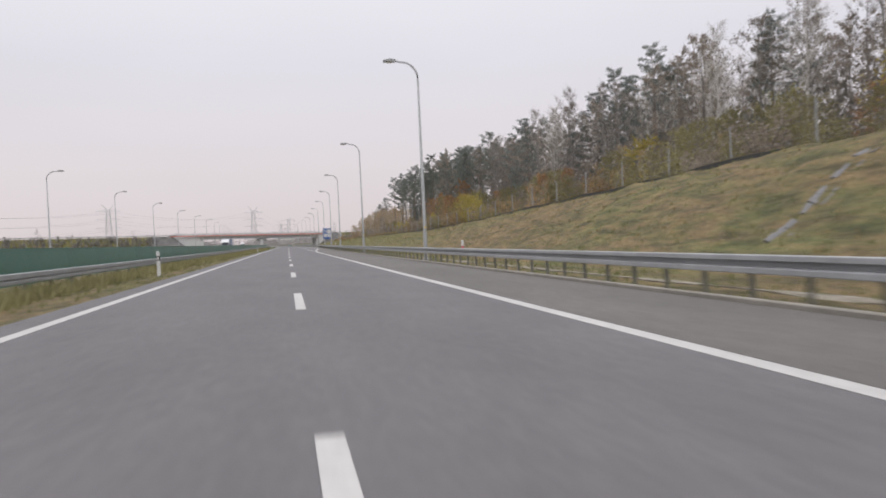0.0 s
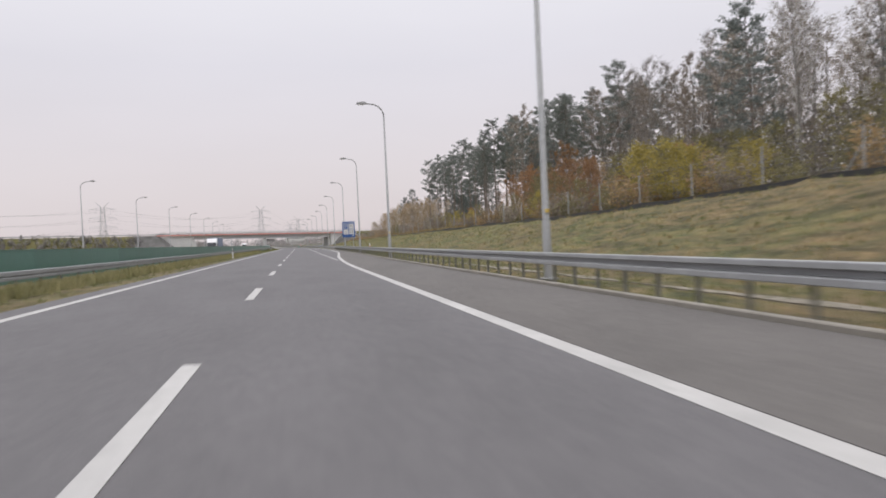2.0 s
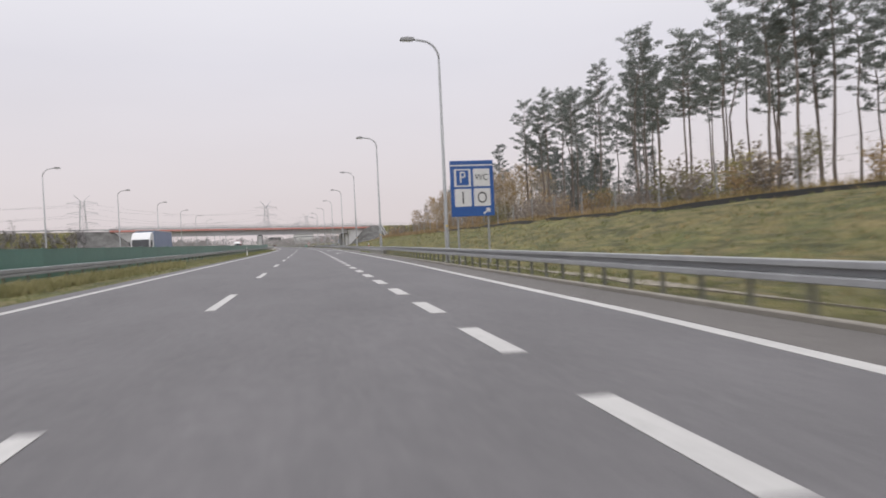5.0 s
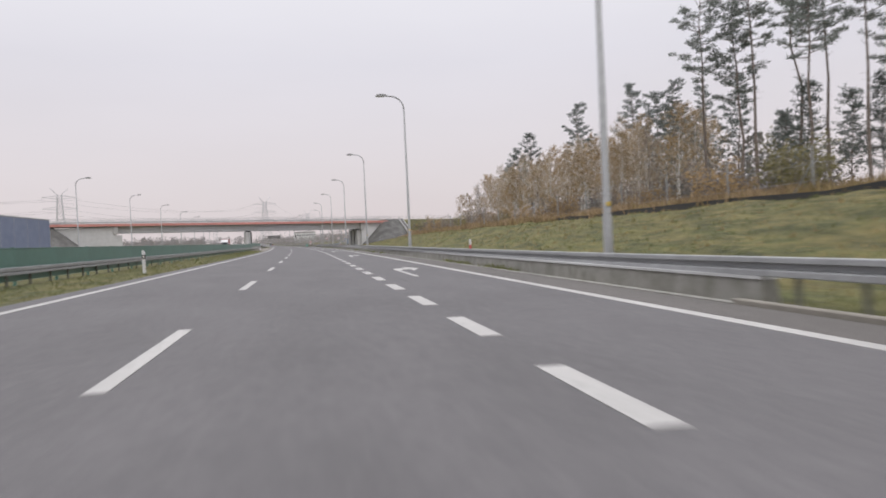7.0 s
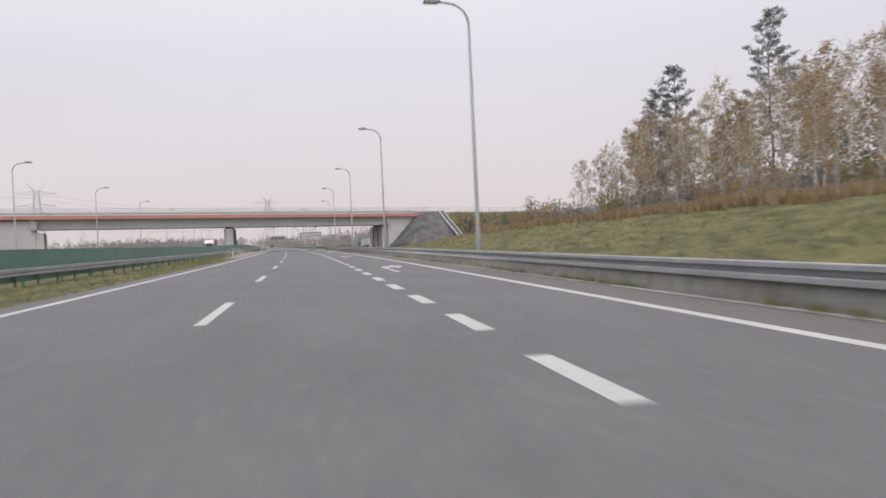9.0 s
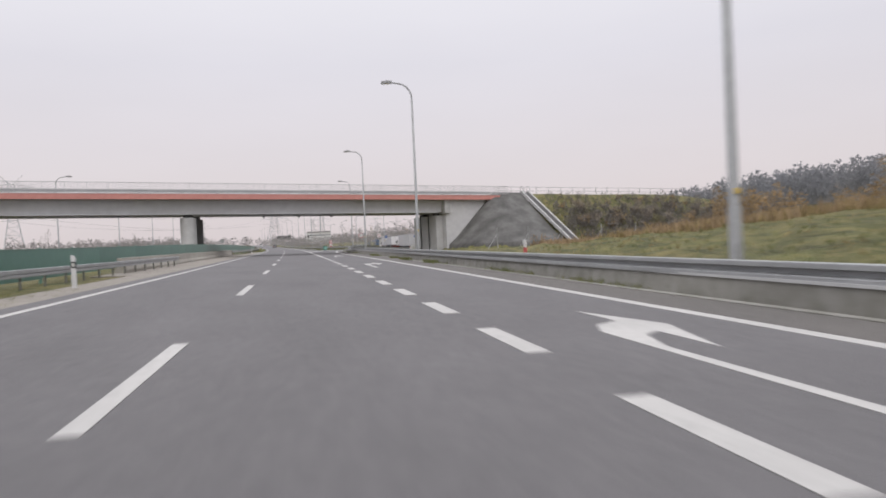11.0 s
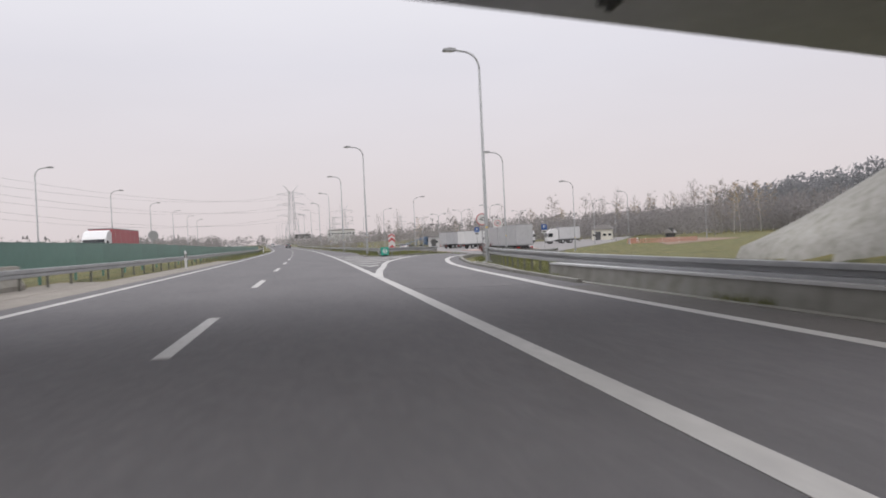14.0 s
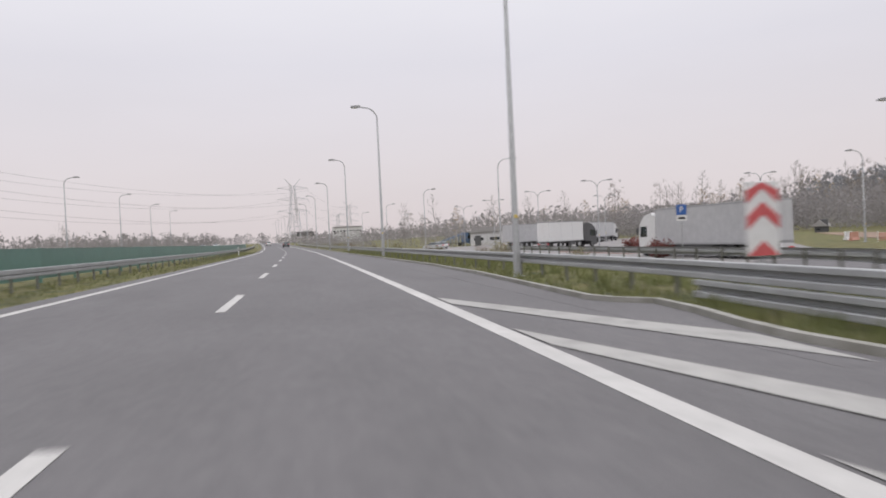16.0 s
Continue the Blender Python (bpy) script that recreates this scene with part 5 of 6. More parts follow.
lorry(at(262.5, -20.6, turn=180, z=ground_z(262.5, -20.6) + 0.06), "lorry with a faded blue trailer on the opposite carriageway", TARP_BLUE, WHITE)


def car(m, label, paint):
    """A small hatchback that looks to +y, its rear at the origin."""
    c = thing("car", m, label, "car", "cars")
    side = [(0.0, 0.45), (0.05, 0.85), (0.2, 0.98), (0.75, 1.0), (2.9, 0.98), (4.0, 0.82), (4.2, 0.6), (4.2, 0.3), (3.7, 0.25), (0.3, 0.25)]
    body = prismed(side, -0.86, 0.86, "x")
    bmesh.ops.bevel(body, geom=list(body.edges), offset=0.04, segments=2, affect="EDGES")
    part("body", body, paint, c)
    cabin = bmesh.new()
    lo = [(-0.8, 0.15, 0.97), (0.8, 0.15, 0.97), (0.8, 3.05, 0.97), (-0.8, 3.05, 0.97)]
    hi = [(-0.62, 0.55, 1.44), (0.62, 0.55, 1.44), (0.62, 2.1, 1.44), (-0.62, 2.1, 1.44)]
    a = [cabin.verts.new(p) for p in lo]
    b = [cabin.verts.new(p) for p in hi]
    cabin.faces.new(a[::-1])
    cabin.faces.new(b)
    for i in range(4):
        cabin.faces.new((a[i], a[(i + 1) % 4], b[(i + 1) % 4], b[i]))
    part("windows", cabin, GLASS, c)
    part("roof", boxed(-0.64, 0.64, 0.53, 2.12, 1.435, 1.48, bevel=0.02), paint, c)
    for x in (-0.72, 0.72):
        part("tail_light", boxed(x - 0.1, x + 0.1, -0.01, 0.06, 0.68, 0.92), LAMP_RED, c)
        part("headlight", boxed(x - 0.12, x + 0.12, 4.1, 4.2, 0.6, 0.74), LENS, c)
        for y in (0.75, 3.35):
            wheel(c, x, y, 0.31, 0.2)
    part("plate", boxed(-0.26, 0.26, -0.014, -0.002, 0.55, 0.66), WHITE, c)
    return c


SILVER = material("silver_car_paint", [(0.45, 0.46, 0.47), (0.52, 0.53, 0.54)], 3, 0.35, 0.4)
car(at(636, 1.9, 0.0), "dark hatchback on the motorway lane", DARK)
car(at(700, -1.8, 0.0), "white car far ahead on the motorway", WHITE)


def car_carrier(m):
    """A low carrier with a sloping upper deck and a blue cab; the rear stands at the origin, it looks to +y."""
    t = thing("car_carrier", m, "parked car carrier with a dull blue cab and sloping deck", "lorry", "lorries")
    part("chassis", boxed(-1.2, 1.2, 0.4, 7.4, 0.55, 0.8, bevel=0.03), DARK, t)
    for sx in (-1.15, 1.15):
        part("deck_rail", prismed([(0.0, 0.85), (0.0, 0.7), (6.9, 2.75), (6.9, 2.9)], sx - 0.09, sx + 0.09, "x"), TRUCK_BLUE, t)
        for y in (2.2, 4.4, 6.6):
            part("deck_post", boxed(sx - 0.06, sx + 0.06, y - 0.07, y + 0.07, 0.75, 0.75 + 0.297 * y), TRUCK_BLUE, t)
        for y in (1.8, 3.0, 6.6):
            wheel(t, sx * 0.93, y, 0.42, 0.3)
    for y in (0.6, 1.9, 3.2, 4.5, 5.8):
        part("deck_plate", boxed(-1.06, 1.06, y - 0.4, y + 0.4, 0.7 + 0.297 * y, 0.76 + 0.297 * y), STEEL_DULL, t)
    cab = part("cab", prismed([(7.3, 0.6), (9.3, 0.5), (9.35, 1.5), (9.1, 2.6), (8.6, 3.1), (7.4, 3.2), (7.3, 3.0)], -1.2, 1.2, "x"), TRUCK_BLUE, t)
    part("windscreen", prismed([(9.37, 1.55), (9.13, 2.55), (9.1, 2.55), (9.33, 1.55)], -1.05, 1.05, "x"), GLASS, cab)
    for sx in (-1, 1):
        part("side_window", boxed(sx * 1.206 - 0.006, sx * 1.206 + 0.006, 8.1, 9.0, 1.65, 2.5), GLASS, cab)


car_carrier(on_lot(611, 36.6, -84))
car(on_lot(579, 30, 30), "silver hatchback parked in the rest area", SILVER)
car(on_lot(586, 33, 30), "white hatchback parked in the rest area", WHITE)
car(at(712, -20, turn=180, z=ground_z(712, -20) + 0.06), "silver car on the opposite carriageway", SILVER)
car(at(690, -23, turn=180, z=ground_z(690, -23) + 0.06), "dark car on the opposite carriageway", DARK)


# ---- trees ----
class Leafy:
    """Gathers wood and leaves as plain lists of points and faces."""

    def __init__(self, seed):
        self.r = random.Random(seed)
        self.wv, self.wf, self.lv, self.lf = [], [], [], []

    def limb(self, pts, radii, sides):
        base = len(self.wv)
        for i, p in enumerate(pts):
            d = (pts[min(i + 1, len(pts) - 1)] - pts[max(i - 1, 0)]).normalized()
            a = d.orthogonal().normalized()
            b = d.cross(a)
            for k in range(sides):
                w = 2 * math.pi * k / sides
                self.wv.append(p + (a * math.cos(w) + b * math.sin(w)) * radii[i])
        for i in range(len(pts) - 1):
            for k in range(sides):
                q, e = base + i * sides, (k + 1) % sides
                self.wf.append((q + k, q + e, q + sides + e, q + sides + k))

    def twig(self, p, q, w):
        """A thin three-sided twig that runs to a point."""
        d = (q - p).normalized()
        a = d.orthogonal().normalized() * w
        b = d.cross(a)
        i = len(self.wv)
        self.wv += [p + a, p - a * 0.5 + b * 0.87, p - a * 0.5 - b * 0.87, q]
        self.wf += [(i, i + 1, i + 3), (i + 1, i + 2, i + 3), (i + 2, i, i + 3)]

    def way(self):
        while True:
            v = Vector((self.r.uniform(-1, 1), self.r.uniform(-1, 1), self.r.uniform(-1, 1)))
            if 0.05 < v.length < 1:
                return v.normalized()

    def blade(self, p, d, length, width):
        side = d.cross(self.way()).normalized() * width
        i = len(self.lv)
        self.lv += [p - side, p + side, p + d * length]
        self.lf.append((i, i + 1, i + 2))

    def leaf(self, p, size):
        d, e = self.way(), self.way()
        e = d.cross(e).normalized()
        i = len(self.lv)
        self.lv += [p - d * size, p + e * size * 0.8 + d * size * 0.2, p + d * size - e * size * 0.4]
        self.lf.append((i, i + 1, i + 2))

    def tree(self, name, label, category, wood, leaves, group):
        t = thing(name, None, label, category, group)
        part("trunk", mesh_of("trunk", self.wv, self.wf, wood, True), None, t)
        if self.lf:
            part("crown", mesh_of("crown", self.lv, self.lf, leaves), None, t)
        return t


def trunk_line(b, height, bend, n=7):
    lean = Vector((b.r.uniform(-1, 1), b.r.uniform(-1, 1), 0)) * bend
    wob = [Vector((b.r.uniform(-1, 1), b.r.uniform(-1, 1), 0)) * bend * 0.35 for _ in range(n)]
    return [Vector((0, 0, -0.4)) + Vector((0, 0, (height + 0.4) * i / (n - 1))) + lean * (i / (n - 1)) ** 2 + wob[i] * (1 if 0 < i else 0) for i in range(n)]


def on_line(line, f):
    x = f * (len(line) - 1)
    i = min(int(x), len(line) - 2)
    return line[i].lerp(line[i + 1], x - i)


def pine(seed, height, crown_from, spread, label, plume=False, bend=0.5, name="pine_tree"):
    """Limbs that sweep out and up, with flat sprays of needles on their shoots; a rounded top, or a ragged plume with one heavier side."""
    b = Leafy(seed)
    line = trunk_line(b, height, bend)
    r0 = 0.0072 * height + 0.02
    b.limb(line, [r0 * (1 - 0.86 * i / (len(line) - 1)) for i in range(len(line))], 7)
    for _ in range(9):
        p = on_line(line, b.r.uniform(crown_from * 0.4, crown_from))
        a = b.r.uniform(0, 2 * math.pi)
        b.twig(p, p + Vector((math.cos(a), math.sin(a), b.r.uniform(-0.2, 0.3))) * b.r.uniform(0.4, 1.3), 0.02)
    heavy = b.r.uniform(0, 2 * math.pi)
    count = int(18 + 26 * (1 - crown_from)) + (int(0.75 * height) if plume else 0)
    for k in range(count):
        g = (k + b.r.random()) / count
        p = on_line(line, min(crown_from + (1 - crown_from) * g, 0.985))
        a = k * 2.4 + b.r.uniform(-0.7, 0.7)
        if plume:
            shape = (1.02 - 0.84 * g ** 1.5) * (0.8 + 0.25 * math.cos(a - heavy)) * (0.55 + 0.45 * min(1.0, g * 5))
        else:
            shape = 0.45 + 0.55 * math.sin(math.pi * min(1.0, 0.22 + 0.8 * g))
        reach = spread * shape * b.r.uniform(0.45, 1.15)
        d = Vector((math.cos(a), math.sin(a), b.r.uniform(-0.12, 0.22) + 0.5 * g)).normalized()
        q = p + d * reach + Vector((0, 0, 0.16 * reach))
        mid_p = p.lerp(q, 0.5) - Vector((0, 0, 0.09 * reach))
        b.limb([p, mid_p, q], [0.05, 0.03, 0.01], 3)
        side = Vector((-math.sin(a), math.cos(a), 0))
        for c in range(int(3 + 2.6 * reach)):
            f = b.r.uniform(0.28, 1.05)
            s = p.lerp(mid_p, f * 2) if f < 0.5 else mid_p.lerp(q, f * 2 - 1)
            m = s + side * b.r.uniform(-0.42, 0.42) * reach * (1.2 - f) + d * b.r.uniform(0, 0.35) + Vector((0, 0, b.r.uniform(-0.05, 0.25)))
            b.twig(s, m, 0.014)
            for _ in range(20 if height > 12 else 13):
                o = b.way() * 0.36
                o.z *= 0.36
                w = (b.way() + d * 0.6 + Vector((0, 0, 0.45))).normalized()
                b.blade(m + o, w, b.r.uniform(0.2, 0.38), b.r.uniform(0.03, 0.058))
    top = line[-1]
    for _ in range(60):
        o = b.way() * (0.3 if plume else 0.5)
        b.blade(top + o - Vector((0, 0, 0.35)), (b.way() + Vector((0, 0, 0.8))).normalized(), 0.36, 0.042)
    t = b.tree(name, label, "tree", BARK_PINE, SPRUCE if plume else NEEDLES, name + "s")
    TALL[t.name] = height
    return t


def broadleaf(seed, height, crown_from, spread, leaves, leaf_mat, wood, label, name, size=0.1, twigs=6, branches=26, upright=0.9, fine=0, droop=0.0, bend=0.6):
    """Limbs, twigs and leaves; fine: thin end twigs that fill the crown; droop: how far these hang."""
    b = Leafy(seed)
    line = trunk_line(b, height * 0.94, bend)
    r0 = 0.0075 * height + 0.02
    b.limb(line, [r0 * (1 - 0.88 * i / (len(line) - 1)) for i in range(len(line))], 7)
    tips = []
    for k in range(branches):
        g = (k + b.r.random()) / branches
        p = on_line(line, crown_from + (0.97 - crown_from) * g)
        a = k * 2.4 + b.r.uniform(-0.6, 0.6)
        reach = spread * (0.45 + 0.55 * math.sin(math.pi * min(1, 0.2 + 0.8 * g))) * b.r.uniform(0.6, 1.15) * (1 - 0.45 * g)
        d = Vector((math.cos(a), math.sin(a), upright * b.r.uniform(0.6, 1.4))).normalized()
        q = p + d * reach * 1.25
        mid_p = p.lerp(q, 0.5) + b.way() * reach * 0.08
        b.limb([p, mid_p, q], [r0 * 0.32 * (1 - 0.6 * g), r0 * 0.2 * (1 - 0.6 * g), 0.012], 3)
        for _ in range(twigs):
            f = b.r.uniform(0.25, 1.0)
            s = p.lerp(mid_p, f * 2) if f < 0.5 else mid_p.lerp(q, f * 2 - 1)
            e = s + (d * 0.7 + b.way() * 0.9 + Vector((0, 0, 0.35))).normalized() * reach * b.r.uniform(0.25, 0.5)
            b.twig(s, e, 0.015)
            tips.append((s, e, d))
    for _ in range(fine):
        s, e, d = tips[b.r.randrange(len(tips))]
        p = s.lerp(e, b.r.uniform(0.2, 1.05)) + b.way() * 0.12
        w = (d * 0.5 + b.way() * 0.8 + Vector((0, 0, 0.35 - droop))).normalized()
        side = w.cross(b.way()).normalized() * 0.011
        i = len(b.wv)
        b.wv += [p - side, p + side, p + w * b.r.uniform(0.35, 0.95)]
        b.wf.append((i, i + 1, i + 2))
    for _ in range(leaves):
        s, e, d = tips[b.r.randrange(len(tips))]
        o = s.lerp(e, b.r.uniform(0.1, 1.15)) + b.way() * b.r.uniform(0, 0.45)
        o.z -= droop * b.r.uniform(0, 0.7)
        b.leaf(o, size * b.r.uniform(0.55, 1.3))
    t = b.tree(name, label, "tree", wood, leaf_mat, name + "s")
    TALL[t.name] = height
    return t


def shrub(seed, height, spread, leaves, leaf_mat, label, size=0.098):
    b = Leafy(seed)
    tips = []
    for k in range(16):
        a = k * 2.4
        q = Vector((math.cos(a) * spread * b.r.uniform(0.2, 1), math.sin(a) * spread * b.r.uniform(0.2, 1), height * b.r.uniform(0.55, 1)))
        p = Vector((b.r.uniform(-0.2, 0.2), b.r.uniform(-0.2, 0.2), -0.2))
        mid_p = p.lerp(q, 0.5) + b.way() * 0.2
        b.limb([p, mid_p, q], [0.035, 0.022, 0.008], 3)
        for _ in range(5):
            s = mid_p.lerp(q, b.r.random())
            e = s + (b.way() + Vector((0, 0, 0.4))) * height * 0.24
            b.twig(s, e, 0.01)
            tips.append((s, e))
        tips.append((p.lerp(mid_p, 0.5), mid_p))
    for _ in range(leaves):
        s, e = tips[b.r.randrange(len(tips))]
        b.leaf(s.lerp(e, b.r.uniform(0.0, 1.2)) + b.way() * b.r.uniform(0, 0.3), size * b.r.uniform(0.6, 1.3))
    t = b.tree("shrub", label, "shrub", BARK, leaf_mat, "shrubs")
    TALL[t.name] = height
    return t


TALL = {}
PINES = [pine(11, 21.0, 0.60, 2.7, "tall pine with a bare trunk and a dark green crown"),
         pine(12, 20.0, 0.55, 2.9, "tall pine with a bare trunk and a dark green crown"),
         pine(13, 22.0, 0.66, 2.6, "tall pine with a bare trunk and a high crown"),
         pine(14, 20.0, 0.50, 2.7, "pine with a dark green layered crown", bend=0.8),
         pine(15, 21.0, 0.70, 2.4, "slender pine with a small high crown", bend=1.2)]
PLUMES = [pine(21, 18.0, 0.26, 5.0, "full dark green pine with ragged layered branches", True, 0.6),
          pine(22, 16.0, 0.30, 4.8, "full dark green pine with ragged layered branches", True, 0.9),
          pine(23, 21.0, 0.40, 5.2, "tall dark green pine with layered plumes", True, 0.5)]
SMALL_PINES = [pine(24, 11.0, 0.38, 2.7, "young pine with a bare lower trunk", True, 0.5),
               pine(25, 9.5, 0.30, 2.5, "young pine with a bushy pointed crown", True, 0.4)]
BIRCHES = [broadleaf(31, 12.5, 0.36, 2.5, 2400, LEAF_GOLD, BARK_BIRCH, "slim white birch with golden autumn leaves", "birch_tree", 0.092, fine=350, droop=0.5),
           broadleaf(32, 11.0, 0.34, 2.3, 2200, LEAF_GOLD, BARK_BIRCH, "slim white birch with golden autumn leaves", "birch_tree", 0.092, fine=300, droop=0.5),
           broadleaf(33, 19.5, 0.42, 3.3, 1500, LEAF_BROWN, BARK_BIRCH, "tall white birch that has lost most leaves", "birch_tree", 0.07, 7, 30, 1.1, 1500, 0.5),
           broadleaf(34, 13.0, 0.36, 2.4, 1700, LEAF_GOLD, BARK_BIRCH, "slim white birch with thinning yellow leaves", "birch_tree", 0.075, fine=500, droop=0.5)]
BROWNS = [broadleaf(41, 17.5, 0.24, 4.0, 2500, LEAF_BROWN, BARK, "tall broadleaf tree with thin brown foliage", "broadleaf_tree", 0.10, 6, 28, 1.0, 800),
          broadleaf(42, 16.5, 0.20, 3.8, 2800, LEAF_BROWN, BARK, "broadleaf tree with brown autumn foliage", "broadleaf_tree", 0.105, 6, 26, 0.9, 600),
          broadleaf(43, 18.5, 0.30, 3.7, 1200, LEAF_BROWN, TWIGS, "nearly bare grey broadleaf tree", "broadleaf_tree", 0.085, 7, 28, 1.1, 1500)]
BARES = [broadleaf(51, 12.0, 0.18, 3.2, 60, LEAF_BROWN, TWIGS, "bare grey broadleaf tree", "broadleaf_tree", 0.1, 4, 22, 1.0, 260),
         broadleaf(52, 10.0, 0.15, 2.9, 130, LEAF_GOLD, TWIGS, "bare grey tree with a few yellow leaves", "broadleaf_tree", 0.1, 4, 20, 0.9, 220),
         broadleaf(53, 14.0, 0.2, 2.8, 60, LEAF_BROWN, TWIGS, "tall bare grey tree", "broadleaf_tree", 0.1, 4, 22, 1.2, 260)]
FAR_BROWNS = [broadleaf(54, 12.0, 0.15, 3.3, 420, LEAF_BROWN, TWIGS, "grey brown broadleaf tree with thin foliage", "broadleaf_tree", 0.11, 3, 18, 0.9, 150),
              broadleaf(55, 11.0, 0.2, 2.4, 420, LEAF_GOLD, BARK_BIRCH, "birch with pale yellow leaves", "birch_tree", 0.11, 3, 18, 1.0, 150)]
RUSTS = [broadleaf(61, 12.5, 0.12, 3.8, 4600, LEAF_ORANGE, BARK, "oak with dense rust-red autumn leaves", "oak_tree", 0.105, 8),
         broadleaf(62, 9.5, 0.10, 3.4, 4000, LEAF_ORANGE, BARK, "young oak with rust-red autumn leaves", "oak_tree", 0.105, 8)]
OLIVES = [broadleaf(71, 8.5, 0.08, 3.2, 2500, LEAF_OLIVE, BARK, "low tree with olive and yellow leaves", "broadleaf_tree", 0.098),
          broadleaf(72, 6.5, 0.06, 2.8, 2200, LEAF_OLIVE, BARK, "low tree with olive and yellow leaves", "broadleaf_tree", 0.092)]
GOLDEN = broadleaf(74, 5.2, 0.05, 2.6, 2400, LEAF_YELLOW, BARK, "low rounded tree with bright yellow leaves", "broadleaf_tree", 0.09)
SHRUBS = [shrub(81, 2.6, 1.7, 850, LEAF_OLIVE, "bushy shrub with olive green leaves"),
          shrub(82, 2.2, 1.6, 800, LEAF_GOLD, "shrub with yellow autumn leaves"),
          shrub(83, 2.4, 1.7, 700, LEAF_BROWN, "thin shrub with brown leaves"),
          shrub(84, 1.7, 1.5, 1300, LEAF_WINE, "round dark red shrub in the rest area")]
first_use = set()
planter = random.Random(7)


def plant(kind, s, l, size=1.0, sink=0.0, z=None):
    m = at(s, l, turn=planter.uniform(0, 360), z=(ground_z(s, l) if z is None else z) - sink) @ Matrix.Scale(size, 4)
    if kind.name in first_use:
        return copy_thing(kind, m @ Matrix.Scale(1 / kind.scale.x, 4))
    first_use.add(kind.name)
    kind.matrix_basis = m
    return kind


def plant_to(kind, s, l, top):
    """A tree whose tip reaches the height top."""
    plant(kind, s, l, (top - ground_z(s, l)) / TALL[kind.name], 0.1)


def pick(*pairs):
    x = planter.random() * sum(w for _, w in pairs)
    for group, w in pairs:
        x -= w
        if x <= 0:
            return planter.choice(group)
    return planter.choice(pairs[-1][0])


def tall_mix(s, row):
    """Which tall trees stand where along the wood."""
    if s < 112:
        return pick((BROWNS, 5), (BIRCHES[2:3], 1.3), (PLUMES[:2], 0.5), (PINES, 0.5))
    if s < 150:
        return pick((BROWNS, 4), (PINES, 1.6), (BIRCHES[2:3], 0.5), (RUSTS[:1], 0.5 if row < 2 else 0))
    if s < 182:
        return pick((PINES, 5), (BROWNS, 2))
    return pick((PINES, 9), (BROWNS[2:], 0.25))


# tall trees behind, from the mixed wood to the pine stand
for row, (lat, gap) in enumerate(((40, 6.2), (45, 5.6), (50, 5.6), (56, 6.4), (63, 8.0))):
    s = -30 + planter.uniform(0, 4)
    while s < 259 - 1.5 * row:
        if not (s > 186 and row > 3):
            top = planter.uniform(18.2, 21.2) if s < 150 else planter.uniform(19.0, 22.6)
            kind = tall_mix(s, row)
            plant_to(kind, s, lat + planter.uniform(-1.8, 1.8), top + ground_z(s, lat) * 0.5)
        s += gap * planter.uniform(0.7, 1.35) * (1.0 if s < 182 else 1.35)
# single trees that stand out of the skyline
for kind, s, l, top in ((PLUMES[1], 95, 43.5, 20.5), (PLUMES[0], 97.5, 50.5, 23.6), (PLUMES[2], 86, 51, 22.5), (PLUMES[0], 83, 47, 20.0), (BIRCHES[2], 111.3, 44.3, 23.4), (BIRCHES[2], 89, 53.0, 21.2),
                        (BIRCHES[2], 77, 46, 19.5), (BIRCHES[2], 68, 45, 19.5), (BIRCHES[2], 60, 46, 20.5), (BROWNS[2], 122.2, 43.5, 22.0), (BROWNS[2], 128.5, 42, 20.4), (PINES[3], 140, 41.6, 21.9), (PINES[3], 153.3, 40, 20.6),
                        (PINES[1], 156, 40, 19.8), (BROWNS[2], 177.5, 45.7, 21.3), (PINES[3], 186, 44.7, 21.8), (PINES[0], 192.7, 39.9, 23.8), (PINES[1], 193.2, 43.7, 23.9), (PINES[1], 215.3, 43.8, 22.2), (PINES[0], 222, 42, 23.3),
                        (PINES[0], 259.5, 39.4, 23.6), (PINES[2], 255, 41.5, 24.5), (PINES[4], 254, 45, 24), (PLUMES[0], 333.6, 48.2, 20.9), (PLUMES[1], 331.5, 45.2, 17.6), (PLUMES[1], 329.5, 43, 14.5), (PLUMES[2], 323.5, 53.9, 24.9), (PLUMES[2], 306, 56.4, 24.8),
                        (PLUMES[0], 306, 60.2, 23.2), (PLUMES[1], 308, 63.7, 21.5), (PLUMES[2], 309, 71.8, 25.1), (PLUMES[1], 300, 62, 19.5), (PLUMES[2], 287, 52, 21), (PLUMES[0], 280, 57, 20),
                        (PLUMES[0], 172, 40.5, 15.5), (PLUMES[1], 167, 42, 16), (PLUMES[0], 178, 43, 16), (PLUMES[1], 162, 41, 14.5), (PLUMES[1], 184, 47, 15), (SMALL_PINES[0], 253, 45, 13.1), (SMALL_PINES[1], 262, 50, 12), (SMALL_PINES[0], 257, 53, 13.2), (SMALL_PINES[1], 246, 46, 12), (SMALL_PINES[0], 240, 44, 12.4), (SMALL_PINES[1], 233, 46, 11.5), (SMALL_PINES[0], 249, 57, 13.5), (SMALL_PINES[1], 269, 55, 13)):
    plant_to(kind, s, l, top)
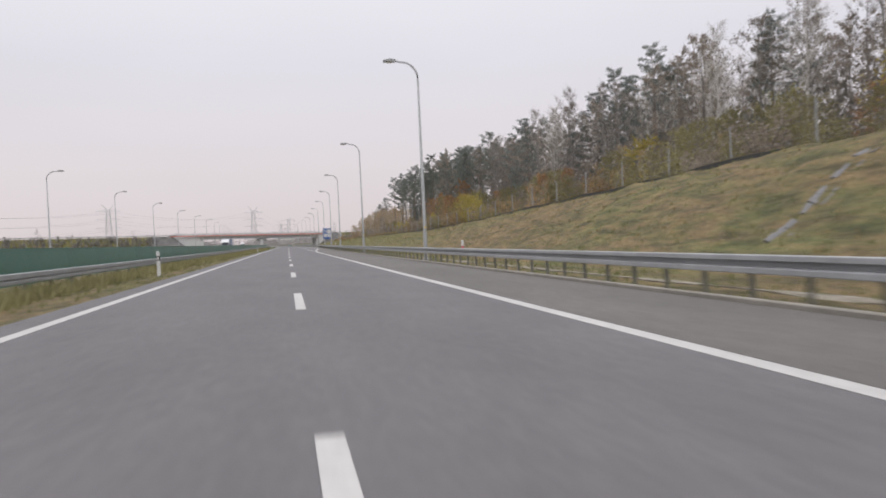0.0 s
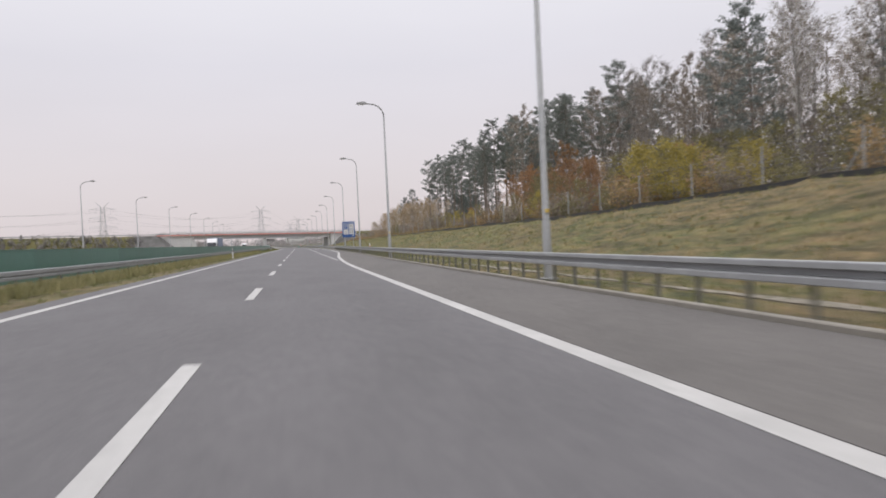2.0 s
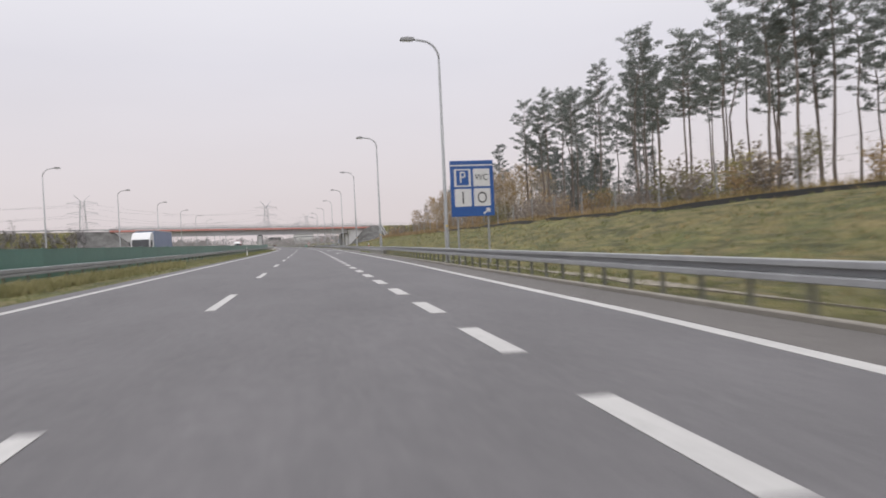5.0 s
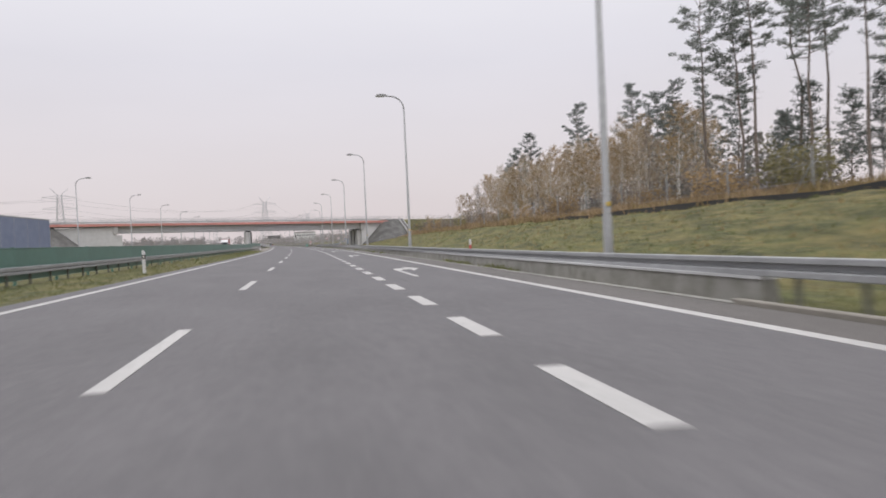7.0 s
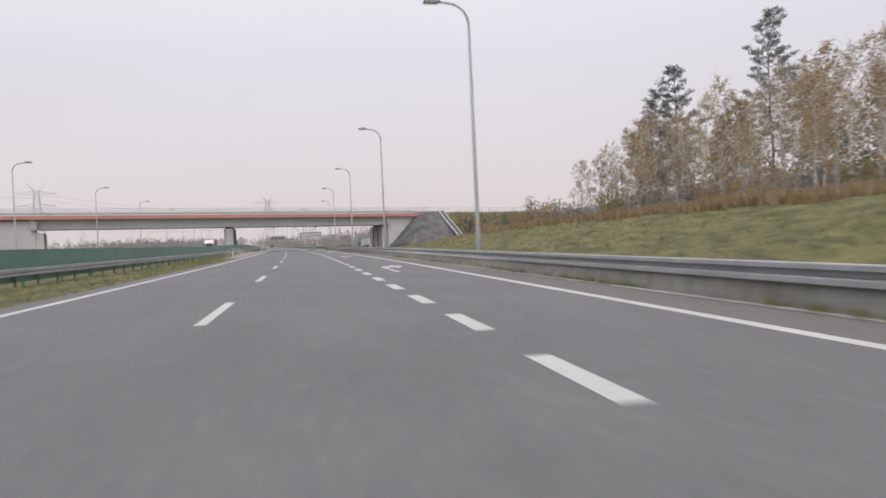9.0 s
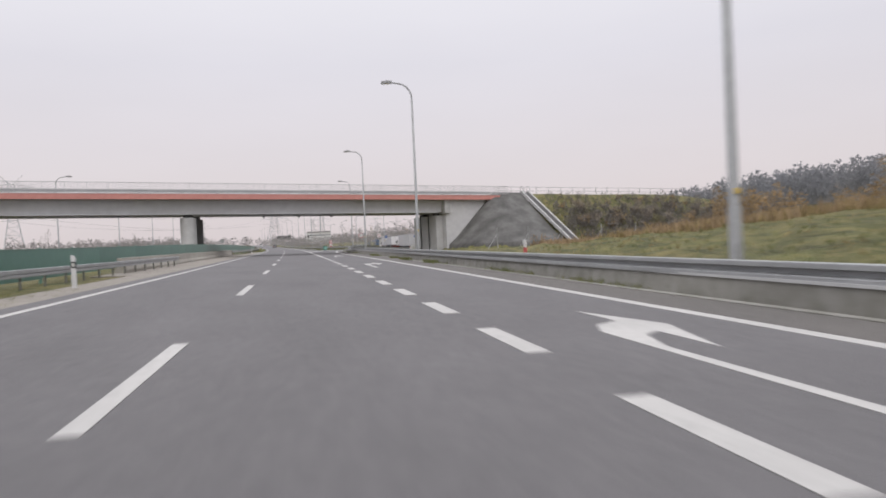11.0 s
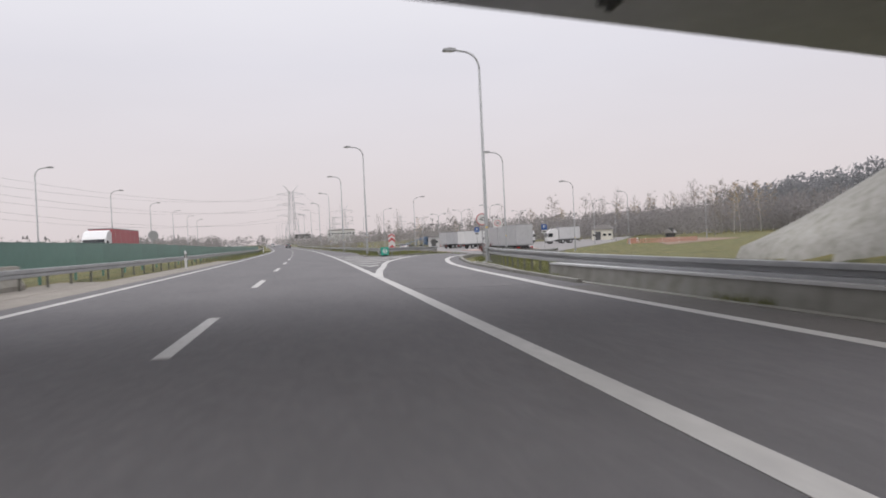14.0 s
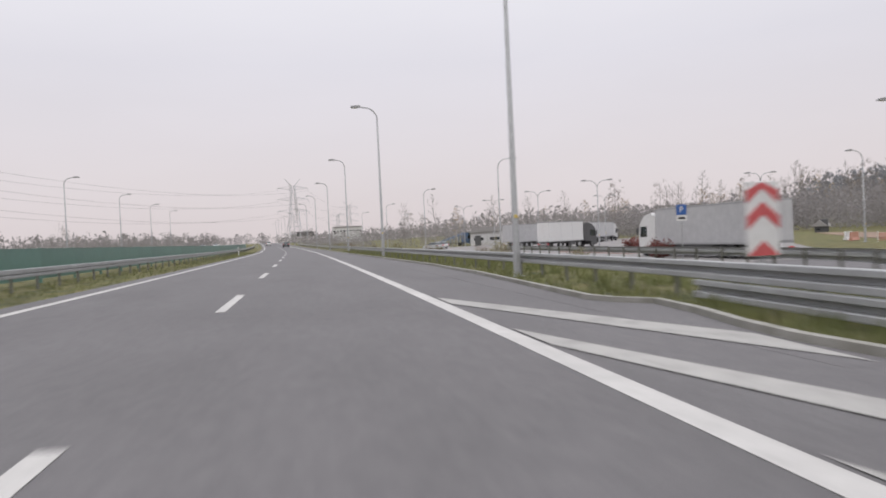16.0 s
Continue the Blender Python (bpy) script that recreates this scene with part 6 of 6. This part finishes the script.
# birch thicket before the bridge
for row, (lat, gap, low, high) in enumerate(((31.5, 4.6, 7.0, 10.0), (34.5, 3.8, 10.5, 13.2), (38, 3.8, 12.0, 15.0), (42, 4.2, 12.0, 15.0), (47, 5.2, 12, 15))):
    s = 258 + 3 * row
    while s < 329 - (4.0, 2.0, 0, 0, 2)[row]:
        kind = pick((BIRCHES[:2], 6), (BIRCHES[3:], 2.4), (BROWNS[1:2], 0.4))
        plant_to(kind, s, lat + planter.uniform(-1.4, 1.4), planter.uniform(low, high) * (1.0 if s < 318 else 1.0 - 0.012 * (s - 318)))
        s += gap * planter.uniform(0.7, 1.3)
for s, l, top in ((318, 32.3, 9.9), (321, 33.4, 10.6), (324, 34.5, 9.0), (329, 34, 8.0)):
    plant_to(BARES[0], s, l, top)
# low trees along the edge of the wood
for row, (lat, gap) in enumerate(((27.6, 5.2), (31.5, 4.6), (35.5, 5.0))):
    s = -28 + planter.uniform(0, 4)
    while s < 150:
        kind = pick((OLIVES, 4), (BROWNS[1:2], 1.2 * row), ([GOLDEN], 0.15), (BIRCHES[:1], 0.3 * row), (RUSTS[1:], 0.1 if s < 95 else 1.0))
        plant_to(kind, s, lat + planter.uniform(-1.3, 1.3), ground_z(s, lat) + planter.uniform(2.6, 4.2) + 1.6 * row)
        s += gap * planter.uniform(0.7, 1.4)
for kind, s, l, top in ((GOLDEN, 106.5, 26.6, 7.6), (GOLDEN, 103.5, 27.6, 7.4), (GOLDEN, 109.5, 28.2, 7.6), (OLIVES[1], 106, 29, 8.2), (GOLDEN, 98.3, 26.2, 6.4), (OLIVES[1], 101, 28.6, 7.4), (GOLDEN, 101, 26.4, 6.7), (OLIVES[1], 111, 27, 6.4), (GOLDEN, 90, 24.6, 5.6), (OLIVES[1], 94, 25.6, 5.2), (RUSTS[1], 127, 29.5, 9.2), (RUSTS[1], 124, 30.5, 8.4), (OLIVES[0], 136, 29.6, 9.5), (OLIVES[0], 140, 30.4, 8.4),
                        (RUSTS[0], 153, 31, 10.1), (RUSTS[0], 137.5, 31.5, 9.4), (RUSTS[0], 142.5, 31.5, 9.6), (RUSTS[0], 150, 33, 11), (RUSTS[1], 146.5, 31, 10), (RUSTS[0], 147, 37, 13.6), (RUSTS[0], 158, 34.5, 10.8), (RUSTS[1], 130, 33, 9.6), (GOLDEN, 129, 26.4, 5.7),
                        (GOLDEN, 160, 26.5, 5.2), (GOLDEN, 167, 26, 5.4), (OLIVES[1], 174, 26, 5.6), (GOLDEN, 181, 27.5, 5.4), (OLIVES[1], 163.5, 28.5, 6.2), (RUSTS[1], 170, 29, 6.2), (OLIVES[0], 40, 28, 8.6), (OLIVES[0], 46, 29, 8.9), (OLIVES[0], 57, 27.5, 7.6), (OLIVES[0], 70, 27.5, 7.8),
                        (OLIVES[1], 34, 27, 7.8), (OLIVES[1], 64, 26.6, 6.6), (RUSTS[1], 83, 31, 8.8), (RUSTS[1], 79, 33, 9.0)):
    plant_to(kind, s, l, top)
# undergrowth along the fence
s = -25.0
while s < 346:
    k = pick((SHRUBS[:1], 2 if s < 150 else 0.6), (SHRUBS[1:2], 2), (SHRUBS[2:3], 2 if s > 150 else 1))
    plant(k, s, planter.uniform(23.8, 29), planter.uniform(0.7, 1.35), 0.1)
    s += planter.uniform(1.8, 4.2)
# bushes on the bridge's bank
for _ in range(130):
    u, v = planter.uniform(32.8, 84), planter.uniform(-9.2, -0.8)
    p = bridge_spot(u, v, 0)
    k = pick((SHRUBS[:1], 0.5), (SHRUBS[1:2], 0.8), (SHRUBS[2:3], 4))
    m = Matrix.Translation((p.x, p.y, bank(p.x, p.y) - 0.1)) @ Matrix.Rotation(planter.uniform(0, 6), 4, "Z") @ Matrix.Scale(planter.uniform(0.5, 0.75) if v < -3.5 else planter.uniform(0.28, 0.42), 4)
    copy_thing(k, m @ Matrix.Scale(1 / k.scale.x, 4))
# trees round the rest area
for _ in range(52):
    s, l = planter.uniform(590, 700), planter.uniform(24, 130)
    plant(pick((BARES, 6), (FAR_BROWNS, 2.4)), s, l, planter.uniform(0.6, 1.0), 0.1)
for _ in range(64):
    f = planter.uniform(0.42, 1)
    s, l = 560 + 90 * f + planter.uniform(-14, 14), 112 + 95 * (1 - f) + planter.uniform(-14, 14)
    plant(pick((BARES, 3), (FAR_BROWNS, 4)), s, l, planter.uniform(0.95, 1.5), 0.1)
for s, l, size in ((546, 104, 1.15), (552, 110, 1.25), (556, 117, 1.3), (560, 122, 1.35), (558, 127, 1.3), (566, 131, 1.4), (563, 135, 1.3), (571, 137, 1.35)):
    plant(FAR_BROWNS[1] if size > 1.28 else FAR_BROWNS[0], s, l, size, 0.1)
for s, l, size in ((495.5, 29.4, 0.9), (499, 31, 0.8), (510, 36, 1.0), (513.5, 38, 0.9), (518, 40, 0.9), (523, 41, 0.8)):
    plant(SHRUBS[3], s, l, size, 0.1)
for _ in range(26):
    s, l = planter.uniform(470, 600), planter.uniform(10.5, 17)
    plant(pick((SHRUBS[2:3], 1), (SHRUBS[:1], 0.6)), s, l, planter.uniform(0.25, 0.5), 0.1)
# left: hedges and single trees beyond the opposite carriageway
for _ in range(60):
    s, l = planter.uniform(120, 760), -planter.uniform(60, 150)
    if abs(s - 385 - 0.28 * l) > 26:
        plant(pick((BARES, 5), (FAR_BROWNS, 2), (SHRUBS[2:3], 2)), s, l, planter.uniform(0.5, 0.9), 0.1)


# ---- far woods ----
def far_woods(name, label, spans, count, seed, mat=None, bits=34, fine=1.0, on_bank=False):
    """Many ragged clumps within spans of (s, lat), or of the bridge's own axes."""
    r = random.Random(seed)
    verts, faces = [], []
    for _ in range(count):
        s0, s1, l0, l1, hgt = spans[r.randrange(len(spans))]
        s, l = r.uniform(s0, s1), r.uniform(l0, l1)
        foot = bridge_spot(s, l, 0) if on_bank else spot(s, l, ground_z(s, l))
        if on_bank:
            foot.z = bank(foot.x, foot.y)
        h = hgt * r.uniform(0.6, 1.15)
        w = h * r.uniform(0.25, 0.42)
        for _ in range(bits):
            a = r.uniform(0, 2 * math.pi)
            f = r.random()
            rad = w * math.sqrt(r.random()) * 1.05 * math.sqrt(1.0 - 0.96 * f ** 2.4)
            c = foot + Vector((math.cos(a) * rad, math.sin(a) * rad, h * (0.05 + 0.95 * f)))
            q = h * r.uniform(0.05, 0.10) * fine
            i = len(verts)
            for _ in range(3):
                verts.append(c + Vector((r.uniform(-1, 1), r.uniform(-1, 1), r.uniform(-1.2, 1.2))) * q)
            faces.append((i, i + 1, i + 2))
    ob = new(name, mesh_of(name, verts, faces, mat or HAZED_WOOD))
    return tagged(ob, label, "woods", kind="stuff")


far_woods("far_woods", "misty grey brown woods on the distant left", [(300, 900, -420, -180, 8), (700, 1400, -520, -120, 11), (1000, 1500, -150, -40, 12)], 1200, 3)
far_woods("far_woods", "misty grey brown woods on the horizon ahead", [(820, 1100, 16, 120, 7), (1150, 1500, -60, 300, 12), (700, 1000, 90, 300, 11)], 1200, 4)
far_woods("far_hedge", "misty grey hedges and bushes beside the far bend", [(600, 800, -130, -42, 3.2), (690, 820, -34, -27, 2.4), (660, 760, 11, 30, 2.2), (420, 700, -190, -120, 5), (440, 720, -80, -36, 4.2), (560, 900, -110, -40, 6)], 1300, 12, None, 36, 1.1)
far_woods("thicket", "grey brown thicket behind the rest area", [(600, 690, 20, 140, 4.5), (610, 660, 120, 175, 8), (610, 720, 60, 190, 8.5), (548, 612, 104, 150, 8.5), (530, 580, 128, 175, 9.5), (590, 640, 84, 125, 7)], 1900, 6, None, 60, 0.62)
far_woods("wood_interior", "dense brown undergrowth deep in the wood", [(-30, 178, 60, 82, 14), (-30, 178, 46, 62, 9), (-30, 150, 37, 46, 6.5), (-30, 178, 40, 50, 8)], 1500, 8, UNDERWOOD, 70, 0.42)
far_woods("hill_woods", "dense conifer wood paled by painted haze on the hill behind the rest area", [(500, 690, 205, 235, 14), (490, 690, 225, 285, 16)], 1000, 9, HAZED_HILL, 70, 0.72)
far_woods("far_woods", "misty woods on the distant hill", [(560, 1150, 320, 760, 13), (540, 900, 260, 420, 11)], 1200, 5, HAZED_HILL)

# far bank scrub takes the same haze-greyed colour
far_woods("bank_scrub", "haze-greyed brown scrub covering the far bank of the crossing road", [(-230, -66, -9.5, 0.0, 2.0)], 1300, 14, None, 26, 2.3, True)
far_woods("bank_scrub", "grey brown scrub and brambles covering the bridge's bank", [(31.5, 84, -10, -0.5, 1.0), (31.5, 84, -10, -4, 1.5)], 1500, 16, UNDERWOOD, 30, 1.6, True)
far_woods("birch_undergrowth", "dark undergrowth behind the birches", [(262, 330, 40, 56, 5.5), (262, 326, 44, 66, 7.5)], 380, 15, UNDERWOOD, 80, 0.42)

# ---- power lines ----
def bar(bm, a, b, w):
    a, b = Vector(a), Vector(b)
    d = b - a
    m = Matrix.Translation((a + b) / 2) @ d.to_track_quat("Z", "Y").to_matrix().to_4x4() @ Matrix.Diagonal((w, w, d.length, 1))
    bmesh.ops.create_cube(bm, size=1, matrix=m)


# light galvanised grey, paled further to carry the haze of distance
PYLON_STEEL = material("hazed_pylon_steel", [(0.42, 0.42, 0.44), (0.50, 0.50, 0.52)], 2, 0.7, 0.0)


def pylon(m, height):
    t = thing("pylon", m, "grey steel lattice pylon with three pairs of arms", "pylon", "pylons")
    k = height / 50
    def half(z):
        return k * float(np.interp(z / k, [0, 22, 44], [6.2, 2.6, 1.5]))
    levels = [k * z for z in (0, 7, 13, 18, 22, 26, 30, 34, 38, 41, 44)]
    for sx, sy in ((-1, -1), (1, -1), (1, 1), (-1, 1)):
        bm = tubed([(sx * half(z), sy * half(z), z - (0.5 if z == 0 else 0.0)) for z in levels], 0.17 * k, 4)
        part("leg", bm, PYLON_STEEL, t)
    for sx, sy, tx, ty in ((-1, -1, 1, -1), (1, -1, 1, 1), (1, 1, -1, 1), (-1, 1, -1, -1)):
        bm = bmesh.new()
        for a, b in zip(levels, levels[1:]):
            bar(bm, (sx * half(a), sy * half(a), a), (tx * half(b), ty * half(b), b), 0.13 * k)
            bar(bm, (tx * half(a), ty * half(a), a), (sx * half(b), sy * half(b), b), 0.13 * k)
            bar(bm, (sx * half(b), sy * half(b), b), (tx * half(b), ty * half(b), b), 0.13 * k)
        tagged(part("bracing", bm, PYLON_STEEL, t), kind="stuff")
    for z, w in ((24, 12.3), (33, 12.0), (41.5, 12.0)):
        for sx in (-1, 1):
            bm = bmesh.new()
            h = half(z * k)
            for sy in (-1, 1):
                bar(bm, (sx * h, sy * h, z * k), (sx * w * k, 0, z * k + 0.9 * k), 0.2 * k)
                bar(bm, (sx * h, sy * h, z * k + 2.4 * k), (sx * w * k, 0, z * k + 0.9 * k), 0.22 * k)
            bar(bm, (sx * w * k, 0, z * k + 0.9 * k), (sx * w * k, 0, z * k - 1.2 * k), 0.16 * k)
            part("arm", bm, PYLON_STEEL, t)
    for sx in (-1, 1):
        bm = bmesh.new()
        for sy in (-1, 1):
            bar(bm, (sx * 1.0 * k, sy * 1.0 * k, 44 * k), (sx * 6.2 * k, 0, 49.6 * k), 0.26 * k)
        part("horn", bm, PYLON_STEEL, t)
    return t


PYLONS = [(-167, 738, 46, 25), (-46, 1088, 58, 22), (6, 1420, 55, 10), (120, 1800, 55, 0), (-285, 392, 44, 30), (330, 2150, 55, 0), (-10, 1600, 50, 10)]
for x, y, h, a in PYLONS:
    pylon(Matrix.Translation((x, y, 2.0)) @ Matrix.Rotation(radians(a), 4, "Z"), h)


def wires(a, b):
    line = thing("power_line", None, "thin dark overhead power cables between pylons", "power line", "power lines")
    for z, w in ((24, 12.3), (33, 12.0), (41.5, 12.0)):
        for sx in (-1, 1):
            pts = []
            for i in range(17):
                f = i / 16
                ends = []
                for x, y, h, ang in (a, b):
                    k = h / 50
                    ends.append(Vector((x + sx * w * k * math.cos(radians(ang)), y + sx * w * k * math.sin(radians(ang)), 2 + (z - 1) * k)))
                p = ends[0].lerp(ends[1], f)
                p.z -= 8 * 4 * f * (1 - f)
                pts.append(p)
            part("cable", tubed(pts, 0.05, 3), DARK, line)


wires(PYLONS[0], PYLONS[1])
wires(PYLONS[1], PYLONS[2])
wires(PYLONS[4], PYLONS[0])


# ---- far buildings ----
def hall(m, label, w, d, h, wall, windows, deep=3):
    t = thing("building", m, label, "building", "far buildings")
    part("wall", boxed(-w / 2, w / 2, 0, d, -deep, h), wall, t)
    part("roof", prismed([(-w / 2 - 0.4, h), (w / 2 + 0.4, h), (w / 2 - 1, h + 1.2), (-w / 2 + 1, h + 1.2)], -0.4, d + 0.4), ROOF, t)
    for k in range(windows):
        x = -w / 2 + w * (k + 0.5) / windows
        part("window", boxed(x - w / windows * 0.3, x + w / windows * 0.3, -0.06, -0.004, h * 0.38, h * 0.6), GLASS, t)
    part("door", boxed(-w / 2 + 1, -w / 2 + 2.4, -0.06, -0.004, 0, 2.4), DARK, t)
    return t


hall(Matrix.Translation((0.5, 1060, 8.0)) @ Matrix.Rotation(radians(3), 4, "Z"), "long white flat building on the horizon", 25, 14, 5.5, WHITE, 9, 9)
hall(at(600, 58, turn=-15, z=ground_z(600, 58)), "low pale service building with a grey roof", 30, 9, 3.2, CONCRETE_PALE, 8)
CREAM = material("cream_render", [(0.55, 0.53, 0.46), (0.62, 0.6, 0.53)], 1.2, 0.85, large=0.08)
hall(at(571, 86, turn=-30, z=ground_z(571, 86)), "small cream building with a row of dark windows", 5.6, 4, 3.0, CREAM, 4, 1)
hall(at(557, 98, turn=-60, z=ground_z(557, 98)), "small dark shed beside the bare soil", 2.0, 1.6, 1.1, DARK, 1)
sign = thing("billboard", Matrix.Translation((-36, 1075, 6.5)), "dark billboard on legs near the pylon", "billboard")
part("panel", boxed(-7.5, 7.5, -0.1, 0.1, 1.4, 5.4), DARK, sign)
for x in (-5, 5):
    part("leg", boxed(x - 0.3, x + 0.3, -0.3, 0.3, -6, 1.4), STEEL_DULL, sign)

# red and white works barriers by the service road
ORANGE = material("faded_orange_plastic", [(0.36, 0.17, 0.12), (0.44, 0.23, 0.17)], 3, 0.6)
for k, (s, l) in enumerate(((513, 63.5), (516, 65.5))):
    b = thing("works_barrier", at(s, l, turn=-55, z=ground_z(s, l) + 0.05), "faded orange plastic works barrier", "barrier", "works barriers")
    part("body", prismed([(-0.25, 0), (0.25, 0), (0.1, 0.35), (0.08, 0.95), (-0.08, 0.95), (-0.1, 0.35)], -1.6, 1.6), ORANGE if k % 2 == 0 else WHITE, b)


mesh_fence = thing("mesh_fence", None, "faded orange plastic safety mesh on thin stakes beside bare soil", "fence")
LINE = [(505, 59), (505, 62), (504.5, 65), (504, 68), (503, 71)]
for (s0, l0), (s1, l1) in zip(LINE, LINE[1:]):
    a, b = spot(s0, l0, ground_z(s0, l0)), spot(s1, l1, ground_z(s1, l1))
    part("stake", tubed([a - Vector((0, 0, 0.2)), a + Vector((0, 0, 1.1))], 0.03, 6), WHITE, mesh_fence)
    for k in range(6):
        lift = Vector((0, 0, 0.2 + 0.14 * k))
        sag = (a + b) / 2 + lift - Vector((0, 0, 0.05))
        part("strand", tubed([a + lift, sag, b + lift], 0.04, 4), ORANGE, mesh_fence)


# ---- grass ----
def tufts(name, label, count, s_span, lat_of, size, blades, mat, seed, z_of=None):
    r = random.Random(seed)
    verts, faces = [], []
    for _ in range(count):
        s = r.uniform(*s_span)
        l = lat_of(r, s)
        if l is None:
            continue
        c = spot(s, l, (z_of or ground_z)(s, l) - 0.02)
        k = size * r.uniform(0.5, 1.4)
        for _ in range(blades):
            a = r.uniform(0, 2 * math.pi)
            lean = r.uniform(0.1, 0.8)
            w = k * r.uniform(0.05, 0.1)
            o = c + Vector((r.uniform(-1, 1), r.uniform(-1, 1), 0)) * k * 0.5
            i = len(verts)
            sx, sy = -math.sin(a) * w, math.cos(a) * w
            verts += [(o.x - sx, o.y - sy, o.z), (o.x + sx, o.y + sy, o.z), (o.x + math.cos(a) * k * lean, o.y + math.sin(a) * k * lean, o.z + k * (1.1 - 0.5 * lean))]
            faces.append((i, i + 1, i + 2))
    ob = new(name, mesh_of(name, verts, faces, mat))
    return tagged(ob, label, "grass", kind="stuff")


tufts("verge_tufts", "short green grass along the median", 9000, (-10, 330), lambda r, s: r.uniform(-7.6, -4.5), 0.11, 5, GRASS_BLADE, 21)
tufts("verge_tufts", "short green grass along the median past the bridge", 4500, (452, 560), lambda r, s: r.uniform(-7.6, -4.5), 0.11, 5, GRASS_BLADE, 22)
tufts("median_tufts", "tall unmown grass under the median guard rail", 5200, (-10, 190), lambda r, s: r.gauss(-6.2, 0.2), 0.36, 6, PALE_BLADE, 33)
tufts("median_tufts", "tall dry grass under the median guard rail", 1800, (-10, 180), lambda r, s: r.gauss(-6.3, 0.18), 0.3, 6, PALE_BLADE, 34)
tufts("verge_tufts", "green grass between kerb and guard rail", 9000, (-10, 208), lambda r, s: r.uniform(right_edge(s) + 0.25, 10.4), 0.13, 5, GRASS_BLADE, 23)
tufts("slope_tufts", "rough green grass on the cutting slope", 11000, (-10, 350), lambda r, s: r.uniform(10.2, 21.2), 0.16, 5, GRASS_BLADE, 24)
tufts("slope_tufts", "rough dry grass on the cutting slope", 7000, (-10, 350), lambda r, s: r.uniform(10.2, 21.2) if noise.noise(Vector((s * 0.06, 0, 7))) > -0.25 else None, 0.16, 5, DRY_BLADE, 25)
tufts("crest_tufts", "tall dry grass behind the fence", 8000, (150, 352), lambda r, s: r.uniform(21.6, 27), 0.6, 6, DRY_BLADE, 26)
tufts("wall_weeds", "small weeds along the foot of the concrete wall", 2400, (212, 408), lambda r, s: r.uniform(8.12, 8.4) if noise.noise(Vector((s * 0.15, 0, 2))) > 0.05 else None, 0.16, 5, GRASS_BLADE, 27, lambda s, l: deck_z(l))
tufts("wall_weeds", "dark green weeds in the dirt before the concrete wall", 1100, (340, 372), lambda r, s: r.uniform(right_edge(s) - 0.12, right_edge(s) + 0.3) if noise.noise(Vector((s * 0.22, 0, 4))) > 0.05 else None, 0.17, 6, GRASS_BLADE, 35, lambda s, l: deck_z(l))
tufts("gore_tufts", "green grass behind the kerb of the gore", 9000, (447.5, 540), lambda r, s: r.uniform(float(np.interp(s, [447.5, 450, 454, 455.4, 459, 466, 475, 600], [7.0, 6.5, 7.2, 6.5, 6.7, 7.1, 7.25, 7.3])), 7.9 + min(10, 0.5 + 0.75 * (s - 447))), 0.24, 5, GRASS_BLADE, 28)
tufts("ramp_tufts", "green grass outside the bend of the ramp", 5000, (410, 452), lambda r, s: float(np.interp(s, [p[0] for p in RAMP_RIGHT], [p[1] for p in RAMP_RIGHT])) + r.uniform(1.9, 7), 0.14, 5, GRASS_BLADE, 29)
tufts("crest_tufts", "tan dry reeds behind the fence below the pines", 5500, (190, 300), lambda r, s: r.uniform(22.6, 29), 0.75, 5, REED, 36)
tufts("crest_tufts", "tan reed clumps along the edge of the birch wood", 4500, (225, 350), lambda r, s: r.uniform(21.4, 25) if noise.noise(Vector((s * 0.12, 0, 9))) > -0.3 else None, 0.7, 5, REED, 31)


def on_bank_foot(r, s):
    l = r.uniform(25, 62)
    p = spot(s, l)
    return l if bank(p.x, p.y) < 0.6 and l > 27 + 0.1 * (s - 370) and noise.noise(Vector((s * 0.1, 0, 5))) > -0.5 else None


tufts("bank_tufts", "tall orange dry reeds at the foot of the bridge's bank", 9000, (357, 420), on_bank_foot, 0.75, 5, REED, 30)
